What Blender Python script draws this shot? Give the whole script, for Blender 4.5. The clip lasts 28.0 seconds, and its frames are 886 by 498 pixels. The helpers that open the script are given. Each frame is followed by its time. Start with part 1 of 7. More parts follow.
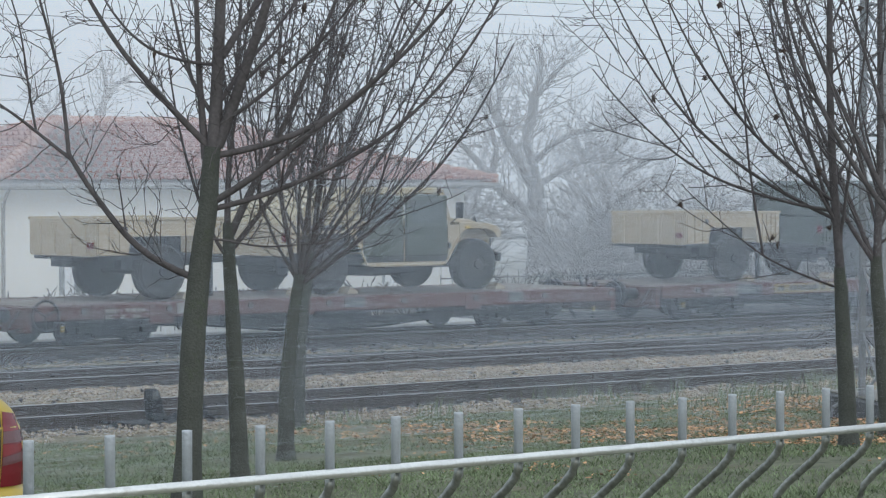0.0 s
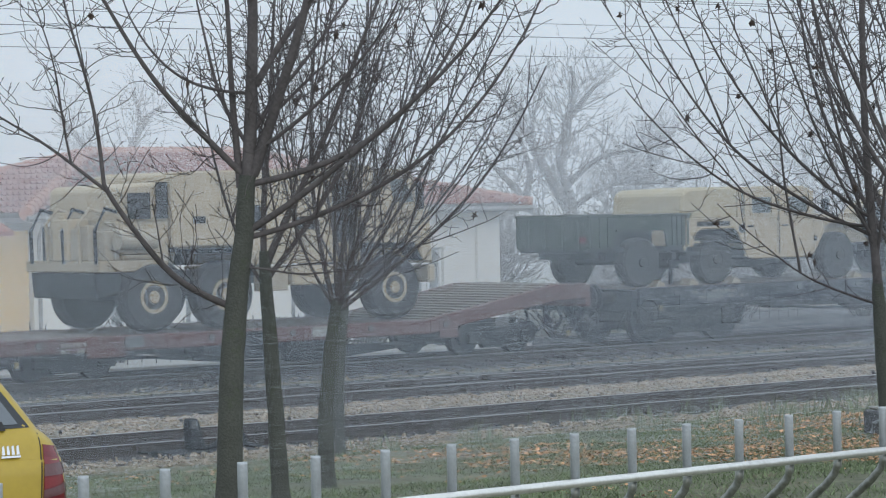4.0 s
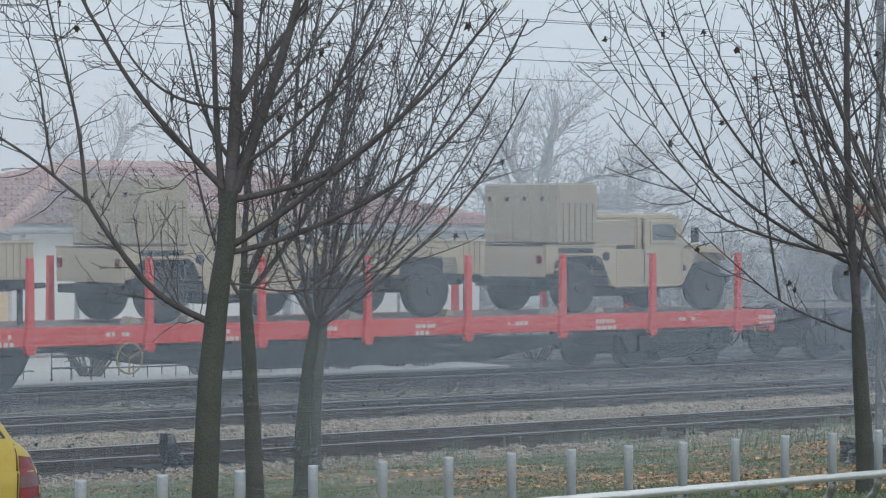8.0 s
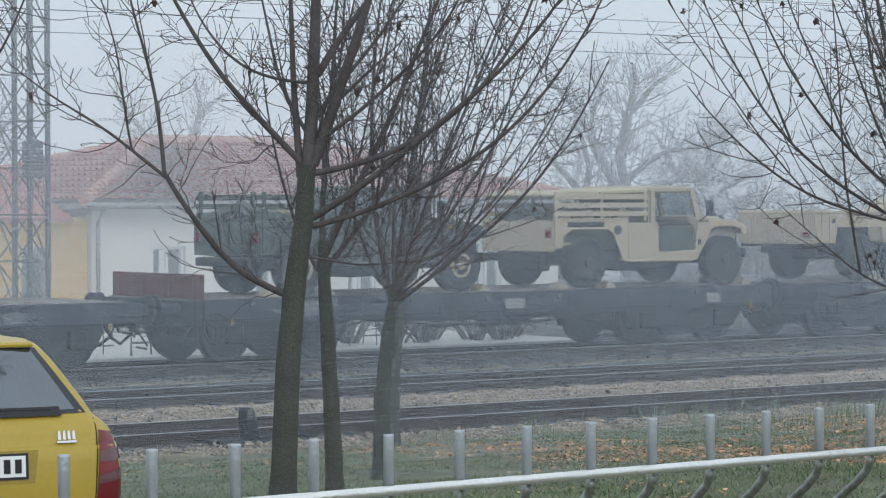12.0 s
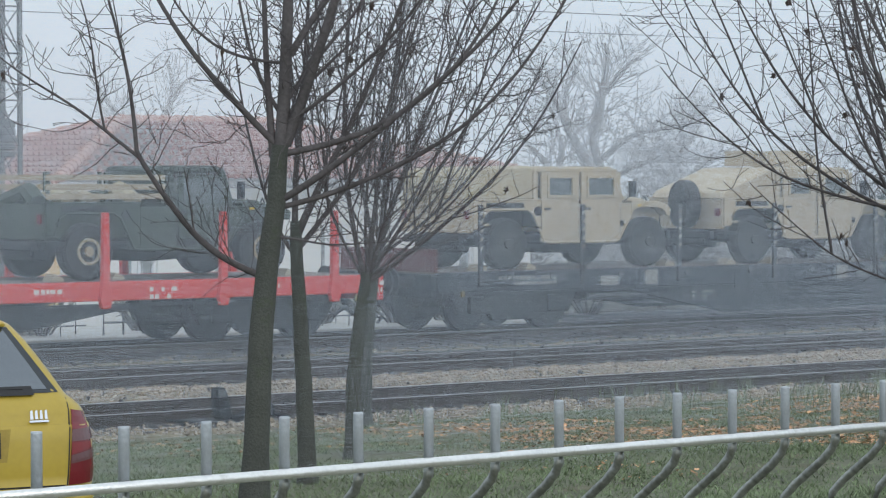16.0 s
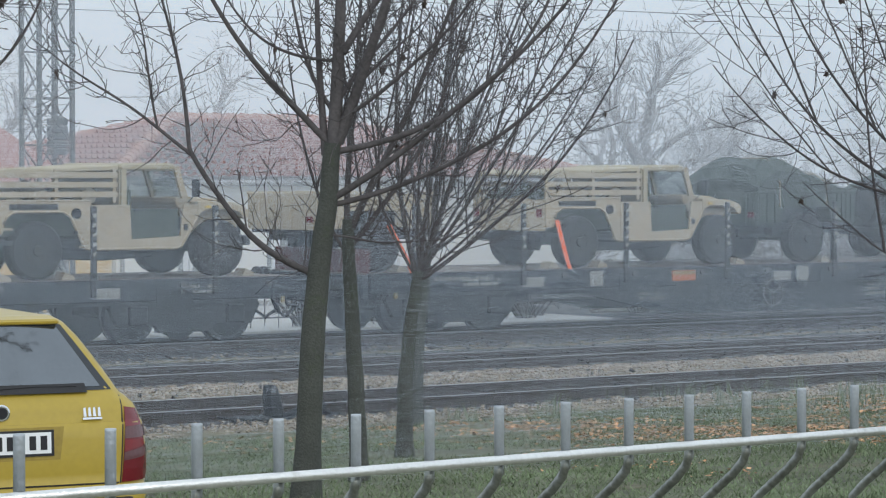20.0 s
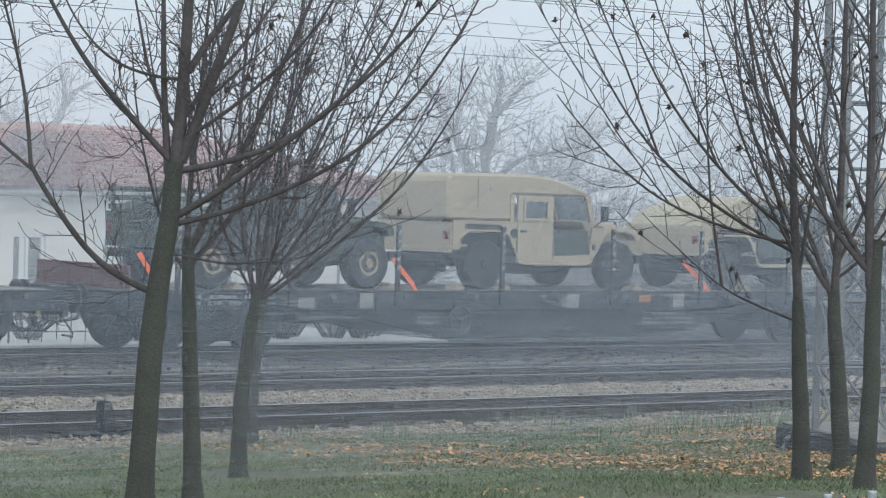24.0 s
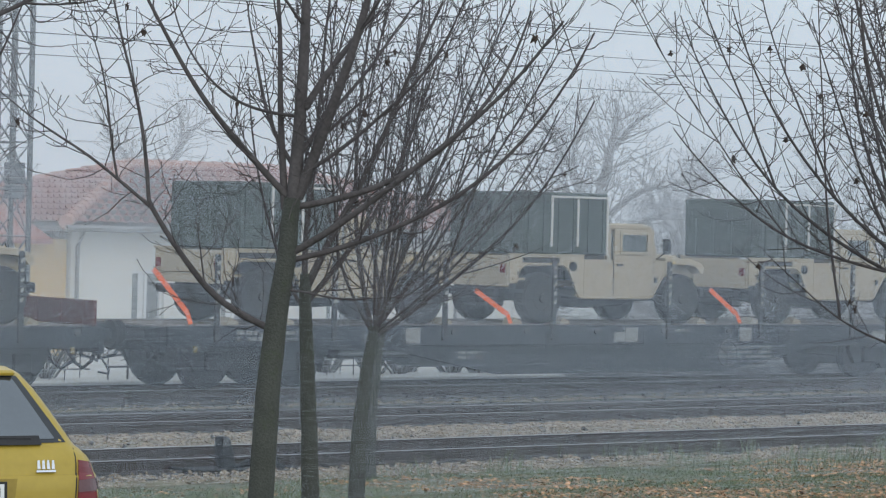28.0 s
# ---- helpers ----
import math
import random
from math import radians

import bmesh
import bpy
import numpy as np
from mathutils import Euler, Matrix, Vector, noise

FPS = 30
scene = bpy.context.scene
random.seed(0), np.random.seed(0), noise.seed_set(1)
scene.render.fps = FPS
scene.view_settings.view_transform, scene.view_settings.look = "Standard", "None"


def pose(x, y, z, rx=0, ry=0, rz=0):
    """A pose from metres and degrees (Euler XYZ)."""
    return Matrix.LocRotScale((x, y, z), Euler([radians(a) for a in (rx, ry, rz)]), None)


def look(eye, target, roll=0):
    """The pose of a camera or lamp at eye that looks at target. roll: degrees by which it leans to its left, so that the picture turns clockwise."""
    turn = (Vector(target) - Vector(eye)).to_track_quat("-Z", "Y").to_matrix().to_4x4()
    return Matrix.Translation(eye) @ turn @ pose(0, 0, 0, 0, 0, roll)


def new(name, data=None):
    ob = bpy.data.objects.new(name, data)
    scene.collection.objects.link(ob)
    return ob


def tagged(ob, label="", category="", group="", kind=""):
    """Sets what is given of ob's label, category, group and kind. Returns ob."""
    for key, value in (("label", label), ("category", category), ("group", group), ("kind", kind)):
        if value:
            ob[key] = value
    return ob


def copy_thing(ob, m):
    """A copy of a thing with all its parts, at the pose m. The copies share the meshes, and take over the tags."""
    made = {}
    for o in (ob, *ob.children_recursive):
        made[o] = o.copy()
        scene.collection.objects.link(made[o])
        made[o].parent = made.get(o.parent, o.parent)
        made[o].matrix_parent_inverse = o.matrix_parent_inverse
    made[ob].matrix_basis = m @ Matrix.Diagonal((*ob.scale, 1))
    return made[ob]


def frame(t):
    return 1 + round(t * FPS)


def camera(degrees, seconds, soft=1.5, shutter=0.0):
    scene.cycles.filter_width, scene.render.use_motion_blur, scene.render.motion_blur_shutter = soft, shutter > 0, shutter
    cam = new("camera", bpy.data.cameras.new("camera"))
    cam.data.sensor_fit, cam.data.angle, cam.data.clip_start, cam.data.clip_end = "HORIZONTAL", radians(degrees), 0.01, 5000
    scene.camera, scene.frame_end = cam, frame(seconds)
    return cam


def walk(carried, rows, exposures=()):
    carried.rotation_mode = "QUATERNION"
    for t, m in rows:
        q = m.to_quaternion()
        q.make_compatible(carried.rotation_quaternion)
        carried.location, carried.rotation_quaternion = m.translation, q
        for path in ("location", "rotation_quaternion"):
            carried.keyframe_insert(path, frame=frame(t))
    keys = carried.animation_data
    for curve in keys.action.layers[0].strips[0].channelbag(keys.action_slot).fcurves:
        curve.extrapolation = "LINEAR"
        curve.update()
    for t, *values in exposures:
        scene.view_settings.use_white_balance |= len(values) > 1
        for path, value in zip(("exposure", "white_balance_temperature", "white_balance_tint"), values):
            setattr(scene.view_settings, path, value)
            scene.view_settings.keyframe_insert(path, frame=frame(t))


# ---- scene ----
LENS = 17.82
cam = camera(LENS, 28.0, soft=1.2)
EYE_ROWS = [
    (0, (-0.0075, -0.0454, 2.6900), (6.2758, 7.7301, 2.4398), -0.005),
    (0.5, (0.0132, -0.0270, 2.6902), (6.2897, 7.7540, 2.4394), -0.703),
    (1, (0.0159, -0.0227, 2.6892), (6.2941, 7.7569, 2.4393), -0.928),
    (1.5, (0.0180, -0.0191, 2.6891), (6.3102, 7.7498, 2.4611), -0.952),
    (2, (0.0180, -0.0177, 2.6889), (6.3013, 7.7589, 2.4751), -1.005),
    (2.5, (0.0148, -0.0193, 2.6883), (6.2966, 7.7586, 2.4802), -1.182),
    (3, (0.0087, -0.0207, 2.6889), (6.2711, 7.7732, 2.4955), -1.231),
    (3.5, (-0.0059, -0.0303, 2.6910), (6.2210, 7.7925, 2.5175), -1.241),
    (5.5, (-0.0024, -0.0179, 2.6877), (6.0753, 7.9217, 2.5301), -0.582),
    (6, (-0.0071, -0.0225, 2.6877), (6.0915, 7.9016, 2.5600), -0.178),
    (6.5, (-0.0026, -0.0193, 2.6851), (6.3464, 7.7059, 2.5795), -0.004),
    (7, (-0.0097, -0.0190, 2.6856), (6.3613, 7.6882, 2.5873), 0.231),
    (7.5, (-0.0115, -0.0170, 2.6860), (6.3063, 7.7339, 2.5877), 0.223),
    (8, (-0.0105, -0.0158, 2.6856), (6.2353, 7.7933, 2.5952), 0.083),
    (8.5, (-0.0116, -0.0163, 2.6851), (6.2011, 7.8192, 2.6012), 0.099),
    (9, (-0.0091, -0.0115, 2.6841), (6.1803, 7.8424, 2.5982), 0.040),
    (9.5, (-0.0017, -0.0030, 2.6838), (6.1571, 7.8749, 2.5928), 0.000),
    (10, (0.0017, 0.0019, 2.6821), (6.1356, 7.8989, 2.5754), 0.054),
    (10.5, (0.0013, 0.0014, 2.6822), (6.1039, 7.9226, 2.5660), 0.024),
    (11, (-0.0002, -0.0014, 2.6819), (6.0770, 7.9390, 2.5512), 0.008),
    (11.5, (0.0073, 0.0069, 2.6812), (6.0598, 7.9658, 2.5265), -0.130),
    (12, (0.0076, 0.0062, 2.6807), (6.0341, 7.9842, 2.4985), -0.109),
    (12.5, (0.0077, 0.0061, 2.6814), (6.0143, 7.9985, 2.4752), -0.142),
    (14.5, (-0.0046, -0.0076, 2.6814), (6.0400, 7.9549, 2.4335), -0.116),
    (15, (-0.0033, -0.0094, 2.6825), (6.0746, 7.9279, 2.4423), -0.040),
    (15.5, (-0.0032, -0.0105, 2.6811), (6.0961, 7.9102, 2.4367), -0.053),
    (16, (0.0004, -0.0061, 2.6807), (6.1024, 7.9123, 2.4286), -0.014),
    (16.5, (0.0011, -0.0016, 2.6813), (6.0923, 7.9251, 2.4281), 0.018),
    (17, (-0.0007, -0.0009, 2.6816), (6.0711, 7.9408, 2.4328), -0.010),
    (17.5, (-0.0025, 0.0016, 2.6809), (6.0435, 7.9633, 2.4402), 0.019),
    (18, (-0.0038, 0.0000, 2.6810), (6.0273, 7.9728, 2.4348), 0.001),
    (18.5, (0.0013, 0.0056, 2.6787), (6.0129, 7.9925, 2.4143), 0.017),
    (19, (-0.0022, 0.0045, 2.6785), (5.9806, 8.0128, 2.4062), 0.085),
    (19.5, (-0.0060, 0.0007, 2.6796), (5.9582, 8.0229, 2.4094), 0.072),
    (20, (-0.0070, 0.0012, 2.6805), (5.9520, 8.0276, 2.4216), 0.057),
    (20.5, (-0.0073, 0.0036, 2.6808), (5.9504, 8.0314, 2.4387), 0.103),
    (22.5, (-0.0252, 0.0157, 2.7253), (5.9320, 8.0461, 2.5704), 1.549),
    (23, (-0.0220, 0.0138, 2.7237), (5.9779, 8.0120, 2.5494), 1.668),
    (23.5, (-0.0294, 0.0208, 2.7324), (6.3062, 7.7557, 2.5554), 1.638),
    (24, (-0.0301, 0.0203, 2.7328), (6.3825, 7.6912, 2.5443), 1.757),
    (24.5, (-0.0312, 0.0205, 2.7336), (6.3740, 7.6977, 2.5482), 1.735),
    (25, (-0.0325, 0.0206, 2.7344), (6.2894, 7.7673, 2.5874), 1.727),
    (25.5, (-0.0327, 0.0212, 2.7342), (6.2469, 7.8030, 2.6288), 1.768),
    (26, (-0.0324, 0.0204, 2.7347), (6.2118, 7.8308, 2.6563), 1.658),
    (26.5, (-0.0325, 0.0203, 2.7356), (6.1780, 7.8578, 2.6753), 1.653),
    (27, (-0.0323, 0.0203, 2.7352), (6.1457, 7.8834, 2.6724), 1.603),
    (27.5, (-0.0325, 0.0204, 2.7351), (6.0991, 7.9197, 2.6630), 1.525),
    (28, (-0.0320, 0.0204, 2.7349), (6.0574, 7.9522, 2.6572), 1.418),
]
walk(cam, [(t, look(eye, target, roll)) for t, eye, target, roll in EYE_ROWS],
     exposures=[(0.0, 0.14), (3.0, 0.16), (6.0, 0.08), (9.0, 0.01), (12.0, 0.10), (15.0, 0.18), (17.0, 0.18), (19.0, 0.16), (20.0, 0.15), (23.0, 0.13), (24.0, 0.21), (26.0, 0.01), (28.0, 0.03)])

# ---- light: a foggy, overcast winter day ----
world = bpy.data.worlds.new("winter_sky")
scene.world = world
world.use_nodes = True
wn = world.node_tree
wn.nodes.clear()
sky = wn.nodes.new("ShaderNodeTexSky")
sky.sky_type = 'NISHITA'
sky.sun_disc = False
sky.sun_elevation = radians(24)
sky.sun_rotation = radians(200)
sky.dust_density = 6.0
sky_back = wn.nodes.new("ShaderNodeBackground")
sky_back.inputs["Strength"].default_value = 0.05
wn.links.new(sky.outputs[0], sky_back.inputs["Color"])
cloud_back = wn.nodes.new("ShaderNodeBackground")
cloud_back.inputs["Color"].default_value = (0.685, 0.788, 0.888, 1)
cloud_back.inputs["Strength"].default_value = 1.27
cloud_mix = wn.nodes.new("ShaderNodeMixShader")
cloud_mix.inputs[0].default_value = 0.9
world_out = wn.nodes.new("ShaderNodeOutputWorld")
wn.links.new(sky_back.outputs[0], cloud_mix.inputs[1])
wn.links.new(cloud_back.outputs[0], cloud_mix.inputs[2])
wn.links.new(cloud_mix.outputs[0], world_out.inputs["Surface"])
sun_data = bpy.data.lights.new("sun", 'SUN')
sun_data.energy = 0.8
sun_data.angle = radians(30)
sun_data.color = (1.0, 0.97, 0.92)
sun = new("sun", sun_data)
sun.matrix_world = look((0, 0, 60), (18, 49, 30))


# ---- materials ----
def material(name, color, rough=0.7, metal=0.0, vary=0.15, scale=6.0, fine=60.0, bump=0.15, dirt=None, dirt_at=0.55,
             spec=0.4, island=0.0, by_object=0.0):
    """A surface with variation at two scales, fine relief and an optional layer of dirt."""
    mat = bpy.data.materials.new(name)
    mat.use_nodes = True
    nt = mat.node_tree
    bs = nt.nodes["Principled BSDF"]
    bs.inputs["Roughness"].default_value = rough
    bs.inputs["Metallic"].default_value = metal
    bs.inputs["Specular IOR Level"].default_value = spec
    tc = nt.nodes.new("ShaderNodeTexCoord")
    big = nt.nodes.new("ShaderNodeTexNoise")
    big.inputs["Scale"].default_value = scale
    big.inputs["Detail"].default_value = 5
    small = nt.nodes.new("ShaderNodeTexNoise")
    small.inputs["Scale"].default_value = fine
    small.inputs["Detail"].default_value = 3
    for n in (big, small):
        nt.links.new(tc.outputs["Object"], n.inputs["Vector"])
    add = nt.nodes.new("ShaderNodeMath")
    add.operation = 'ADD'
    nt.links.new(big.outputs[0], add.inputs[0])
    nt.links.new(small.outputs[0], add.inputs[1])
    last = add
    for amount, kind, sock in ((island, "ShaderNodeNewGeometry", "Random Per Island"), (by_object, "ShaderNodeObjectInfo", "Random")):
        if amount:
            src = nt.nodes.new(kind)
            m = nt.nodes.new("ShaderNodeMath")
            m.operation = 'MULTIPLY_ADD'
            m.inputs[1].default_value = amount
            nt.links.new(src.outputs[sock], m.inputs[0])
            nt.links.new(last.outputs[0], m.inputs[2])
            sub = nt.nodes.new("ShaderNodeMath")
            sub.operation = 'SUBTRACT'
            sub.inputs[1].default_value = amount / 2
            nt.links.new(m.outputs[0], sub.inputs[0])
            last = sub
    ramp = nt.nodes.new("ShaderNodeValToRGB")
    lo = [max(0.0, c * (1 - 2 * vary)) for c in color]
    hi = [min(1.0, c * (1 + 2 * vary)) for c in color]
    ramp.color_ramp.elements[0].position, ramp.color_ramp.elements[0].color = 0.2, (*lo, 1)
    ramp.color_ramp.elements[1].position, ramp.color_ramp.elements[1].color = 0.8, (*hi, 1)
    half = nt.nodes.new("ShaderNodeMath")
    half.operation = 'MULTIPLY'
    half.inputs[1].default_value = 0.5
    nt.links.new(last.outputs[0], half.inputs[0])
    nt.links.new(half.outputs[0], ramp.inputs[0])
    out = ramp.outputs[0]
    if dirt:
        spots = nt.nodes.new("ShaderNodeTexNoise")
        spots.inputs["Scale"].default_value = scale * 0.6
        spots.inputs["Detail"].default_value = 8
        spots.inputs["Roughness"].default_value = 0.7
        nt.links.new(tc.outputs["Object"], spots.inputs["Vector"])
        mask = nt.nodes.new("ShaderNodeValToRGB")
        mask.color_ramp.elements[0].position = dirt_at
        mask.color_ramp.elements[1].position = dirt_at + 0.15
        nt.links.new(spots.outputs[0], mask.inputs[0])
        mix = nt.nodes.new("ShaderNodeMix")
        mix.data_type = 'RGBA'
        nt.links.new(mask.outputs[0], mix.inputs[0])
        nt.links.new(out, mix.inputs[6])
        mix.inputs[7].default_value = (*dirt, 1)
        out = mix.outputs[2]
    nt.links.new(out, bs.inputs["Base Color"])
    if bump:
        b = nt.nodes.new("ShaderNodeBump")
        b.inputs["Strength"].default_value = bump
        b.inputs["Distance"].default_value = 0.02
        nt.links.new(small.outputs[0], b.inputs["Height"])
        nt.links.new(b.outputs[0], bs.inputs["Normal"])
    return mat


TAN = material("tan_paint", (0.425, 0.36, 0.258), 0.75, vary=0.12, scale=2.0, fine=25, bump=0.05, dirt=(0.29, 0.25, 0.175), dirt_at=0.58)
TAN_DARK = material("tan_paint_dull", (0.36, 0.31, 0.23), 0.8, vary=0.09, scale=2.0, fine=25, bump=0.05)
GREEN = material("green_paint", (0.050, 0.067, 0.056), 0.7, vary=0.25, scale=1.3, fine=20, bump=0.05, dirt=(0.03, 0.032, 0.026), dirt_at=0.56)
CANVAS_TAN = material("tan_canvas", (0.42, 0.365, 0.25), 0.95, vary=0.1, scale=3.0, fine=90, bump=0.3)
CANVAS_DULL = material("dull_tan_canvas", (0.30, 0.265, 0.20), 0.95, vary=0.12, scale=3.0, fine=90, bump=0.3)
CANVAS_GREEN = material("green_canvas", (0.058, 0.074, 0.064), 0.95, vary=0.2, scale=3.0, fine=90, bump=0.3)
# Canvas colour, also used for the shade sheets in open doorways.
DOOR_DARK = material("dark_canvas_and_cab_shade", (0.07, 0.085, 0.07), 0.9, vary=0.2, scale=3, fine=80, bump=0.2)
RUBBER = material("tyre_rubber", (0.028, 0.028, 0.03), 0.85, vary=0.2, scale=9, fine=60, bump=0.4)
RIM_DARK = material("rim_dark_grey", (0.058, 0.058, 0.055), 0.6, 0.2, vary=0.2, scale=12)
RIM_TAN = material("rim_tan", (0.36, 0.30, 0.21), 0.7, vary=0.1)
# Also colours slabs that imitate shade in arches and behind the cab.
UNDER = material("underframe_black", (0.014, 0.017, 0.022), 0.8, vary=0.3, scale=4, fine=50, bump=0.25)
WAGON_DARK = material("wagon_dark_steel", (0.022, 0.029, 0.039), 0.75, vary=0.25, scale=1.5, fine=30, bump=0.2, dirt=(0.04, 0.034, 0.032), dirt_at=0.62)
WAGON_BROWN = material("wagon_brown_paint", (0.115, 0.052, 0.047), 0.8, vary=0.2, scale=1.2, fine=30, bump=0.2, dirt=(0.06, 0.045, 0.04), dirt_at=0.55)
WAGON_RED = material("wagon_red_paint", (0.62, 0.055, 0.045), 0.55, vary=0.08, scale=1.2, fine=30, bump=0.08, dirt=(0.36, 0.05, 0.045), dirt_at=0.62)
FLAP_RED = material("flap_red_oxide", (0.115, 0.036, 0.033), 0.85, vary=0.2, scale=2, fine=40, bump=0.2)
PLANK = material("deck_plank", (0.19, 0.165, 0.145), 0.9, vary=0.25, scale=3, fine=40, bump=0.4, by_object=0.5)
STENCIL = material("stencil_white", (0.62, 0.60, 0.56), 0.8, vary=0.15, scale=8)
STENCIL_DIM = material("worn_stencil", (0.27, 0.27, 0.26), 0.8, vary=0.3, scale=8)
STENCIL_YELLOW = material("stencil_yellow", (0.60, 0.42, 0.07), 0.8, vary=0.15, scale=8)
YELLOW_PART = material("yellow_steel", (0.30, 0.24, 0.12), 0.6, vary=0.15)
ORANGE = material("orange_strap_web", (0.85, 0.16, 0.05), 0.7, vary=0.05, spec=0.2)
STRAP_YELLOW = material("yellow_strap_web", (0.50, 0.42, 0.06), 0.8, vary=0.15, spec=0.2)
ORANGE_PANEL = material("orange_plate", (0.52, 0.17, 0.06), 0.7, vary=0.12)
CHOCK = material("pale_timber", (0.36, 0.32, 0.25), 0.85, vary=0.15, scale=5)
RED_CROSS = material("red_cross_paint", (0.36, 0.085, 0.075), 0.7, vary=0.06)
WHITE_PAINT = material("white_paint", (0.75, 0.76, 0.76), 0.7, vary=0.04)
PANE = material("window_glass", (0.10, 0.12, 0.125), 0.06, vary=0.1, bump=0.0, spec=0.9)
def clear_glass():
    """Thin clear glass with a dull reflection."""
    mat = bpy.data.materials.new("clear_glass")
    mat.use_nodes = True
    nt = mat.node_tree
    see = nt.nodes.new("ShaderNodeBsdfTransparent")
    see.inputs[0].default_value = (0.72, 0.76, 0.76, 1)
    gloss = nt.nodes.new("ShaderNodeBsdfGlossy")
    gloss.inputs["Roughness"].default_value = 0.08
    mix = nt.nodes.new("ShaderNodeMixShader")
    mix.inputs[0].default_value = 0.14
    nt.links.new(see.outputs[0], mix.inputs[1])
    nt.links.new(gloss.outputs[0], mix.inputs[2])
    nt.links.new(mix.outputs[0], nt.nodes["Material Output"].inputs[0])
    return mat


CLEAR_GLASS = clear_glass()
CAR_GLASS = material("car_rear_glass", (0.185, 0.20, 0.215), 0.05, 0.8, vary=0.05, bump=0.0, spec=0.9)
# Lighter than the upright wires: reflected sky is partly put into this colour.
RAIL_BRIGHT = material("bright_rail_wire", (0.72, 0.72, 0.70), 0.32, 0.7, vary=0.08, scale=30, fine=300, bump=0.1, dirt=(0.34, 0.31, 0.27), dirt_at=0.57)
WIRE_DULL = material("weathered_wire", (0.25, 0.26, 0.24), 0.4, 0.75, vary=0.35, scale=60, fine=300, bump=0.1, dirt=(0.10, 0.07, 0.05), dirt_at=0.56)
STAKE_DARK = material("dark_stake_steel", (0.035, 0.037, 0.04), 0.7, vary=0.2)
STAKE_WHITE = material("pale_stake_paint", (0.36, 0.35, 0.32), 0.6, vary=0.2, scale=20)
BLACK_VENT = material("vent_black", (0.018, 0.018, 0.018), 0.8)
LENS_RED = material("red_lens", (0.15, 0.010, 0.016), 0.2, vary=0.08, bump=0.0, spec=0.7)
LENS_GREY = material("smoky_lens", (0.12, 0.05, 0.055), 0.2, vary=0.1, bump=0.0, spec=0.7)
LENS_BRIGHT = material("bright_red_lens", (0.20, 0.014, 0.018), 0.2, vary=0.08, bump=0.0, spec=0.7)
CAR_YELLOW = material("car_yellow_paint", (0.42, 0.305, 0.048), 0.3, vary=0.05, scale=3, fine=30, bump=0.0, spec=0.5, dirt=(0.33, 0.235, 0.052), dirt_at=0.6)
GLASS_EDGE = material("tinted_glass_border", (0.045, 0.05, 0.056), 0.2, vary=0.1, bump=0.0, spec=0.35)
# Darker copy of the car paint: painted shade for crease and recess, plus dirt.
CAR_SHADE = material("car_yellow_shade_and_dirt", (0.32, 0.23, 0.045), 0.45, vary=0.12, scale=5, fine=40, bump=0.0, spec=0.4, dirt=(0.24, 0.17, 0.05), dirt_at=0.55)
PLASTIC = material("black_plastic", (0.02, 0.02, 0.022), 0.5, vary=0.1)
CHROME = material("chrome", (0.75, 0.75, 0.76), 0.18, 1.0, vary=0.02, bump=0)
PLATE = material("plate_white", (0.78, 0.79, 0.80), 0.4, vary=0.02, bump=0)
INK = material("black_ink", (0.015, 0.015, 0.018), 0.5, bump=0)
# Darker than the rail wires: the reflection of dark surroundings is painted in.
GALVANISED = material("galvanised_wire", (0.42, 0.45, 0.48), 0.42, 0.35, vary=0.07, scale=60, fine=400, bump=0.15, dirt=(0.30, 0.29, 0.27), dirt_at=0.64)
BARK = material("bark", (0.073, 0.078, 0.069), 0.95, vary=0.22, scale=4, fine=55, bump=0.6, dirt=(0.062, 0.080, 0.046), dirt_at=0.55)
BARK_TWIG = material("twig_bark", (0.091, 0.083, 0.085), 0.9, vary=0.3, scale=6, fine=40, bump=0.2)
BARK_FAR = material("walnut_bark", (0.042, 0.042, 0.044), 0.95, vary=0.25, scale=5, fine=20, bump=0.5)
BUSH = material("bush_twigs", (0.055, 0.049, 0.044), 0.95, vary=0.3, scale=3, island=0.4)
DEAD_LEAF = material("dead_leaf", (0.05, 0.036, 0.03), 0.9, vary=0.3, scale=8, island=0.7)
FALLEN = material("fallen_leaf", (0.50, 0.285, 0.155), 0.9, vary=0.42, scale=8, island=0.9)
GRASS = material("grass_blade", (0.152, 0.196, 0.108), 0.9, vary=0.3, scale=0.7, fine=3, bump=0, island=0.7)
WEED = material("weed_blade", (0.21, 0.25, 0.17), 0.9, vary=0.25, scale=0.7, fine=3, bump=0, island=0.6)
SOIL = material("grassy_soil", (0.120, 0.126, 0.082), 0.97, vary=0.4, scale=0.8, fine=9, bump=0.9, dirt=(0.115, 0.078, 0.048), dirt_at=0.56)
BALLAST_DARK = material("oily_ballast", (0.040, 0.039, 0.041), 0.95, vary=0.4, scale=3, fine=26, bump=1.0)
STONE = material("pale_ballast_stone", (0.37, 0.315, 0.25), 0.95, vary=0.3, scale=8, fine=30, bump=0.3, island=0.55)
GRAVEL = material("fine_gravel", (0.215, 0.185, 0.14), 0.97, vary=0.5, scale=2.2, fine=22, bump=1.0, dirt=(0.17, 0.16, 0.10), dirt_at=0.5)
SLEEPER = material("sleeper_timber", (0.035, 0.032, 0.031), 0.9, vary=0.3, scale=4, fine=40, bump=0.6, by_object=0.4)
RAIL = material("rail_rust", (0.060, 0.046, 0.040), 0.8, 0.2, vary=0.3, scale=3, fine=60, bump=0.3)
RAIL_TOP = material("rail_polished", (0.42, 0.44, 0.47), 0.35, 0.8, vary=0.1, bump=0.05)
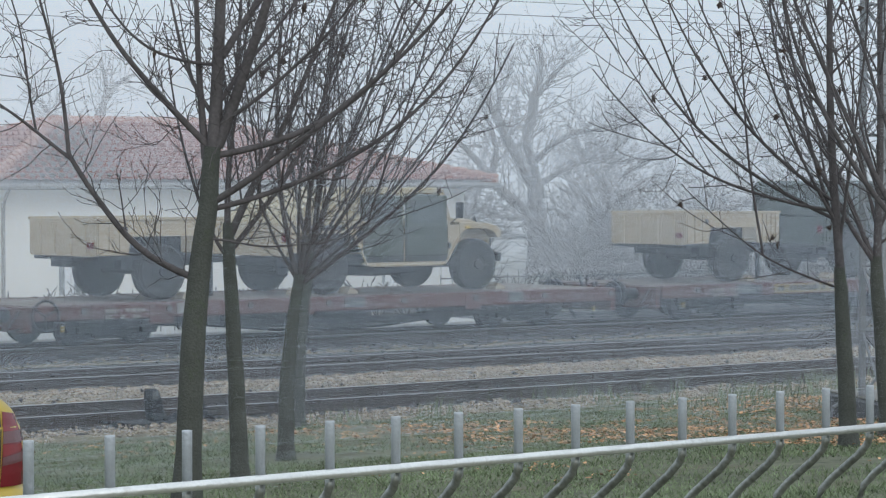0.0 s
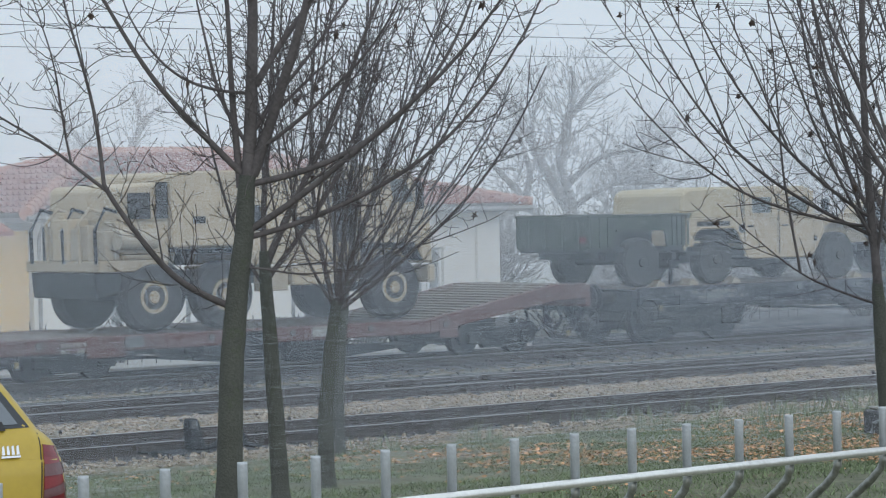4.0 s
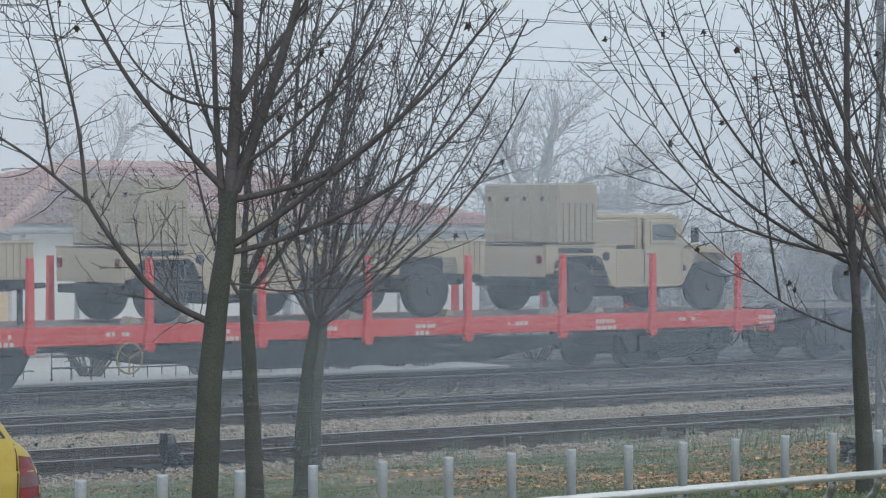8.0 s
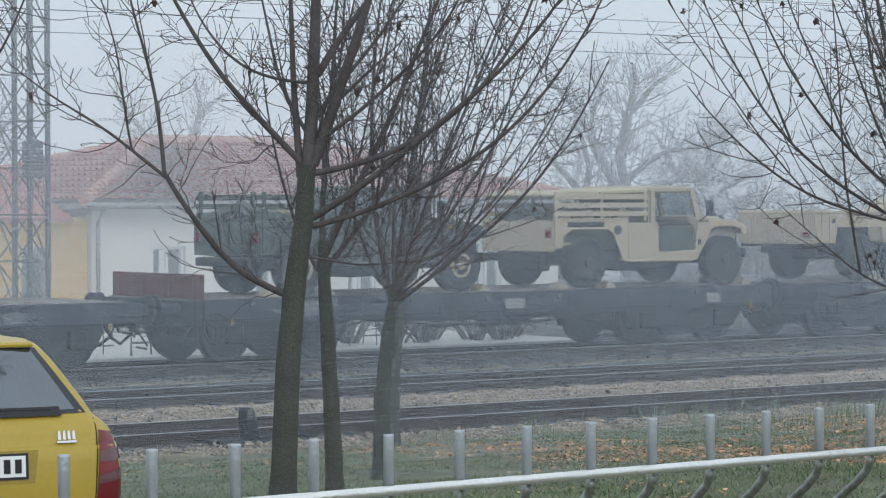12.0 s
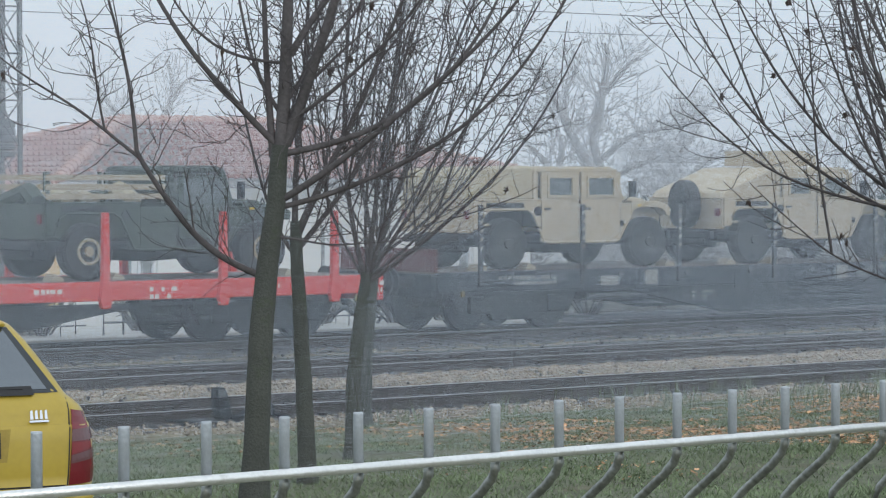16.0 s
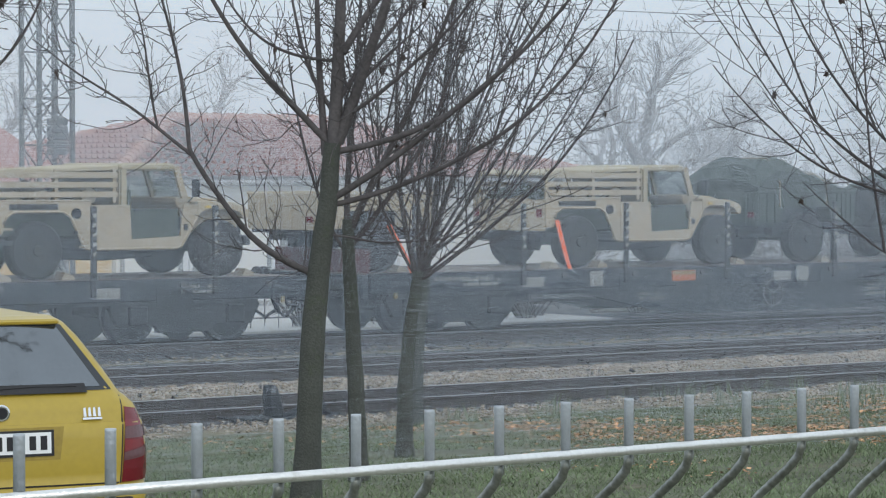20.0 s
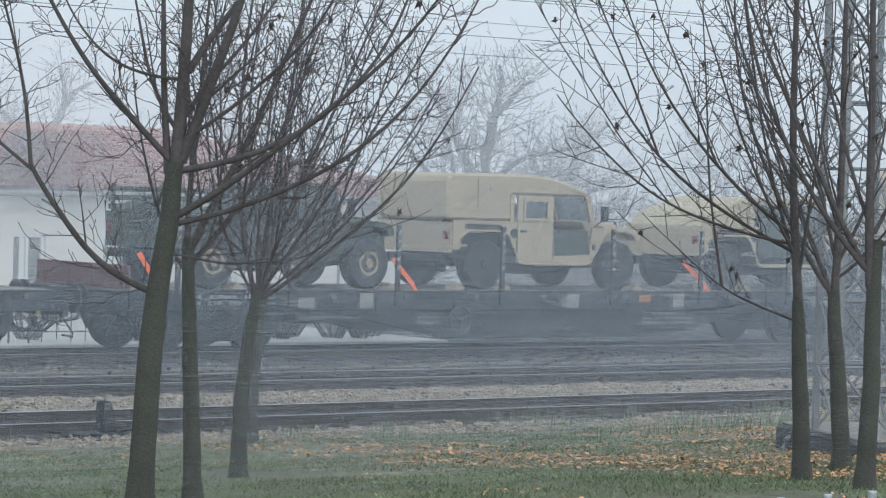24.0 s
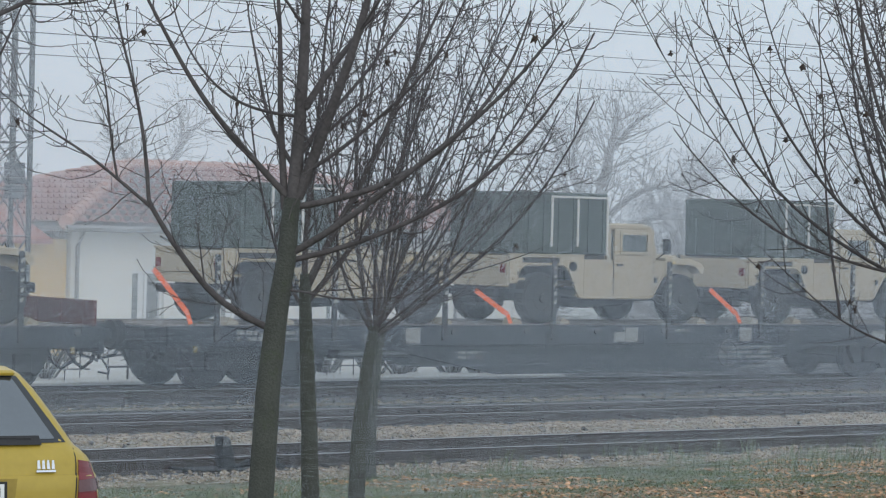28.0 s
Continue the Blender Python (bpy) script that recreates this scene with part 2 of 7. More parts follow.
CONCRETE = material("pale_concrete", (0.52, 0.51, 0.48), 0.95, vary=0.12, scale=1.0, fine=20, bump=0.4, dirt=(0.30, 0.28, 0.25), dirt_at=0.6)
CONCRETE_OLD = material("old_concrete", (0.25, 0.24, 0.22), 0.95, vary=0.25, scale=3.0, fine=25, bump=0.6)
PLASTER = material("cream_plaster", (0.76, 0.75, 0.70), 0.93, vary=0.04, scale=0.8, fine=30, bump=0.15, dirt=(0.62, 0.61, 0.57), dirt_at=0.62)
PLASTER_YELLOW = material("ochre_plaster", (0.62, 0.41, 0.12), 0.93, vary=0.06, scale=0.8, fine=30, bump=0.15)
ROOF_TILE = material("clay_roof_tile", (0.30, 0.112, 0.086), 0.85, vary=0.16, scale=0.7, fine=14, bump=0.2, island=0.18)
RIDGE_TILE = material("pale_ridge_tile", (0.42, 0.22, 0.17), 0.85, vary=0.2, scale=3, fine=14, bump=0.3, by_object=0.3)
EAVE = material("grey_eave_board", (0.22, 0.22, 0.22), 0.8, vary=0.1)
STEEL_GREY = material("grey_mast_steel", (0.16, 0.17, 0.18), 0.7, 0.3, vary=0.2, scale=4)
BOX_DARK = material("dark_foundation_box", (0.085, 0.088, 0.092), 0.9, vary=0.3, scale=4)
STEEL_PALE = material("pale_mast_steel", (0.24, 0.255, 0.27), 0.55, 0.2, vary=0.15, scale=4)
FENCE_IRON = material("dark_iron", (0.05, 0.05, 0.055), 0.7, 0.2)
CABLE = material("copper_cable", (0.05, 0.05, 0.055), 0.6, 0.3, bump=0)


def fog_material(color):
    """Surface of the fog slivers, which pass light forward and back alike."""
    mat = bpy.data.materials.new("fog_slivers")
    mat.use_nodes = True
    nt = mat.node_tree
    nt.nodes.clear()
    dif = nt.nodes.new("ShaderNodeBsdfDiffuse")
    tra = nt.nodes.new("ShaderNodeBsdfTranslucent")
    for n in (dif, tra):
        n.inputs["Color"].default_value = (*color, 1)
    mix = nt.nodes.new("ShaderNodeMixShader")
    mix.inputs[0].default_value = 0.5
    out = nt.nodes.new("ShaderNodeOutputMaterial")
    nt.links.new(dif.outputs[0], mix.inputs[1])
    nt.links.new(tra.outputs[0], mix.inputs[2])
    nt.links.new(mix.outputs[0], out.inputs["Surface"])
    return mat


# The haze tint sits in the sliver colour: bluish before the train.
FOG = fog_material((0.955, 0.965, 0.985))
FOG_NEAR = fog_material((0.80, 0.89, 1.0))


# ---- building tools ----
def thing(name, label, category, group="", m=None):
    ob = new(name)
    ob.empty_display_size = 0.2
    if m is not None:
        ob.matrix_world = m
    return tagged(ob, label, category, group)


def part(name, bm, mat, parent, label="", smooth=False):
    me = bpy.data.meshes.new(name)
    bm.to_mesh(me)
    bm.free()
    if smooth:
        for p in me.polygons:
            p.use_smooth = True
    me.materials.append(mat)
    ob = new(name, me)
    ob.parent = parent
    if label:
        tagged(ob, label)
    return ob


def raw_mesh(name, verts, faces, mat, smooth=False):
    me = bpy.data.meshes.new(name)
    me.from_pydata([tuple(v) for v in verts], [], faces)
    me.update()
    if smooth:
        me.polygons.foreach_set("use_smooth", [True] * len(me.polygons))
    me.materials.append(mat)
    return me


def structure(name, bm, mat, label, category):
    return tagged(part(name, bm, mat, None), label, category, kind="structure")


def box(bm, x0, x1, y0, y1, z0, z1, bevel=0.0):
    vs = [bm.verts.new(p) for p in ((x0, y0, z0), (x1, y0, z0), (x1, y1, z0), (x0, y1, z0), (x0, y0, z1), (x1, y0, z1), (x1, y1, z1), (x0, y1, z1))]
    fs = [bm.faces.new([vs[i] for i in f]) for f in ((3, 2, 1, 0), (4, 5, 6, 7), (0, 1, 5, 4), (1, 2, 6, 5), (2, 3, 7, 6), (3, 0, 4, 7))]
    if bevel:
        bmesh.ops.bevel(bm, geom=list({e for f in fs for e in f.edges}), offset=bevel, segments=1, affect='EDGES')
    return bm


def slab(x0, x1, y0, y1, z0, z1, bevel=0.0):
    return box(bmesh.new(), x0, x1, y0, y1, z0, z1, bevel)


def profile(pts, y0, y1, bevel=0.0, bm=None):
    """A side outline in x and z, drawn out from y0 to y1."""
    bm = bm or bmesh.new()
    a = [bm.verts.new((x, y0, z)) for x, z in pts]
    b = [bm.verts.new((x, y1, z)) for x, z in pts]
    n = len(pts)
    fs = [bm.faces.new(a), bm.faces.new(b[::-1])]
    for i in range(n):
        j = (i + 1) % n
        fs.append(bm.faces.new((a[j], a[i], b[i], b[j])))
    bmesh.ops.recalc_face_normals(bm, faces=fs)
    if bevel:
        bmesh.ops.bevel(bm, geom=list({e for f in fs for e in f.edges}), offset=bevel, segments=1, affect='EDGES')
    return bm


def lathe(rings, sides=20, bm=None, centre=(0, 0, 0), closed=True):
    """Rings of (radius, y) turned about the y axis."""
    bm = bm or bmesh.new()
    cx, cy, cz = centre
    loops = []
    for r, y in rings:
        loops.append([bm.verts.new((cx + r * math.cos(2 * math.pi * k / sides), cy + y, cz + r * math.sin(2 * math.pi * k / sides))) for k in range(sides)])
    fs = []
    for a, b in zip(loops, loops[1:]):
        for k in range(sides):
            j = (k + 1) % sides
            fs.append(bm.faces.new((a[k], a[j], b[j], b[k])))
    if closed:
        fs.append(bm.faces.new(loops[0][::-1]))
        fs.append(bm.faces.new(loops[-1]))
    bmesh.ops.recalc_face_normals(bm, faces=fs)
    return bm


def rod(points, radius, sides=6, bm=None, taper=1.0):
    """A round bar along a line of points."""
    bm = bm or bmesh.new()
    pts = [Vector(p) for p in points]
    rings = []
    for i, p in enumerate(pts):
        way = (pts[min(i + 1, len(pts) - 1)] - pts[max(i - 1, 0)]).normalized()
        side = way.cross(Vector((0, 0, 1)) if abs(way.z) < 0.9 else Vector((1, 0, 0))).normalized()
        up = side.cross(way)
        r = radius * (1 + (taper - 1) * i / max(1, len(pts) - 1))
        rings.append([bm.verts.new(p + r * (math.cos(2 * math.pi * k / sides) * side + math.sin(2 * math.pi * k / sides) * up)) for k in range(sides)])
    for a, b in zip(rings, rings[1:]):
        for k in range(sides):
            j = (k + 1) % sides
            bm.faces.new((a[k], a[j], b[j], b[k]))
    bm.faces.new(rings[0][::-1])
    bm.faces.new(rings[-1])
    return bm


def band(a, b, width, thick, up=(0, 0, 1)):
    """A flat strap from a to b."""
    a, b, up = Vector(a), Vector(b), Vector(up)
    way = (b - a).normalized()
    side = way.cross(up).normalized() * width / 2
    nrm = way.cross(side).normalized() * thick / 2
    bm = bmesh.new()
    vs = [bm.verts.new(p + s * side + n * nrm) for p in (a, b) for s in (-1, 1) for n in (-1, 1)]
    for f in ((0, 1, 3, 2), (4, 6, 7, 5), (0, 4, 5, 1), (2, 3, 7, 6), (0, 2, 6, 4), (1, 5, 7, 3)):
        bm.faces.new([vs[i] for i in f])
    bmesh.ops.recalc_face_normals(bm, faces=bm.faces)
    return bm


# ---- the ground ----
def ground_height(y):
    """The verge falls from the street down to the tracks."""
    if y < 13.5:
        return 0.5
    if y < 26.4:
        return 0.5 - 0.0527 * (y - 13.5)
    return -0.18


def build_ground():
    bm = bmesh.new()
    ys = [-900, -60, 0, 6] + [8 + 0.75 * i for i in range(26)] + [28, 30, 41, 60, 120, 400, 1500]
    xs = [-1200, -200, -40] + [4 + 1.0 * i for i in range(36)] + [50, 80, 200, 1500]
    grid = [[bm.verts.new((x, y, ground_height(y) + (0.05 * noise.noise((x * 0.5, y * 0.5, 0)) if 8 < y < 26 and 3 < x < 40 else 0))) for x in xs] for y in ys]
    for r, s in zip(grid, grid[1:]):
        for i in range(len(xs) - 1):
            bm.faces.new((r[i], r[i + 1], s[i + 1], s[i]))
    return structure("ground", bm, SOIL, "damp grassy soil verge falling to the railway", "ground")


def height_at(x, y):
    return ground_height(y) + (0.05 * noise.noise((x * 0.5, y * 0.5, 0)) if 8 < y < 26 else 0)


build_ground()
structure("ballast_bed", slab(-60, 160, 26.7, 41.6, -0.3, -0.14), BALLAST_DARK, "dark oil-stained ballast bed under the tracks", "ballast")
structure("scrub_ground", slab(35.3, 110, 42.2, 49.9, -0.3, -0.1, 0.02), BALLAST_DARK, "dark weedy ground behind the railway", "ground")
structure("platform", slab(14, 35.2, 41.9, 49.9, -0.3, -0.06, 0.02), CONCRETE, "pale concrete apron between tracks and station house", "pavement")


def scatter_stones(name, label, x0, x1, y0, y1, z, count, size, seed, mat=STONE, ragged=0.35):
    """Loose ballast: squat angular stones, heaped along a strip."""
    rng = np.random.RandomState(seed)
    n = count
    u = rng.rand(n)
    yy = y0 + (y1 - y0) * u
    xx = x0 + (x1 - x0) * rng.rand(n)
    wob = ragged * np.array([noise.noise((float(a) * 0.7, seed, 0)) for a in xx])
    yy = yy + wob
    hump = np.sin(np.pi * np.clip(u, 0, 1)) * 0.09
    base = np.array([(1, 0, 0), (0, 1, 0), (-1, 0, 0), (0, -1, 0), (0, 0, 1), (0, 0, -1)], float)
    r = size * (0.5 + rng.rand(n))
    v = base[None] * (r[:, None, None] * (0.6 + 0.7 * rng.rand(n, 6, 1)))
    ang = rng.rand(n) * 6.28
    c, s = np.cos(ang), np.sin(ang)
    tilt = (rng.rand(n) - 0.5) * 1.2
    x, y, zz = v[..., 0], v[..., 1], v[..., 2] * 0.75
    y, zz = y * np.cos(tilt)[:, None] - zz * np.sin(tilt)[:, None], y * np.sin(tilt)[:, None] + zz * np.cos(tilt)[:, None]
    x, y = x * c[:, None] - y * s[:, None], x * s[:, None] + y * c[:, None]
    p = np.stack([x + xx[:, None], y + yy[:, None], zz + (z + hump * (0.5 + rng.rand(n)))[:, None]], -1).reshape(-1, 3)
    tri = np.array([(0, 1, 4), (1, 2, 4), (2, 3, 4), (3, 0, 4), (1, 0, 5), (2, 1, 5), (3, 2, 5), (0, 3, 5)])
    f = (tri[None] + 6 * np.arange(n)[:, None, None]).reshape(-1, 3)
    ob = new(name, raw_mesh(name, p.tolist(), f.tolist(), mat))
    return tagged(ob, label, "ballast", kind="stuff")


scatter_stones("ballast_stones", "pale crushed ballast stones heaped between two tracks", 12, 52, 30.2, 31.8, -0.15, 17000, 0.028, 3, STONE, 0.45)
scatter_stones("ballast_stones", "loose grey ballast stones along the grass edge", 12, 46, 26.2, 26.9, -0.18, 7500, 0.024, 4, STONE, 0.6)
scatter_stones("ballast_stones", "thin strip of pale stones and dead grass by the main track", 16, 64, 36.4, 37.0, -0.17, 1100, 0.022, 5, STONE, 0.3)
scatter_stones("ballast_stones", "dark stones between the sleepers", 12, 60, 26.9, 40.9, -0.15, 3500, 0.03, 6, BALLAST_DARK, 0.1)

def gravel_ridge(y0, y1, z, label):
    """The low bank of fine gravel under the loose stones."""
    bm = bmesh.new()
    xs = [10 + 0.7 * i for i in range(76)]
    rows = []
    for u in (0.0, 0.15, 0.4, 0.65, 0.88, 1.0):
        rows.append([bm.verts.new((x, y0 + (y1 - y0) * u + 0.4 * noise.noise((x * 0.7, y0, 0)) + 0.12 * noise.noise((x * 2.1, y0 + u, 5)), z - 0.05 + 0.085 * math.sin(math.pi * u) ** 0.7 + 0.02 * noise.noise((x * 1.3, u * 3, y0)))) for x in xs])
    for r, s in zip(rows, rows[1:]):
        for i in range(len(xs) - 1):
            bm.faces.new((r[i], r[i + 1], s[i + 1], s[i]))
    structure("gravel_bank", bm, GRAVEL, label, "gravel")


gravel_ridge(30.2, 31.8, -0.13, "pale gravel and dead grass bank between two tracks")
gravel_ridge(26.25, 26.85, -0.16, "gravel edge between grass and siding")
gravel_ridge(36.5, 36.8, -0.145, "thin bank of gravel and dead grass")


def rail_bar(name, x0, x1, y, parent):
    """One rail: foot, web and head."""
    pts = [(-0.07, -0.16), (0.07, -0.16), (0.07, -0.145), (0.012, -0.12), (0.012, -0.045), (0.036, -0.035), (0.036, -0.004), (-0.036, -0.004), (-0.036, -0.035), (-0.012, -0.045), (-0.012, -0.12), (-0.07, -0.145)]
    bm = bmesh.new()
    a = [bm.verts.new((x0, y + p, q)) for p, q in pts]
    b = [bm.verts.new((x1, y + p, q)) for p, q in pts]
    for i in range(len(pts)):
        j = (i + 1) % len(pts)
        bm.faces.new((a[i], a[j], b[j], b[i]))
    bm.faces.new(a[::-1])
    bm.faces.new(b)
    ob = part(name, bm, RAIL, parent)
    part("rail_head", slab(x0, x1, y - 0.03, y + 0.03, -0.004, 0.0), RAIL_TOP, ob, "polished running surface")
    return ob


def track(label, y_near, gauge, x0, x1, pieces):
    t = thing("railway_track", label, "railway track")
    tagged(t, kind="structure")
    for k in range(2):
        rail_bar("rail", -60, 160, y_near + gauge * k, t)
    sleeper = None
    for i in range(pieces):
        x = x0 + (x1 - x0) * i / (pieces - 1)
        if sleeper is None:
            sleeper = part("sleeper", slab(-0.13, 0.13, -0.5, gauge + 0.5, -0.28, -0.12, 0.015), SLEEPER, t)
            sleeper.location = (x, y_near, 0)
        else:
            s = new("sleeper", sleeper.data)
            s.parent = t
            s.location = (x, y_near, 0.006 * math.sin(i * 7.3))


track("rusty siding track with dark timber sleepers beside the grass", 27.60, 1.45, 10, 46, 58)
track("middle track with dark sleepers and worn rails", 32.75, 1.45, 12, 56, 66)
track("main track under the train, polished rails", 38.82, 1.48, 16, 62, 68)


# ---- the verge: grass, fallen leaves, weeds ----
def grass(seed=11, count=200000):
    rng = np.random.RandomState(seed)
    y = 11.5 + 15.2 * rng.rand(count)
    x = 0.42 * y + (0.95 * y) * rng.rand(count)
    keep = x > 3
    patch = np.array([noise.noise((float(a) * 0.45, float(b) * 0.45, 3.0)) for a, b in zip(x, y)])
    keep &= patch + 0.45 * rng.rand(count) + 0.55 * (x / y - 0.82) > -0.10
    x, y = x[keep], y[keep]
    n = len(x)
    z = np.array([height_at(float(a), float(b)) for a, b in zip(x, y)])
    h = 0.010 + 0.042 * rng.rand(n) ** 2
    w = 0.004 + 0.006 * rng.rand(n)
    a = rng.rand(n) * 6.28
    lx, ly = (rng.rand(n) - 0.5) * 0.12, (rng.rand(n) - 0.5) * 0.12
    v = np.stack([np.stack([x - w * np.cos(a), y - w * np.sin(a), z - 0.01], -1), np.stack([x + w * np.cos(a), y + w * np.sin(a), z - 0.01], -1), np.stack([x + lx, y + ly, z + h], -1)], 1).reshape(-1, 3)
    f = np.arange(3 * n).reshape(-1, 3)
    tagged(new("grass", raw_mesh("grass", v.tolist(), f.tolist(), GRASS)), "short patchy winter grass on the verge", "grass", kind="stuff")


def leaf_litter(seed=12, count=120000):
    rng = np.random.RandomState(seed)
    x = 6 + 30 * rng.rand(count)
    y = 13 + 12.6 * rng.rand(count)
    patch = np.array([noise.noise((float(a) * 0.3 + 9, float(b) * 0.42, 1.0)) + 0.9 * noise.noise((float(a) * 1.7, float(b) * 1.4, 4.0)) + 0.5 * noise.noise((float(a) * 5.0, float(b) * 4.0, 7.0)) for a, b in zip(x, y)])
    lean = 1.15 * np.clip((x - 18.0) / 5, -1.0, 0.0) + 0.25 * np.clip((x - 17.0) / 5, 0, 0.6) + 1.7 * np.exp(-((x - 19.2) / 0.95) ** 2 - ((y - 18.6) / 2.4) ** 2) + 0.30 * np.exp(-((x - 22.5) / 2.4) ** 2 - ((y - 23.0) / 2.2) ** 2) - 0.35 * np.exp(-((x - 16.6) / 1.2) ** 2 - ((y - 17.5) / 2.5) ** 2)
    keep = patch + lean + 0.7 * rng.rand(count) ** 3 > 0.38 + 0.25 * rng.rand(count)
    x, y = x[keep], y[keep]
    n = len(x)
    z = np.array([height_at(float(a), float(b)) for a, b in zip(x, y)]) + 0.008 + 0.022 * rng.rand(n)
    r = 0.009 + 0.018 * rng.rand(n) ** 2
    a = rng.rand(n) * 6.28
    lean_a, lean_r = rng.rand(n) * 6.28, 0.5 * rng.rand(n)
    corners = []
    for k in range(5):
        ang = a + k * 6.283 / 5
        rr = r * (0.7 + 0.6 * rng.rand(n))
        corners.append(np.stack([x + rr * np.cos(ang), y + rr * np.sin(ang), z + rr * lean_r * np.cos(ang - lean_a) + 0.35 * r + 0.01 * (rng.rand(n) - 0.4)], -1))
    v = np.stack(corners, 1).reshape(-1, 3)
    f = np.arange(5 * n).reshape(-1, 5)
    tagged(new("fallen_leaves", raw_mesh("fallen_leaves", v.tolist(), f.tolist(), FALLEN)), "rust-orange fallen leaves scattered over the grass", "leaves", kind="stuff")


def weeds(seed=14, count=2600):
    """Tall thin weeds on the edge of the ballast."""
    rng = random.Random(seed)
    v, f = [], []
    for k in range(count):
        x = 19 + 12.5 * rng.random()
        y = 25.7 + 1.5 * rng.random()
        if noise.noise((x * 0.9, y * 0.9, 8.0)) < 0.08 + 0.2 * rng.random() - 0.02 * (x - 19):
            continue
        h, a, lean = 0.08 + 0.26 * rng.random() ** 2, rng.random() * 6.28, rng.uniform(0.05, 0.35)
        c, s, z, i = math.cos(a), math.sin(a), -0.19, len(v)
        w = 0.005 + 0.004 * rng.random()
        v += [(x - w * s, y + w * c, z), (x + w * s, y - w * c, z), (x + w * s + c * lean * h * 0.4, y - w * c + s * lean * h * 0.4, z + 0.6 * h), (x + c * lean * h, y + s * lean * h, z + h)]
        f += [(i, i + 1, i + 2), (i, i + 2, i + 3)]
    for k in range(480):
        x, y = rng.gauss(24.6, 0.9), rng.gauss(24.2, 0.6)
        if noise.noise((x * 1.3, y * 1.3, 2.0)) < -0.12 or y > 26.2:
            continue
        h, a, lean = 0.05 + 0.26 * rng.random() ** 1.8, rng.random() * 6.28, rng.uniform(0.05, 0.6)
        c, q, z, i = math.cos(a), math.sin(a), height_at(x, y) - 0.01, len(v)
        w = 0.006 + 0.006 * rng.random()
        v += [(x - w * q, y + w * c, z), (x + w * q, y - w * c, z), (x + w * q + c * lean * h * 0.4, y - w * c + q * lean * h * 0.4, z + 0.6 * h), (x + c * lean * h, y + q * lean * h, z + h)]
        f += [(i, i + 1, i + 2), (i, i + 2, i + 3)]
    tagged(new("weeds", raw_mesh("weeds", v, f, WEED)), "thin grey-green weeds growing through the ballast edge", "weeds", kind="stuff")


grass()
leaf_litter()
weeds()

VIEW_R = Vector((math.cos(radians(37.4)), -math.sin(radians(37.4)), 0))
VIEW_D = Vector((math.sin(radians(37.4)), math.cos(radians(37.4)), 0))


# ---- trees ----
class Twigs:
    """Collects tapering tubes for one tree."""

    def __init__(self, seed):
        self.v, self.f, self.rng = [], [], random.Random(seed)
        self.tips, self.least, self.size, self.buds = [], 0.0031, 1.0, False

    def tube(self, pts, r0, r1, sides):
        base = len(self.v)
        n = len(pts)
        for i, p in enumerate(pts):
            way = (pts[min(i + 1, n - 1)] - pts[max(i - 1, 0)]).normalized()
            side = way.cross(Vector((0.3, 0.9, 0.1))).normalized()
            up = side.cross(way)
            r = r0 + (r1 - r0) * i / (n - 1)
            for k in range(sides):
                a = 2 * math.pi * k / sides
                q = p + r * (math.cos(a) * side + math.sin(a) * up)
                self.v.append((q.x, q.y, q.z))
        for i in range(n - 1):
            for k in range(sides):
                j = (k + 1) % sides
                self.f.append((base + i * sides + k, base + i * sides + j, base + (i + 1) * sides + j, base + (i + 1) * sides + k))

    def line(self, start, way, length, step, kink, lift):
        """Points of a shoot that bends upwards as it grows."""
        rng = self.rng
        n = max(3, int(length / step))
        pts, d = [start.copy()], way.normalized()
        for i in range(n):
            d = (d + Vector((rng.gauss(0, kink), rng.gauss(0, kink), rng.gauss(0, kink) + lift))).normalized()
            pts.append(pts[-1] + d * (length / n))
        return pts

    def twiglet(self, start, way, length, radius):
        pts = self.line(start, way, length, 0.045 * self.size, 0.15, 0.055)
        self.tube(pts, radius, self.least * 0.75, 3)
        if self.buds:
            end = (pts[-1] - pts[-2]).normalized() * 0.012
            self.tube([pts[-1] - end * 0.4, pts[-1] + end * 0.3, pts[-1] + end], self.least * 1.7, self.least * 0.6, 3)
        self.tips.append(pts[-1])
        if length > 0.17 * self.size:
            for i in range(1, len(pts) - 1):
                if self.rng.random() < 0.2:
                    self.twiglet(pts[i], self.aside(pts, i, 1.0, self.rng.random() * 6.283), length * (0.25 + 0.3 * self.rng.random()), self.least)

    def aside(self, pts, i, spread, az):
        along = (pts[i + 1] - pts[i]).normalized()
        side = Vector((math.cos(az), math.sin(az), 0.1))
        side = (side - along * side.dot(along)).normalized()
        return (along + side * spread).normalized()

    def twigs(self, pts, first, gap, reach, chance, radius):
        """Pairs of side twigs at the nodes of a shoot."""
        run, az = 0.0, self.rng.random() * 6.283
        for i in range(1, len(pts) - 1):
            run += (pts[i] - pts[i - 1]).length
            if i / len(pts) < first or run < gap * self.size * (0.8 + 0.7 * self.rng.random()):
                continue
            run = 0.0
            az += 1.57 + self.rng.gauss(0, 0.3)
            for s in (0.0, math.pi):
                if self.rng.random() < chance:
                    self.twiglet(pts[i], self.aside(pts, i, 1.5 + 2.6 * self.rng.random(), az + s), reach * (0.35 + 1.1 * self.rng.random() ** 1.4), radius)

    def shoot(self, start, way, length, radius, lift, reach, chance):
        pts = self.line(start, way, length, 0.09 * self.size, 0.03, lift)
        self.tube(pts, radius, self.least * 1.1, 4)
        self.tips.append(pts[-1])
        self.twigs(pts, 0.1, 0.14, reach, chance, self.least * 1.25)


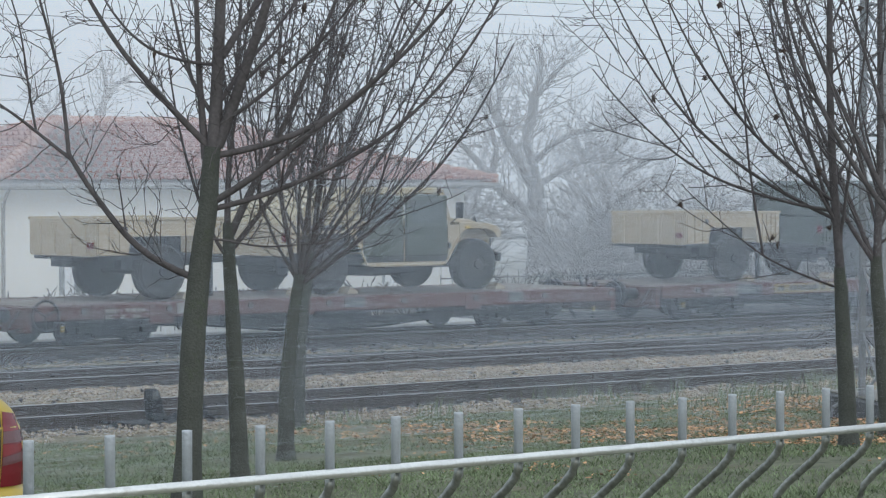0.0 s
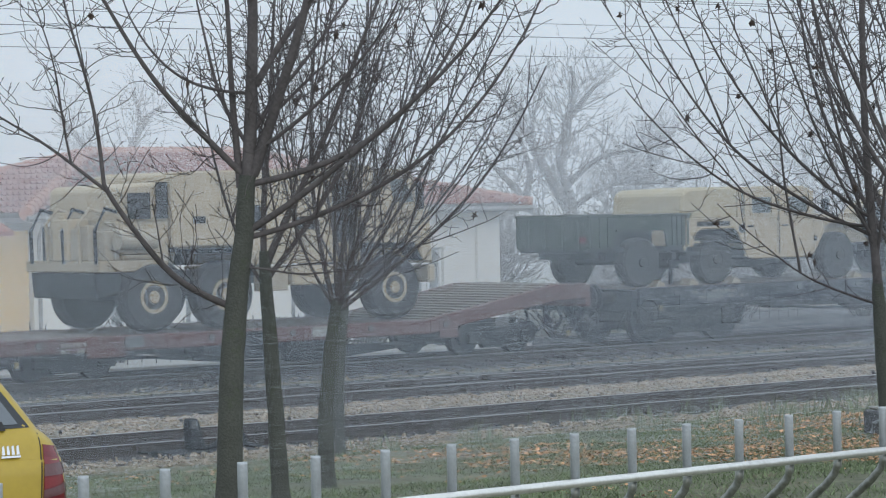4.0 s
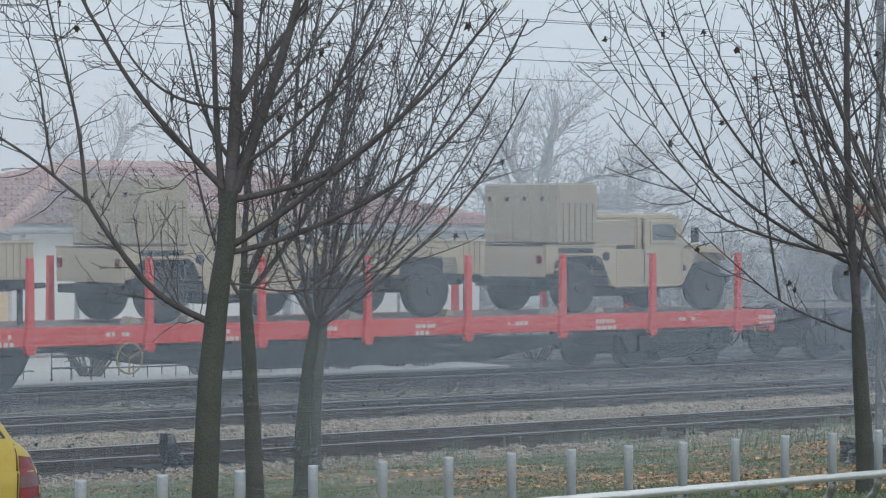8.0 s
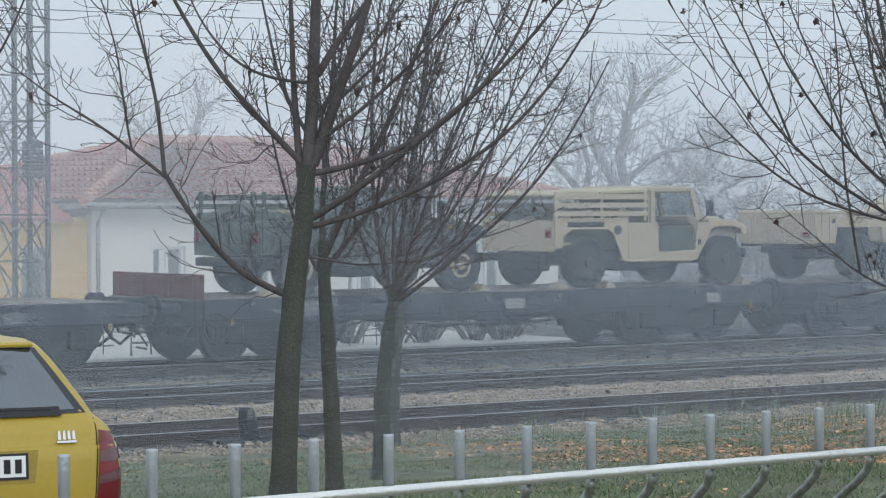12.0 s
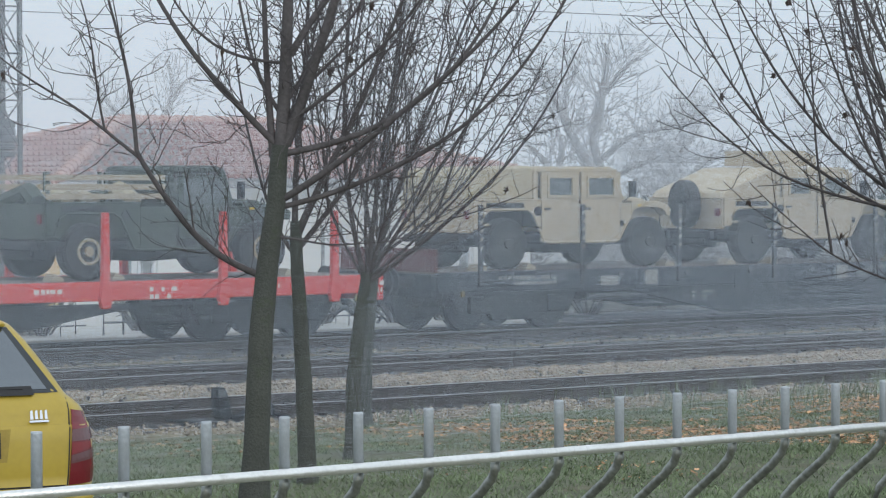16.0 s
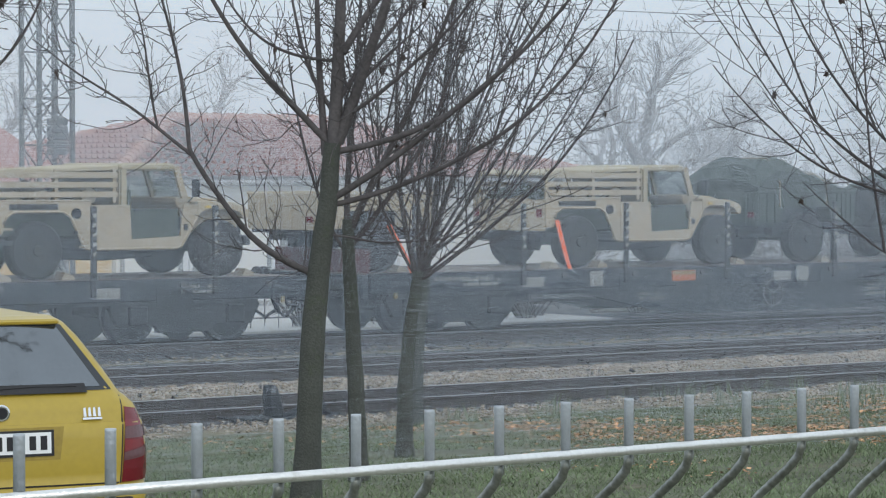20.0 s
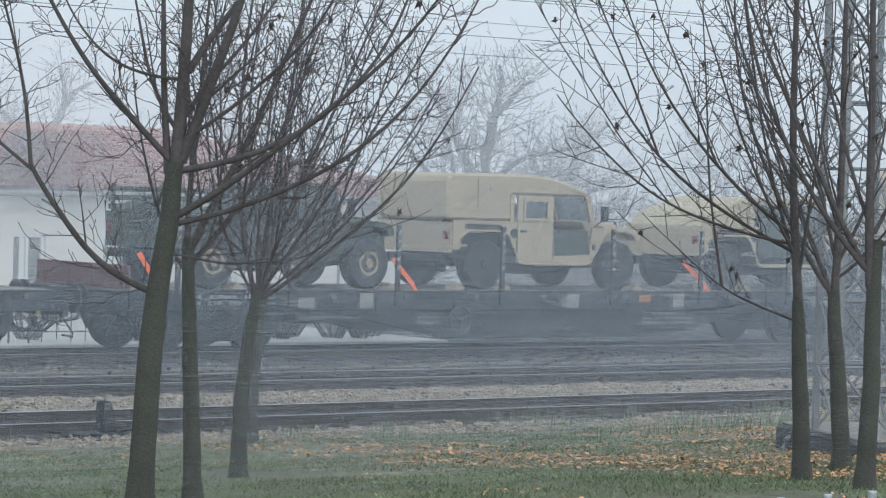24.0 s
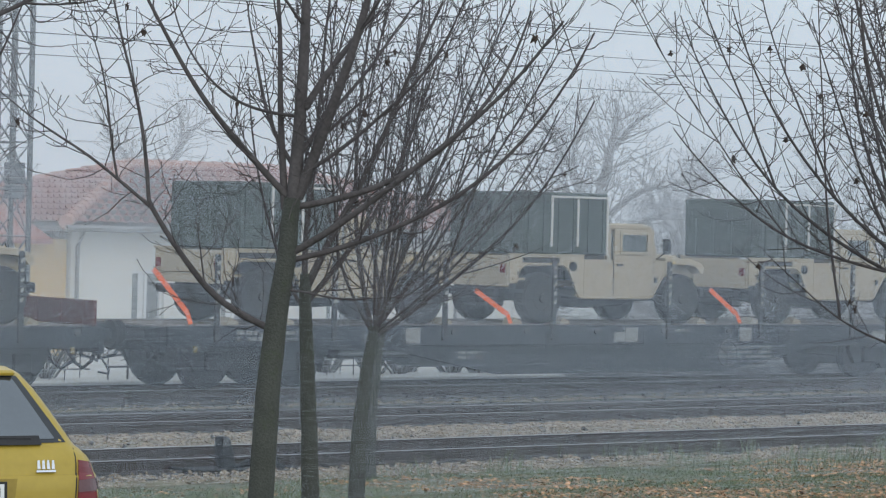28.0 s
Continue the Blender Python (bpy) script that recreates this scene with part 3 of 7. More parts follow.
def street_tree(base, trunk, limbs, r_base, seed, label, shoots=2.4, length=0.9, leaves=8, name="street_tree", bark=BARK, twig=BARK_TWIG, group="bare street trees", leaders=0, fan=0.0, reach=0.30, chance=0.58, rise=1.9, top=0.62, spread=0.55, size=1.0, gnarl=1.0, stout=0):
    """A young bare tree. trunk: a line of (right, up) from the foot; limbs: radius, start, bend, end (right, up) and how far the end lies back."""
    foot = Vector((*base, height_at(*base)))
    root = thing(name, label, "tree", group, Matrix.Translation(foot))
    at = lambda r, u, a=0.0: VIEW_R * r + VIEW_D * a + Vector((0, 0, u))

    tk = Twigs(seed)
    n = 26
    line = []
    for i in range(n + 1):
        u = i / n * (len(trunk) - 1)
        j = min(int(u), len(trunk) - 2)
        line.append(at(*trunk[j]).lerp(at(*trunk[j + 1]), u - j) + Vector((tk.rng.gauss(0, 0.003), tk.rng.gauss(0, 0.003), 0)))
    for k in range(2):
        line = [line[0]] + [(a + b * 2 + c) / 4 for a, b, c in zip(line, line[1:], line[2:])] + [line[-1]]
    flare = [line[0] - Vector((0, 0, 0.12))] + line
    tk.tube(flare[:4], r_base * 1.5, r_base * 1.04, 10)
    tk.tube(flare[3:], r_base * 1.04, r_base * top, 10)
    ob = new("trunk", raw_mesh("trunk", tk.v, tk.f, bark, True))
    ob.parent = root
    tagged(ob, "mossy grey-brown bark")

    tw = Twigs(seed + 1)
    tw.size, tw.least, tw.buds = size, 0.0031 * (1 + 0.9 * (size - 1)), size == 1.0
    rng = tw.rng
    runs = []
    for r, r0, u0, r1, u1, r2, u2, back in limbs:
        m = 22
        p = []
        for i in range(m + 1):
            u = i / m
            q = at(r0, u0) * (1 - u) ** 2 + at(r1, u1, back * 0.45) * 2 * u * (1 - u) + at(r2, u2, back) * u * u
            p.append(q + VIEW_R * (0.018 * gnarl * math.sin(5.1 * u + seed + 9 * r0) * 4 * u * (1 - u)) + Vector((0, 0, 0.014 * gnarl * math.sin(7.3 * u + seed * 2 + 9 * r2) * 4 * u * (1 - u))))
        runs.append((r, p))
    for k in range(leaders):
        az, out = k * 2.4 + seed, 0.12 + 0.3 * rng.random()
        way = VIEW_R * (math.cos(az) * out + fan) + VIEW_D * (math.sin(az) * out) + Vector((0, 0, 1))
        host = runs[k % len(limbs)][1]
        runs.append((0.008 + 0.005 * rng.random(), tw.line(host[int(len(host) * (0.12 + 0.35 * rng.random()))], way, rise * (0.75 + 0.5 * rng.random()), 0.1, 0.018, 0.012)))
    for radius, p in runs:
        tw.tube(p, radius, max(0.0035, radius * (0.62 if stout and p is runs[0][1] else 0.3)), 7 if radius > 0.02 else 5)
        span = sum((b - a).length for a, b in zip(p, p[1:]))
        tw.twigs(p, 0.05, 0.13, reach * 1.4, chance, tw.least * 1.7)
        count = int(span * shoots)
        for c in range(count):
            k = 0.14 + 0.84 * (c + rng.random()) / count
            i = min(len(p) - 2, int(k * (len(p) - 1)))
            way = tw.aside(p, i, spread * (0.5 + rng.random()), rng.random() * 6.283)
            tw.shoot(p[i], way, length * (0.35 + 0.8 * rng.random()) * (1.2 - 0.5 * k), max(0.0016 + 0.9 * tw.least, min(0.05, radius) * (0.36 - 0.14 * k)), 0.035, reach * 0.85, chance)
        tw.tips.append(p[-1])
    ob = new("crown", raw_mesh("crown", tw.v, tw.f, twig, True))
    ob.parent = root
    tagged(ob, "bare upswept branches and twigs")
    low = [p for p in tw.tips if p.z < 4.1] or tw.tips
    for k in range(leaves):
        p = rng.choice(low)
        bm = bmesh.new()
        c = p + Vector((rng.gauss(0, 0.01), rng.gauss(0, 0.01), -0.025))
        turn, lean = rng.random() * 6.28, rng.uniform(0.35, 0.8)
        mid = bm.verts.new(c + VIEW_D * 0.012)
        ring = []
        for j in range(11):
            a = j * 0.571 + turn
            r = (0.044 if j % 2 else 0.024) * (0.6 + 0.7 * rng.random())
            ring.append(bm.verts.new(c + VIEW_R * (r * math.cos(a) * lean) + Vector((0, 0, r * math.sin(a))) + VIEW_D * (r * 0.8 * math.sin(2 * a))))
        for a, b in zip(ring, ring[1:] + ring[:1]):
            bm.faces.new((mid, a, b))
        part("dry_leaf", bm, DEAD_LEAF, root)
    return root


LIMBS_A_LOW = (
    (0.028, 0.1, 1.64, -0.55, 1.92, -0.86, 2.58, 0.0), (0.017, -0.855, 2.565, -0.97, 3.49, -1.25, 4.37, 0.2),
    (0.015, -0.835, 2.53, -1.4, 2.95, -2.04, 3.39, 0.2), (0.01, -1.09, 2.73, -1.2, 3.43, -1.4, 4.1, 0.1),
    (0.028, 0.17, 2.2, 1.32, 2.86, 2.13, 3.93, -0.5), (0.026, 0.24, 2.56, 1.54, 2.78, 1.93, 4.08, 0.6),
    (0.022, 0.17, 2.16, 1.7, 2.45, 2.39, 3.9, 0.2), (0.01, 0.14, 1.95, 0.59, 1.88, 1.03, 1.92, -0.4))
LIMBS_A_TOP = (
    (0.056, 0.19, 2.49, 0.35, 3.87, 0.14, 5.26, 0.0), (0.03, 0.14, 2.53, 0.1, 3.56, -0.02, 4.58, 0.3),
    (0.046, 0.23, 2.62, 0.75, 3.82, 0.85, 5.13, -0.2), (0.03, 0.27, 3.28, 0.65, 3.85, 0.95, 4.46, 0.4),
    (0.026, 0.15, 2.64, -0.62, 3.41, -1.07, 4.4, -0.3), (0.014, 0.24, 3.22, -0.72, 3.31, -0.79, 4.25, 0.6),
    (0.018, 0.21, 2.83, -0.15, 3.42, -0.21, 4.1, 0.6), (0.02, 0.25, 2.95, 0.67, 3.56, 1.08, 4.17, 0.9),
    (0.018, 0.22, 2.78, 1.1, 3.24, 1.45, 4.14, -0.6))
LIMBS_B = (
    (0.034, -0.1, 1.95, 0.35, 2.9, 0.95, 4.3, 0.0), (0.028, -0.1, 2.0, -0.1, 3.0, 0.05, 4.4, 0.2),
    (0.024, -0.1, 1.85, 0.5, 2.5, 0.9, 3.8, 0.5), (0.018, -0.08, 1.8, -0.5, 2.3, -0.6, 3.6, 0.3))
LIMBS_C = (
    (0.022, 0.13, 1.62, 1.44, 2.45, 2.08, 3.82, -0.2), (0.026, 0.1, 1.68, -0.27, 3.27, 0.1, 4.9, 0.0),
    (0.026, 0.13, 1.68, 0.34, 3.28, 0.51, 4.81, 0.0), (0.024, 0.14, 1.68, 0.67, 3.29, 1.35, 4.76, 0.4),
    (0.02, 0.14, 1.68, 1.05, 3.01, 1.79, 4.34, -0.6), (0.016, 0.1, 1.66, -0.48, 2.66, -0.44, 3.82, 0.6),
    (0.018, 0.13, 1.7, 0.1, 2.91, 0.28, 4.05, -0.4), (0.014, 0.14, 1.66, 1.19, 2.46, 1.76, 3.58, 0.6),
    (0.014, 0.14, 1.7, 0.65, 3.13, 1.3, 4.37, 0.9))
LIMBS_R = (
    (0.044, -0.08, 1.5, -0.25, 3.71, -0.17, 5.85, 0.0), (0.012, -0.06, 1.4, -0.92, 1.66, -1.53, 2.33, -0.3),
    (0.017, -0.11, 2.09, -1.51, 2.25, -2.3, 3.34, -0.2), (0.018, -0.13, 2.02, -1.7, 2.73, -2.21, 4.37, 0.4),
    (0.018, -0.13, 2.17, -1.4, 3.02, -1.84, 4.37, -0.5), (0.018, -0.11, 1.87, -0.5, 3.31, -0.66, 4.8, 0.6),
    (0.018, -0.1, 1.77, 0.08, 3.0, 0.09, 4.24, -0.4), (0.016, -0.11, 1.97, -0.78, 3.07, -1.18, 4.28, -0.7))
LIMBS_S = (
    (0.044, -0.13, 1.5, -0.09, 3.59, -0.09, 5.61, 0.0), (0.028, -0.13, 1.6, -0.7, 2.9, -1.3, 4.72, 0.2),
    (0.026, -0.12, 1.6, -1.2, 3.0, -1.22, 4.59, -0.4), (0.02, -0.12, 1.95, -0.46, 3.37, -0.62, 4.74, 0.6),
    (0.02, -0.11, 1.95, 0.42, 2.89, 0.41, 3.94, 0.3), (0.016, -0.11, 1.8, 0.53, 2.39, 0.8, 3.18, -0.5))

LIMBS_TREE_CAR = (
    (0.045, 0.1, 2.05, 0.2, 3.6, 0.1, 5.2, 0.0), (0.028, 0.08, 1.9, 1.2, 2.9, 2.5, 3.5, 0.4), (0.026, 0.1, 2.0, 1.3, 3.4, 2.6, 4.4, -0.2),
    (0.05, 0.1, 2.1, 1.6, 3.4, 3.6, 4.4, 0.6), (0.045, 0.1, 2.1, 1.4, 3.7, 3.3, 5.2, 0.2), (0.022, 0.08, 1.95, -0.9, 3.0, -1.6, 4.3, 0.3), (0.022, 0.1, 2.1, 0.8, 3.4, 1.3, 4.9, -1.2),
    (0.018, 0.08, 1.85, 1.3, 2.6, 2.0, 3.2, -0.5))

street_tree((11.55, 17.255), ((0.0, 0), (0.05, 1.25), (0.1, 1.75), (0.16, 2.16), (0.19, 2.62)), LIMBS_A_LOW + LIMBS_A_TOP, 0.095, 21, "slim bare street tree with mossy trunk and a few dead leaves", leaves=9, shoots=1.25, length=0.75, reach=0.42, chance=0.72, top=0.68, spread=0.9, stout=1)
street_tree((12.91, 18.515), ((0, 0), (-0.03, 0.8), (-0.08, 1.6), (-0.1, 2.1)), LIMBS_B, 0.074, 31, "thin bare street tree standing behind another", leaves=4, leaders=7, fan=0.1, shoots=2.6, rise=2.4)
street_tree((15.14, 20.99), ((0, 0), (0.0, 0.7), (0.06, 1.3), (0.13, 1.72)), LIMBS_C, 0.078, 41, "bare street tree forking low into upswept limbs", leaves=6, leaders=9, fan=0.25, shoots=2.6, rise=2.5, length=0.85, spread=0.7)
street_tree((18.85, 25.94), ((0, 0), (0.02, 0.8), (0.1, 1.6), (0.14, 2.0)), [(r, a + 0.04, b + 0.3, c, d + 0.3, e, g + 0.4, h) for r, a, b, c, d, e, g, h in LIMBS_C], 0.095, 51, "bare street tree close to the tracks", leaves=2, leaders=6, fan=0.15, shoots=2.8, rise=2.6, spread=0.7)
street_tree((18.5, 17.13), ((0, 0), (-0.04, 0.8), (-0.08, 1.4), (-0.09, 1.6)), LIMBS_R, 0.078, 61, "bare street tree with fine upswept twigs over fallen leaves", leaves=14, leaders=5, fan=-0.45, shoots=2.5, rise=2.6, length=0.9, spread=0.7)
street_tree((20.01, 18.02), ((0, 0), (-0.06, 0.8), (-0.12, 1.4), (-0.13, 1.7)), LIMBS_S, 0.085, 71, "bare street tree with leaning trunk", leaves=10, leaders=4, fan=-0.45, shoots=2.3, rise=2.6, length=0.9, spread=0.7)
street_tree((17.86, 15.83), ((0, 0), (0.03, 0.9), (0.02, 1.7), (0.04, 2.1)), [(r, a + 0.12, b + 0.2, c, d, e, g, h) for r, a, b, c, d, e, g, h in LIMBS_S], 0.08, 81, "dark bare street tree with wet bark", leaves=8, leaders=3, fan=-0.2, shoots=2.3, rise=2.4, spread=0.7)

street_tree((9.05, 19.17), ((0, 0), (0.02, 0.9), (0.05, 1.7), (0.12, 2.4)), LIMBS_A_TOP, 0.09, 91, "bare street tree beyond the parked car", leaves=3, shoots=1.3)

street_tree((5.0, 13.6), ((0, 0), (0.03, 0.9), (0.05, 1.6), (0.1, 2.1)), LIMBS_TREE_CAR, 0.09, 95, "bare street tree spreading over the parked car", leaves=5, shoots=2.2, reach=0.4, chance=0.85, spread=0.9)


# ---- the wire fence by the camera ----
def wire_fence():
    root = thing("wire_fence", "galvanised welded wire fence panel with bent wires and pointed top ends", "fence")
    a, step = Vector((0.6215, 1.0955, 0)), Vector((0.04965, 0.00772, 0))
    out = Vector((-0.152, 0.988, 0))
    n0, n1 = -9, 26
    pitch = 0.05
    z_top, z_rail = 2.5760, 2.5490
    way = step.normalized()
    ends = [a + step * n0, a + step * n1]
    wire = None
    for i in range(n0, n1):
        # each wire: straight end, then the fold that stiffens the panel
        pts = [(0, z_rail - 0.002), (0, z_rail - 0.007), (0.0025, z_rail - 0.012), (0.009, z_rail - 0.019), (0.030, z_rail - 0.036), (0.038, z_rail - 0.044), (0.042, z_rail - 0.054), (0.040, z_rail - 0.066), (0.020, z_rail - 0.091), (0.003, z_rail - 0.109), (0, z_rail - 0.12), (0, 0.44)]
        if wire is None:
            bm = rod([(0, 0, z_top), (0, 0, z_top - 0.001), (0, 0, z_rail - 0.002)], 0.00265, 10)
            wire = part("wire", bm, GALVANISED, root, smooth=True)
            wire.location = a + step * i
            fold = part("wire_fold", rod([tuple(out * p + Vector((0, 0, z))) for p, z in pts], 0.00265, 8), WIRE_DULL, wire, "weathered bent wire", smooth=True)
        else:
            w = new("wire", wire.data)
            w.parent = root
            p = a + step * i
            w.location = (p.x, p.y, -0.00088 * (i - n0))
            lower = new("wire_fold", fold.data)
            lower.parent = w
    for z in (z_rail, z_rail - 0.2, z_rail - 0.8, 0.8):
        bar = [ends[0] - out * 0.0058 + Vector((0, 0, z)), ends[1] - out * 0.0058 + Vector((0, 0, z - 0.00088 * (n1 - n0)))]
        part("rail_wire", rod([tuple(p) for p in bar], 0.0025, 12), RAIL_BRIGHT, root, smooth=True)
    return root


wire_fence()


# ---- the yellow estate car ----
# height, tail, half width and corner radius of the body, from the sill up to the roof
CAR_LEVELS = (
    (0.28, 0.06, 0.74, 0.16), (0.34, -0.02, 0.80, 0.17), (0.50, -0.035, 0.838, 0.17), (0.535, -0.02, 0.842, 0.17), (0.545, 0.008, 0.838, 0.17),
    (0.62, 0.0, 0.845, 0.17), (0.70, 0.0, 0.845, 0.17), (0.80, 0.005, 0.838, 0.17), (0.878, 0.012, 0.822, 0.16), (0.886, 0.028, 0.818, 0.16),
    (0.94, 0.036, 0.798, 0.15), (0.975, 0.05, 0.775, 0.14), (1.01, 0.075, 0.735, 0.11), (1.035, 0.095, 0.70, 0.09), (1.06, 0.108, 0.682, 0.08), (1.10, 0.135, 0.66, 0.075),
    (1.16, 0.175, 0.625, 0.07), (1.24, 0.228, 0.578, 0.07), (1.32, 0.285, 0.53, 0.075), (1.375, 0.325, 0.49, 0.09), (1.40, 0.338, 0.47, 0.10),
    (1.418, 0.36, 0.445, 0.12), (1.432, 0.42, 0.41, 0.14), (1.44, 0.60, 0.37, 0.15))


def car_tail(y, z):
    """Depth of the tail's skin at a point across and up."""
    zs = [l[0] for l in CAR_LEVELS]
    x, h, r = (float(np.interp(z, zs, [l[k] for l in CAR_LEVELS])) for k in (1, 2, 3))
    e = min(1.0, max(0.0, (abs(y) - (h - r)) / r))
    return x + 0.035 * (y / h) ** 2 + r * (1 - math.sqrt(max(0.0, 1 - e * e)))


def yellow_car():
    heading = radians(79)
    fwd = Vector((math.cos(heading), math.sin(heading), 0))
    left = Vector((-fwd.y, fwd.x, 0))
    mid = Vector((6.901, 13.141, 0))
    m = Matrix(((fwd.x, left.x, 0, mid.x), (fwd.y, left.y, 0, mid.y), (0, 0, 1, 0.49), (0, 0, 0, 1)))
    car = thing("estate_car", "yellow estate car with red tail lamps parked on the verge", "car", m=m)
    bm = bmesh.new()
    rings = []
    for z, x, h, r in CAR_LEVELS:
        nose = float(np.interp(z, [0.28, 0.5, 0.72, 0.86, 0.95, 1.1, 1.4, 1.44], [4.1, 4.18, 4.15, 3.95, 2.9, 2.65, 2.1, 1.9]))
        ys = [-h + r * (1 - math.cos(k * math.pi / 14)) for k in range(8)]
        ys += [(-h + r) + (h - r) * 2 * k / 8 for k in range(1, 8)] + [-y for y in ys[::-1]]
        ring = [(car_tail(y, z), y, z) for y in ys]
        ring += [(x + 0.45 + (nose - x - 0.65) * k / 4, h, z) for k in range(5)] + [(nose, h * 0.7, z), (nose, -h * 0.7, z)] + [(x + 0.45 + (nose - x - 0.65) * k / 4, -h, z) for k in (4, 3, 2, 1, 0)]
        rings.append([bm.verts.new(p) for p in ring])
    for a, b in zip(rings, rings[1:]):
        for k in range(len(a)):
            j = (k + 1) % len(a)
            bm.faces.new((a[k], a[j], b[j], b[k]))
    bm.faces.new(rings[-1])
    bmesh.ops.recalc_face_normals(bm, faces=bm.faces)
    part("body", bm, CAR_YELLOW, car, "yellow painted body", smooth=True)

    def skin(name, quad, mat, label="", lift=0.006, nu=10, nv=8, owner=None):
        """A panel that follows the tail; quad: (y, z) at four corners, bottom edge first."""
        (ay, az), (by, bz), (cy, cz), (dy, dz) = quad
        b = bmesh.new()
        grid = []
        for v in range(nv + 1):
            row = []
            for u in range(nu + 1):
                p, q = u / nu, v / nv
                y = (ay * (1 - p) + by * p) * (1 - q) + (dy * (1 - p) + cy * p) * q
                z = (az * (1 - p) + bz * p) * (1 - q) + (dz * (1 - p) + cz * p) * q
                row.append(b.verts.new((car_tail(y, z) - lift, y, z)))
            grid.append(row)
        for r, s in zip(grid, grid[1:]):
            for k in range(nu):
                b.faces.new((r[k], r[k + 1], s[k + 1], s[k]))
        rim = grid[0] + [r[-1] for r in grid[1:]] + grid[-1][-2::-1] + [r[0] for r in grid[-2:0:-1]]
        back = [b.verts.new(p.co + Vector((0.012 + lift, 0, 0))) for p in rim]
        for k in range(len(rim)):
            j = (k + 1) % len(rim)
            b.faces.new((rim[j], rim[k], back[k], back[j]))
        bmesh.ops.recalc_face_normals(b, faces=b.faces)
        return part(name, b, mat, owner or car, label, smooth=False)

    skin("window_surround", ((-0.635, 1.05), (0.635, 1.05), (0.425, 1.392), (-0.425, 1.392)), GLASS_EDGE, "dark tinted glass border", 0.004, 16, 10)
    skin("rear_window", ((-0.572, 1.07), (0.572, 1.07), (0.392, 1.385), (-0.392, 1.385)), CAR_GLASS, "rear window mirroring grey sky and bare branches", 0.007, 16, 12)
    part("spoiler", profile([(0.33, 1.392), (0.318, 1.40), (0.33, 1.42), (0.45, 1.436), (0.62, 1.436), (0.5, 1.40)], -0.41, 0.41, 0.012), CAR_YELLOW, car, "yellow roof lip over the rear window")
    part("wiper_arm", rod([(car_tail(0, 1.07) - 0.022, 0.05, 1.068), (car_tail(0.3, 1.08) - 0.022, -0.2, 1.078), (car_tail(0.4, 1.08) - 0.02, -0.43, 1.074)], 0.009, 6), PLASTIC, car)
    skin("window_seal", ((-0.49, 1.042), (0.49, 1.042), (0.48, 1.088), (-0.48, 1.088)), PLASTIC, "black rubber seal", 0.022, 14, 2)
    for s in (-1, 1):
        lamp = skin("tail_lamp", ((s * 0.655, 0.565), (s * 0.838, 0.57), (s * 0.775, 0.945), (s * 0.685, 0.962)), LENS_RED, "dark red tail lamp lens", 0.010, 8, 12)
        skin("lamp_band", ((s * 0.672, 0.795), (s * 0.826, 0.80), (s * 0.808, 0.862), (s * 0.677, 0.858)), LENS_GREY, "smoky clear lens band", 0.013, 6, 3, lamp)
        skin("lamp_band", ((s * 0.664, 0.678), (s * 0.836, 0.70), (s * 0.831, 0.752), (s * 0.668, 0.722)), LENS_GREY, "", 0.013, 6, 3, lamp)
        skin("lamp_core", ((s * 0.670, 0.728), (s * 0.80, 0.756), (s * 0.797, 0.79), (s * 0.672, 0.788)), LENS_BRIGHT, "bright red reflector", 0.013, 6, 3, lamp)
        skin("lamp_gap", ((s * 0.645, 0.56), (s * 0.652, 0.56), (s * 0.678, 1.02), (s * 0.671, 1.02)), PLASTIC, "dark shut line", 0.002, 1, 12)
    skin("tailgate_seam", ((-0.655, 0.876), (0.655, 0.876), (0.655, 0.888), (-0.655, 0.888)), CAR_SHADE, "crease under the tailgate edge, its shade painted darker yellow", -0.002, 14, 1)
    skin("lower_seam", ((-0.64, 0.557), (0.64, 0.557), (0.64, 0.566), (-0.64, 0.566)), PLASTIC, "", 0.002, 14, 1)
    skin("plate_recess", ((-0.31, 0.70), (0.31, 0.70), (0.335, 0.872), (-0.335, 0.872)), CAR_SHADE, "dirty plate recess with shade painted in darker yellow", 0.002, 8, 4)
    frame_ob = skin("plate_frame", ((-0.275, 0.722), (0.275, 0.722), (0.275, 0.858), (-0.275, 0.858)), PLASTIC, "black plate frame", 0.010, 8, 2)
    plate = skin("number_plate", ((-0.258, 0.736), (0.258, 0.736), (0.258, 0.846), (-0.258, 0.846)), PLATE, "white number plate", 0.014, 8, 2, frame_ob)
    for k in range(8):
        y = -0.235 + k * 0.061
        if k != 2:
            skin("plate_bar", ((y, 0.755), (y + 0.036, 0.755), (y + 0.036, 0.828), (y, 0.828)), INK, "", 0.017, 1, 1)
    for k in range(4):
        y = -0.545 + k * 0.027
        skin("badge_bar", ((y, 0.918), (y + 0.017, 0.918), (y + 0.014, 0.962), (y + 0.002, 0.966)), CHROME, "", 0.014, 1, 1)
    skin("badge_strip", ((-0.55, 0.902), (-0.442, 0.902), (-0.442, 0.913), (-0.55, 0.913)), CHROME, "", 0.014, 1, 1)
    em = part("emblem", lathe([(0.045, -0.008), (0.045, 0.004), (0.038, 0.008)], 22), CHROME, car, "round chrome emblem")
    em.matrix_local = Matrix.Translation((car_tail(0, 0.95) - 0.008, 0.0, 0.95)) @ Euler((0, 0, radians(90))).to_matrix().to_4x4()
    part("emblem_field", lathe([(0.030, -0.004), (0.030, 0.004)], 18), INK, em).location = (0, 0.010, 0)
    part("bumper_strip", profile([(-0.045, 0.43), (-0.05, 0.44), (-0.05, 0.48), (-0.04, 0.49), (0.1, 0.49), (0.1, 0.43)], -0.70, 0.70, 0.006), PLASTIC, car, "black rubbing strip")
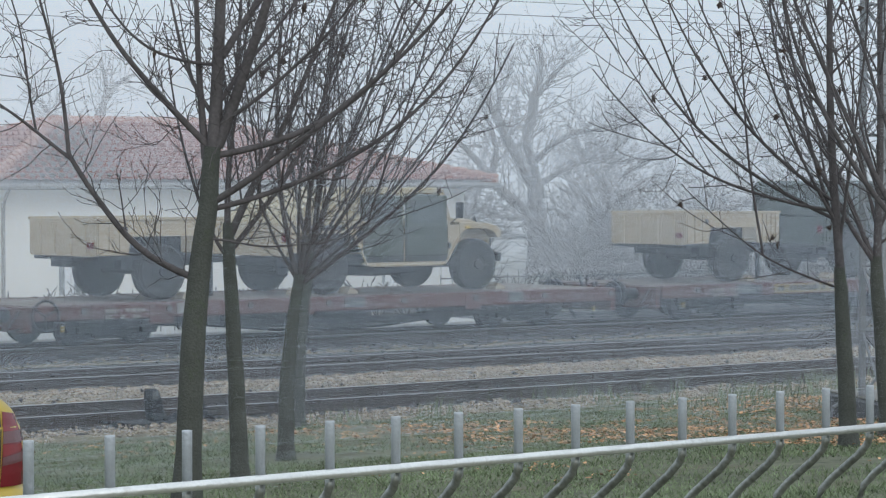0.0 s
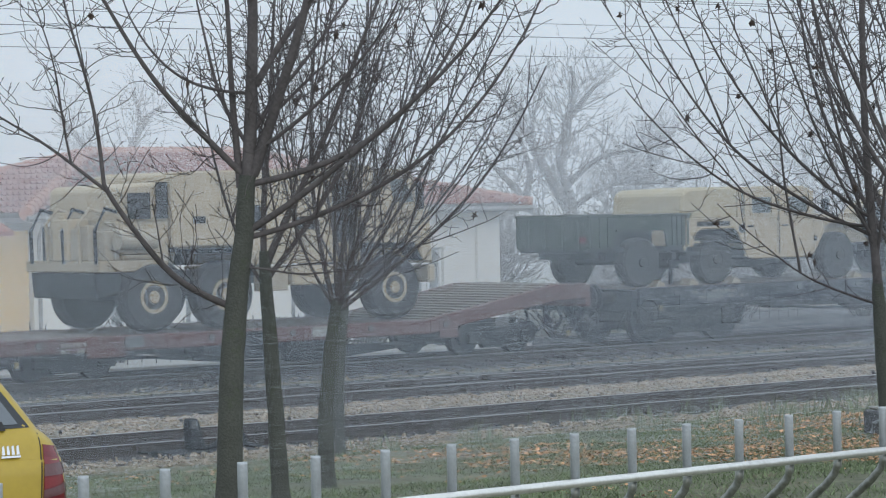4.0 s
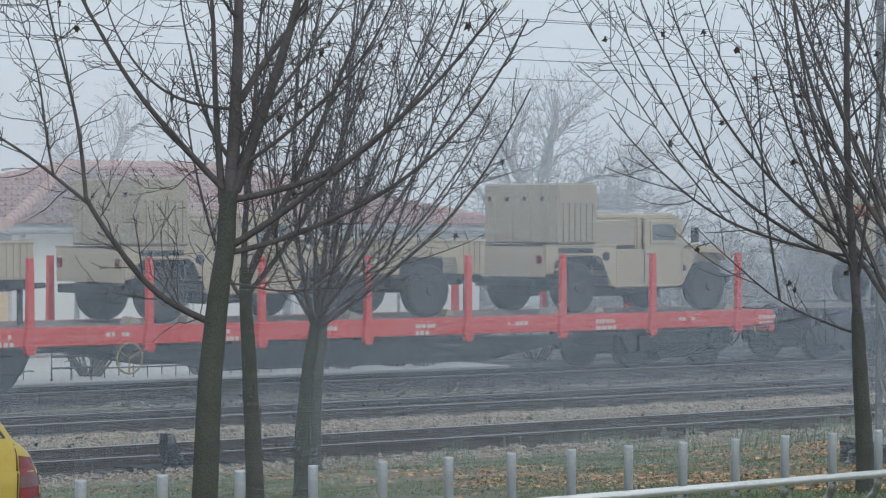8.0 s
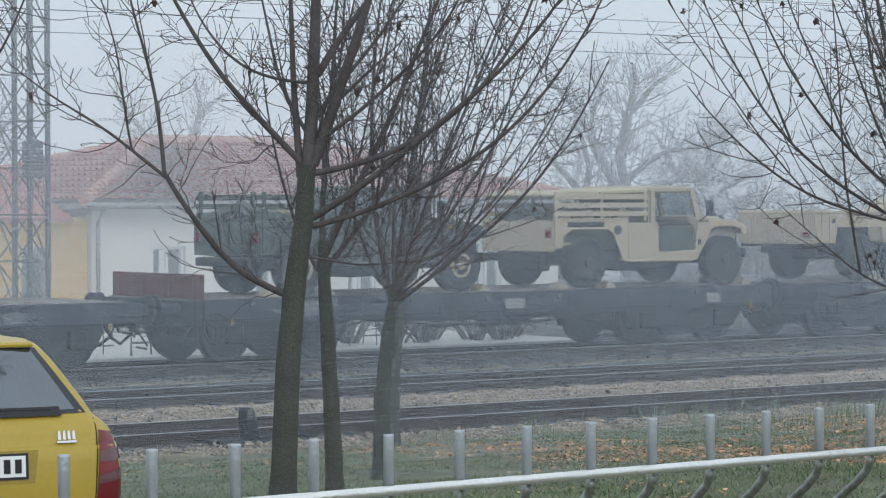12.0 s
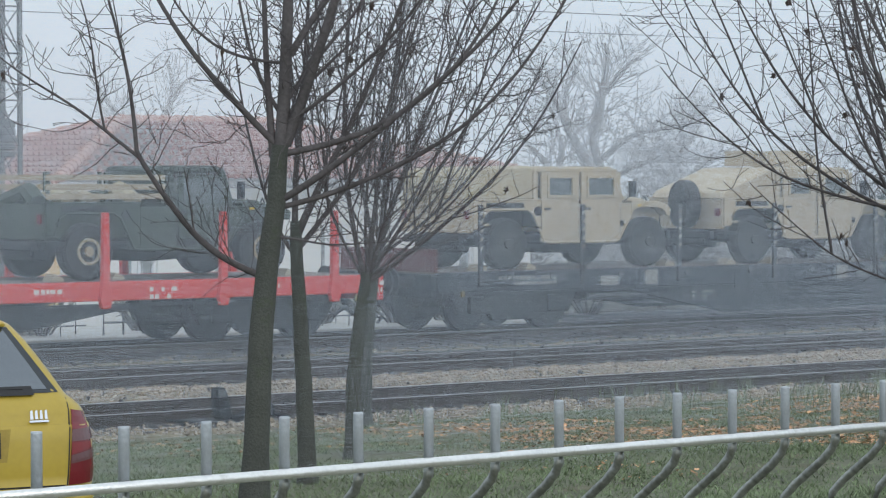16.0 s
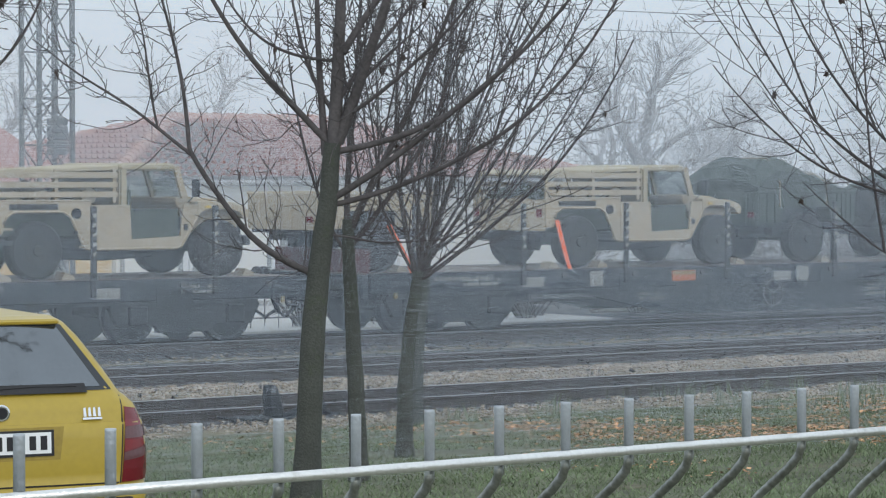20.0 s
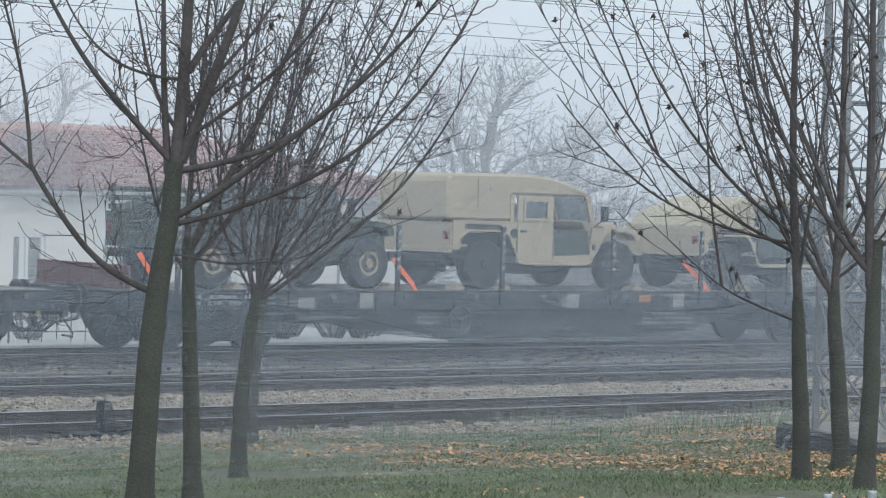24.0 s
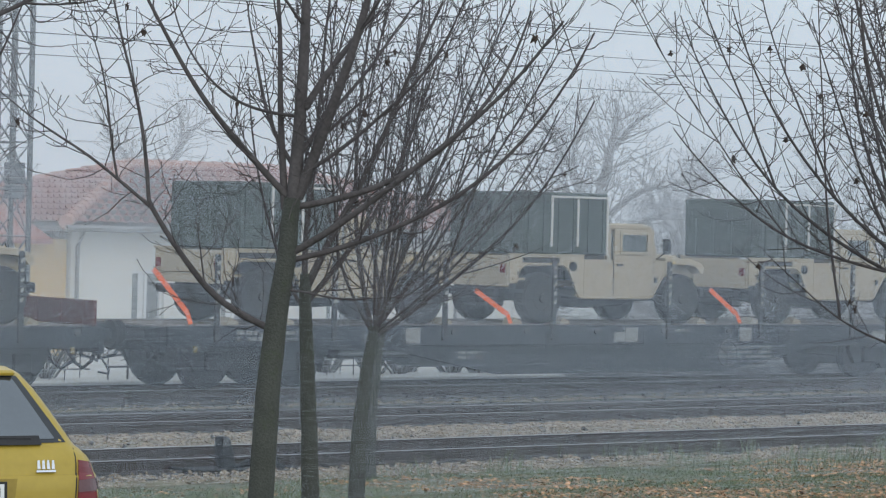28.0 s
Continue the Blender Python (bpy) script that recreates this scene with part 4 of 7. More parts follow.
    for x in (0.75, 3.2):
        for s in (-1, 1):
            w = part("wheel", lathe([(0.2, -0.1), (0.29, -0.1), (0.3, -0.06), (0.3, 0.06), (0.29, 0.1), (0.2, 0.1)], 24), RUBBER, car)
            w.location = (x, s * 0.70, 0.3)
            part("rim", lathe([(0.19, -0.02), (0.19, 0.02)], 20), CHROME, w).location = (0, s * 0.085, 0)
    return car


yellow_car()


# ---- switch stand, post, concrete block, mast foot ----
def switch_stand():
    s = thing("switch_stand", "small black rail switch stand with weight lever", "switch stand", m=pose(17.72, 27.05, -0.15))
    part("base", slab(-0.5, 0.5, -0.22, 0.22, 0, 0.08, 0.01), UNDER, s)
    part("lamp_box", profile([(-0.14, 0.08), (0.06, 0.08), (0.0, 0.30), (-0.05, 0.44), (-0.16, 0.44), (-0.17, 0.3)], -0.08, 0.08, 0.02), UNDER, s, "leaning black switch box")
    part("target", profile([(-0.15, 0.33), (-0.06, 0.33), (-0.07, 0.42), (-0.14, 0.42)], -0.09, -0.082), STEEL_GREY, s)
    for k in range(3):
        part("linkage", rod([(0.0, -0.1 + 0.1 * k, 0.09), (0.45 + 0.15 * k, -0.12 + 0.1 * k, 0.16 - 0.04 * k), (0.75 + 0.1 * k, -0.1 + 0.12 * k, 0.05)], 0.02, 6), UNDER, s)
    part("lever", rod([(0.1, 0, 0.08), (0.35, -0.05, 0.22), (0.5, -0.08, 0.18)], 0.022), UNDER, s)
    part("weight", lathe([(0.08, -0.06), (0.1, 0), (0.08, 0.06)], 12), UNDER, s).location = (0.5, -0.08, 0.17)
    part("pull_rod", rod([(-0.4, 0, 0.05), (-0.5, 0.8, 0.05)], 0.018), UNDER, s)


switch_stand()
post = thing("marker_post", "short pale marker post beside the siding", "post", m=pose(19.54, 29.18, -0.15))
part("post", slab(-0.05, 0.05, -0.04, 0.04, 0, 0.42, 0.01), CONCRETE_OLD, post)
part("cap", slab(-0.06, 0.06, -0.05, 0.05, 0.42, 0.45), CONCRETE, post)
blk = thing("mast_foundation", "low weathered concrete foundation of a lattice mast on the grass", "concrete block", m=pose(22.87, 19.90, 0.10, 0, 0, -25.5))
part("block", slab(-0.85, 0.85, -1.2, 1.2, -0.3, 0.25, 0.025), BOX_DARK, blk, "dark concrete sides")
part("cap", slab(-0.80, 0.80, -1.15, 1.15, 0.25, 0.285, 0.012), CONCRETE_OLD, blk, "paler concrete top")
part("drain_pipe", rod([(-0.93, 0.75, 0.02), (-0.9, 0.75, 0.12), (-0.84, 0.75, 0.14)], 0.03, 6), STEEL_PALE, blk)


def lattice_mast(x, y, z0, width, height, label, mat, cells, leg=0.045, bar=0.02, turn=0.0, footing=True):
    m = thing("catenary_mast", label, "mast", m=pose(x, y, z0, 0, 0, turn))
    h = width / 2
    for sx in (-1, 1):
        for sy in (-1, 1):
            part("leg", slab(sx * h - leg, sx * h + leg, sy * h - leg, sy * h + leg, 0, height), mat, m)
    dz = height / cells
    for i in range(cells):
        a, b = i * dz, (i + 1) * dz
        for sy in (-1, 1):
            part("brace", rod([(-h, sy * h, a), (h, sy * h, b)], bar, 5), mat, m)
            part("brace", rod([(h, sy * h, a), (-h, sy * h, b)], bar, 5), mat, m)
            part("tie", rod([(-h, sy * h, b), (h, sy * h, b)], bar, 5), mat, m)
        for sx in (-1, 1):
            part("brace", rod([(sx * h, -h, a), (sx * h, h, b)], bar, 5), mat, m)
    if footing:
        part("footing", slab(-h - 0.3, h + 0.3, -h - 0.3, h + 0.3, -0.3, 0.12, 0.03), CONCRETE_OLD, m)
    return m


MAST = lattice_mast(23.97, 43.95, -0.06, 0.65, 9.0, "grey steel lattice catenary mast by the station", STEEL_GREY, 11, 0.036, 0.016)
for k in range(5):
    part("tension_weight", slab(0.24, 0.54, 0.2, 0.46, 3.1 + 0.132 * k, 3.222 + 0.132 * k, 0.02), STEEL_GREY, MAST, "" if k else "dark hanging weight")
part("weight_rope", rod([(0.39, 0.33, 3.1), (0.39, 0.33, 8.6)], 0.012, 5), STEEL_GREY, MAST)
lattice_mast(22.38, 20.02, 0.385, 0.6, 9.66, "pale steel lattice mast on a concrete foundation at the verge", STEEL_PALE, 14, 0.03, 0.017, -25.5, False)


# ---- overhead wires ----
def overhead_wire(y, z, label, r=0.0055):
    ob = thing("overhead_wire", label, "cable", "overhead wires")
    pts = [(-30 + 6.0 * i, y, z + 0.012 * (i - 12)) for i in range(26)]
    part("wire", rod(pts, r, 5), CABLE, ob)


for y, z in ((39.5, 5.35), (39.5, 5.95), (39.5, 6.45), (33.4, 5.25), (33.4, 5.85), (44.3, 6.9)):
    overhead_wire(y, z, "thin dark overhead wire along the railway")

# Unseen portal, added far to the left to hold the wire ends.
portal = thing("wire_portal", "grey steel portal added out of view to hold the overhead wires", "mast", m=pose(-30.0, 0, -0.18))
for y in (24.5, 47.5):
    part("leg", slab(-0.12, 0.12, y - 0.12, y + 0.12, 0, 8.2), STEEL_GREY, portal)
part("beam", slab(-0.15, 0.15, 24.5, 47.5, 8.2, 8.5), STEEL_GREY, portal)
for y in (33.4, 39.5, 44.3):
    part("hanger", slab(-0.05, 0.05, y - 0.05, y + 0.05, 5.1, 8.2), STEEL_GREY, portal)


# ---- the station house ----
def station_house():
    house = thing("station_house", "low cream plastered station house with red tiled hip roof", "house")
    x0, x1, y0, y1, zf, ze = 28.85, 40.95, 50.0, 59.0, -0.06, 2.46
    openings = [(30.30, 31.08, 0.22, 1.68), (32.49, 33.25, 0.22, 1.68), (35.2, 35.95, 0.22, 1.68), (38.68, 39.42, 0.28, 1.69)]
    xs = [x0] + [v for o in openings for v in o[:2]] + [x1]
    for i in range(0, len(xs), 2):
        part("wall_front", slab(xs[i], xs[i + 1], y0, y0 + 0.35, zf, ze), PLASTER, house, "cream plaster")
    for a, b, lo, hi in openings:
        part("wall_front", slab(a, b, y0, y0 + 0.35, zf, lo), PLASTER, house)
        part("wall_front", slab(a, b, y0, y0 + 0.35, hi, ze), PLASTER, house)
    part("wall_side", slab(x0, x0 + 0.35, y0 + 0.352, y1, zf, ze), PLASTER, house)
    part("wall_side", slab(x1 - 0.35, x1, y0 + 0.352, y1, zf, ze), PLASTER, house)
    part("wall_back", slab(x0 + 0.352, x1 - 0.352, y1 - 0.35, y1, zf, ze), PLASTER, house)
    part("pilaster", slab(x1 - 0.62, x1 + 0.03, y0 - 0.1, y0 - 0.003, zf, ze), PLASTER, house)
    part("plinth", slab(x0 - 0.03, x1 + 0.03, y0 - 0.06, y0 - 0.004, zf, 0.06), CONCRETE_OLD, house)
    for a, b, lo, hi in openings:
        win = part("window", slab(a + 0.05, b - 0.05, y0 + 0.17, y0 + 0.18, lo + 0.05, hi - 0.05), PANE, house, "tall window with dark panes")
        f = bmesh.new()
        for u in (a, b - 0.055, (a + b) / 2 - 0.03):
            box(f, u, u + 0.055, y0 + 0.1, y0 + 0.165, lo, hi)
        box(f, a + 0.056, b - 0.056, y0 + 0.105, y0 + 0.16, lo, lo + 0.06)
        box(f, a + 0.056, b - 0.056, y0 + 0.105, y0 + 0.16, hi - 0.06, hi)
        part("frame", f, WHITE_PAINT, win, "white window frame")
        part("sill", slab(a - 0.05, b + 0.05, y0 - 0.07, y0 + 0.09, lo - 0.05, lo - 0.003), CONCRETE, win)
        part("curtain", slab((a + b) / 2 - 0.16, (a + b) / 2 - 0.04, y0 + 0.15, y0 + 0.166, lo + 0.07, hi - 0.07), WHITE_PAINT, win, "white curtain strip")
    # hip roof with eaves
    ex0, ex1, ey0, ey1 = x0 - 0.52, x1 + 0.55, y0 - 0.65, y1 + 0.6
    ridge_y, ridge_z, rx0, rx1 = (ey0 + ey1) / 2, 3.88, 32.85, 36.9
    part("eave_board", slab(ex0, ex1, ey0, ey1, ze, ze + 0.1), EAVE, house, "grey eave soffit")
    part("gutter", rod([(ex0, ey0 - 0.06, ze + 0.08), (ex1, ey0 - 0.06, ze + 0.08)], 0.06, 8), EAVE, house)
    part("downpipe", rod([(x0 + 0.1, y0 - 0.3, ze), (x0 + 0.1, y0 - 0.08, ze - 0.3), (x0 + 0.1, y0 - 0.08, zf)], 0.045, 8), EAVE, house)

    def slope(name, a, b, c, d, rows, cols):
        """A roof face of courses of curved tiles; a, b at the eave, c, d at the ridge."""
        a, b, c, d = (Vector(p) for p in (a, b, c, d))
        nrm = (b - a).cross(d - a).normalized()
        if nrm.z < 0:
            nrm = -nrm
        v, f = [], []
        for r in range(rows):
            u0, u1 = r / rows, (r + 1.12) / rows
            p0, q0 = a.lerp(d, u0), b.lerp(c, u0)
            p1, q1 = a.lerp(d, min(1, u1)), b.lerp(c, min(1, u1))
            n = max(3, int(cols * (q0 - p0).length / max(0.1, (b - a).length)))
            for k in range(n):
                for s in (0, 0.5):
                    w0, w1 = (k + s) / n, (k + s + 0.5) / n
                    h = 0.10 if s == 0 else -0.01
                    base = len(v)
                    mid0, mid1 = (w0 + w1) / 2, (w0 + w1) / 2
                    for (p, q, lift) in ((p0, q0, 0.11), (p1, q1, 0.0)):
                        v.append(p.lerp(q, w0) + nrm * (lift + 0.02))
                        v.append(p.lerp(q, mid0) + nrm * (lift + h))
                        v.append(p.lerp(q, w1) + nrm * (lift + 0.02))
                    f += [(base, base + 1, base + 4, base + 3), (base + 1, base + 2, base + 5, base + 4)]
                    f.append((base, base + 2, base + 1))
        ob = new(name, raw_mesh(name, v, f, ROOF_TILE))
        ob.parent = house
        return ob

    z1 = ze + 0.1
    A, B, C, D = (ex0, ey0, z1), (ex1, ey0, z1), (ex1, ey1, z1), (ex0, ey1, z1)
    R0, R1 = (rx0, ridge_y, ridge_z), (rx1, ridge_y, ridge_z)
    tagged(slope("roof_front", A, B, R1, R0, 11, 56), "red clay tiles")
    slope("roof_back", C, D, R0, R1, 11, 56)
    slope("roof_side", D, A, R0, R0, 11, 42)
    slope("roof_side", B, C, R1, R1, 11, 42)
    under = bmesh.new()
    vs = [under.verts.new(p) for p in (A, B, C, D, R0, R1)]
    for f in ((0, 1, 5, 4), (2, 3, 4, 5), (3, 0, 4), (1, 2, 5)):
        under.faces.new([vs[i] for i in f])
    part("roof_deck", under, EAVE, house)
    for line in ((A, R0), (B, R1), (C, R1), (D, R0), (R0, R1)):
        a, b = (Vector(p) + Vector((0, 0, 0.08)) for p in line)
        n = int((b - a).length / 0.36)
        for i in range(n):
            part("ridge_tile", rod([a.lerp(b, i / n), a.lerp(b, (i + 1.1) / n)], 0.15, 8, taper=0.78), RIDGE_TILE, house, "pale red ridge tile" if i == 0 else "")
    return house


def side_wing():
    w = thing("ochre_annex", "ochre plastered annex with red tiled roof and dark door", "house")
    part("wall_front", slab(18.0, 27.3, 50.1, 50.4, -0.06, 2.3), PLASTER_YELLOW, w, "ochre plaster")
    part("wall_front", slab(27.9, 28.8, 50.1, 50.4, -0.06, 2.3), PLASTER_YELLOW, w)
    part("wall_lintel", slab(27.3, 27.9, 50.1, 50.4, 1.7, 2.3), PLASTER_YELLOW, w)
    part("wall_side", slab(18.0, 18.3, 50.402, 58.0, -0.06, 2.3), PLASTER_YELLOW, w)
    part("wall_back", slab(18.0, 28.75, 58.0, 58.3, -0.06, 2.3), PLASTER_YELLOW, w)
    d = part("door", slab(27.32, 27.88, 50.2, 50.26, -0.06, 1.69), EAVE, w, "dark glazed door")
    part("pane", slab(27.42, 27.78, 50.19, 50.197, 0.5, 1.5), PANE, d)
    part("roof", profile([(-0.5, 2.3), (3.6, 3.7), (7.2, 2.3), (7.2, 2.2), (-0.5, 2.2)], 17.6, 28.19), ROOF_TILE, w, "red tiled roof").matrix_local = Matrix(((0, 1, 0, 0), (1, 0, 0, 50.1), (0, 0, 1, 0), (0, 0, 0, 1)))
    n = thing("notice", "small yellow notice on the ochre wall", "sign", m=pose(27.15, 50.08, 1.0))
    part("plate", slab(-0.12, 0.12, -0.012, 0.0, -0.15, 0.15), STENCIL_YELLOW, n)


station_house()
side_wing()


# ---- platform railings, gate, bushes behind the train ----
def iron_fence(x0, x1, y, label):
    f = thing("iron_fence", label, "fence", "low iron fences")
    for z in (0.12, 0.62):
        part("rail", rod([(x0, y, z), (x1, y, z)], 0.014, 5), FENCE_IRON, f)
    n = int((x1 - x0) / 0.3)
    bar = None
    for i in range(n + 1):
        if bar is None:
            bar = part("picket", rod([(0, 0, -0.06), (0, 0, 0.7)], 0.011, 5), FENCE_IRON, f)
            bar.location = (x0, y, 0)
        else:
            b = new("picket", bar.data)
            b.parent = f
            b.location = (x0 + 0.3 * i, y, 0.04 * math.sin(i * 2.1))


iron_fence(23.6, 25.0, 42.6, "low dark iron fence by the platform edge")
iron_fence(26.5, 31.6, 42.7, "low dark iron fence with leaning pickets")
iron_fence(36.5, 46.0, 45.2, "low dark iron fence before the house")
gate = thing("iron_gate", "small dark iron gate standing on the apron", "gate", m=pose(25.7, 42.5, -0.06))
for k, pts in enumerate((((-0.4, 0, 0), (-0.4, 0, 0.6), (0.4, 0, 0.6), (0.4, 0, 0)), ((-0.4, 0, 0.22), (0.4, 0, 0.22)), ((-0.4, 0, 0.42), (0.4, 0, 0.42)), ((0, 0, 0), (0, 0, 0.6)))):
    part("bar", rod(pts, 0.02, 5), FENCE_IRON, gate)
for x, wdt in ((37.6, 1.5), (40.0, 0.7), (52.0, 2.0)):
    pad = thing("concrete_slab", "weathered concrete slab standing beside the track", "concrete block", "trackside slabs", pose(x, 43.6, -0.06))
    part("slab", slab(-wdt, wdt, -0.15, 0.15, 0, 0.55, 0.03), CONCRETE_OLD, pad)


def bush(x, y, size, seed, label="leafless tangled bush behind the railway", stems=34, stout=1.0):
    root = thing("bush", label, "bush", "bare bushes", pose(x, y, -0.06))
    tw = Twigs(seed)
    tw.size, tw.least = 1.6 + 0.3 * size, 0.006 * stout
    for k in range(stems):
        a = tw.rng.random() * 6.283
        w = Vector((math.cos(a) * 0.7, math.sin(a) * 0.7, 1.0))
        s = Vector((math.cos(a), math.sin(a), 0)) * size * 0.25 * tw.rng.random()
        tw.shoot(s, w, size * (0.6 + 0.6 * tw.rng.random()), (0.010 + 0.004 * size) * stout, 0.012 if stout == 1.0 else -0.02, 0.45 * size, 0.85)
    ob = new("thicket", raw_mesh("thicket", tw.v, tw.f, BUSH))
    ob.parent = root


for i in range(11):
    bush(38.6 + 2.1 * i, 45.2 + 0.9 * math.sin(i * 2.7), 0.85, 360 + i, "dark low scrub beside the railway", 42, 1.5)
for i in range(16):
    bush(42.6 + 1.9 * i + 0.6 * math.sin(3.1 * i), 53 + 3.5 * math.sin(i * 1.9), 2.3 + 0.7 * math.sin(i * 2.3), 300 + i, stems=85)
for i, x in enumerate((24.4, 26.6, 28.6, 29.8, 30.6, 31.3, 31.9, 32.6, 33.2, 33.8, 34.5, 36.9)):
    bush(x, 43.1 + 0.35 * math.sin(i * 2.0), 0.72 + 0.12 * math.sin(i * 1.7), 340 + i, "low leafless bush on the apron", 22, 1.7)


OLD = (
    (0.27, 0.04, 1.9, -0.2, 3.2, -0.32, 4.3, 0.0), (0.17, -0.32, 4.2, 0.35, 5.3, 0.06, 6.75, 0.0), (0.2, -0.07, 1.73, -1.37, 2.78, -2.41, 4.1, 0.3),
    (0.19, -0.12, 2.7, -1.02, 4.69, -2.41, 6.31, -0.4), (0.12, -1.3, 2.85, -1.15, 4.06, -1.59, 5.24, 0.3),
    (0.15, -0.12, 4.6, 0.04, 5.89, 1.1, 6.31, 0.3), (0.11, -0.12, 1.73, -1.19, 1.83, -2.25, 1.97, -0.5),
    (0.09, -0.07, 1.07, -0.89, 1.45, -1.67, 0.99, 0.4), (0.1, -0.86, 4.26, -1.26, 5.28, -0.7, 6.23, 0.5),
    (0.11, 0.0, 3.4, 0.9, 4.3, 2.2, 4.4, -0.8), (0.1, 0.0, 2.6, 1.3, 3.6, 2.9, 3.3, 0.9))


def old_tree(x, y, k, seed, label, limbs, r, shoots):
    street_tree((x, y), ((0, 0), (0.06 * k, 1.0 * k), (0.04 * k, 2.0 * k)), [tuple([limb[0] * 0.95 * k] + [n * k for n in limb[1:]]) for limb in limbs], r, seed, label, leaves=0, name="old_tree", bark=BARK_FAR, twig=BARK_FAR, group="trees behind the railway", shoots=shoots, length=1.9 * k, reach=1.0 * k, chance=0.9, spread=1.3, size=3.0, gnarl=6.0, top=0.85)


old_tree(53.6, 62.0, 1.0, 401, "gnarled bare old tree rising through fog behind the railway", OLD, 0.32, 9.0)
for i, (x, y, k) in enumerate(((40.0, 78.0, 1.0), (33.0, 80.0, 0.9), (70.0, 76.0, 0.9), (82.0, 80.0, 1.0), (26.0, 72.0, 0.8), (60.0, 84.0, 0.9), (30.0, 66.0, 0.85), (36.5, 69.0, 0.8), (45.0, 72.0, 0.95), (22.0, 64.0, 0.75), (64.0, 70.0, 0.8))):
    old_tree(x, y, k, 420 + i, "faint bare tree far off in the fog", OLD[:7] + OLD[9:], 0.22 * k, 7.0)


# ---- fog: haze imitated by long thin opaque slivers, denser with distance ----
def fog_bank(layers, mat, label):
    """Each layer: y, the share of the view that its slivers cover, the spacing of the slivers, and where along the line
    they begin.
    """
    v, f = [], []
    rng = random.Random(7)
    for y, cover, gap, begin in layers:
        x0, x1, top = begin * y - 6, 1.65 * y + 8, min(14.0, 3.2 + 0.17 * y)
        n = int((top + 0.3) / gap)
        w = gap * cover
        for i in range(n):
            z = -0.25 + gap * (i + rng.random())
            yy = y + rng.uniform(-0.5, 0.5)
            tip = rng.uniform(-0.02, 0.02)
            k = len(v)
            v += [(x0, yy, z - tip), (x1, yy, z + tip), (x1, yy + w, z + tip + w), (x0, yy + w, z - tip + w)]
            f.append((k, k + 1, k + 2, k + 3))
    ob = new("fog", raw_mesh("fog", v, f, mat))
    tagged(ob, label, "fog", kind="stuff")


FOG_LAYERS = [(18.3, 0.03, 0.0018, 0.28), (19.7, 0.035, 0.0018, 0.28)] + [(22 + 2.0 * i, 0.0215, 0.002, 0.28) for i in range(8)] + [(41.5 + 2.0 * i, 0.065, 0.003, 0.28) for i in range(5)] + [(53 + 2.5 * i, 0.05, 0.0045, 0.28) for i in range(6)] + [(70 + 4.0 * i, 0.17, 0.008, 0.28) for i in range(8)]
# Extra slivers towards the right lighten that side as haze.
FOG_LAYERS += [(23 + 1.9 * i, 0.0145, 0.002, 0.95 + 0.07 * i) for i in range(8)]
fog_bank([l for l in FOG_LAYERS if l[0] < 40], FOG_NEAR, "thin bluish fog haze built of fine strips over the tracks")
fog_bank([l for l in FOG_LAYERS if l[0] > 40], FOG, "grey fog haze built of fine strips behind the train, denser far away")


# ---- the train ----
TRAIN_Y = 39.56
DECK = 1.06
SPEED = ((0, 10.8), (4, 10.85), (8, 10.95), (17, 10.9), (22, 10.6), (28, 10.4))


def travelled(t):
    """Metres that the train has run by the time t."""
    total = 0.0
    for (t0, v0), (t1, v1) in zip(SPEED, SPEED[1:]):
        if t <= t0:
            break
        e = min(t, t1)
        ve = v0 + (v1 - v0) * (e - t0) / (t1 - t0)
        total += (v0 + ve) / 2 * (e - t0)
    return total


MOVING = []


def on_train(ob, along, z=0.0, turn=0.0, y=0.0):
    MOVING.append((ob, along, y, z, turn))
    ob.matrix_world = pose(along, TRAIN_Y + y, z, 0, 0, turn)
    return ob


def wheelset(parent, x, r=0.46, z=0.46):
    bm = bmesh.new()
    for s in (-1, 1):
        lathe([(r * 0.35, -0.07), (r * 0.82, -0.055), (r * 0.9, -0.07), (r, -0.07), (r, 0.05), (r + 0.03, 0.055), (r + 0.03, 0.075)] if s < 0 else [(r + 0.03, -0.075), (r + 0.03, -0.055), (r, -0.05), (r, 0.07), (r * 0.9, 0.07), (r * 0.82, 0.055), (r * 0.35, 0.07)], 20, bm, (0, s * 0.755, 0))
    lathe([(0.08, -0.7), (0.08, 0.7)], 10, bm)
    w = part("wheelset", bm, UNDER, parent)
    w.location = (x, 0, z)


def bogie(parent, x, axles, spread, size=1.0):
    b = new("bogie")
    b.parent = parent
    b.location = (x, 0, 0)
    b.empty_display_size = 0.2
    b.scale = (size, 1, size)
    half = spread * (axles - 1) / 2
    for s in (-1, 1):
        pts = [(-half - 0.5, 0.6), (-half - 0.34, 0.3), (-half + 0.34, 0.3), (-half + 0.42, 0.19), (half - 0.42, 0.19), (half - 0.34, 0.3), (half + 0.34, 0.3), (half + 0.5, 0.6), (half + 0.35, 0.86), (-half - 0.35, 0.86)]
        part("side_frame", profile(pts, s * 0.98 - 0.06, s * 0.98 + 0.06, 0.01), UNDER, b)
    part("bolster", slab(-half - 0.2, half + 0.2, -0.9, 0.9, 0.42, 0.9), UNDER, b)
    for k in range(axles):
        wheelset(b, -half + spread * k)
        for s in (-1, 1):
            part("axle_box", slab(-half + spread * k - 0.16, -half + spread * k + 0.16, s * 1.02 - 0.1, s * 1.02 + 0.1, 0.32, 0.62, 0.02), UNDER, b)


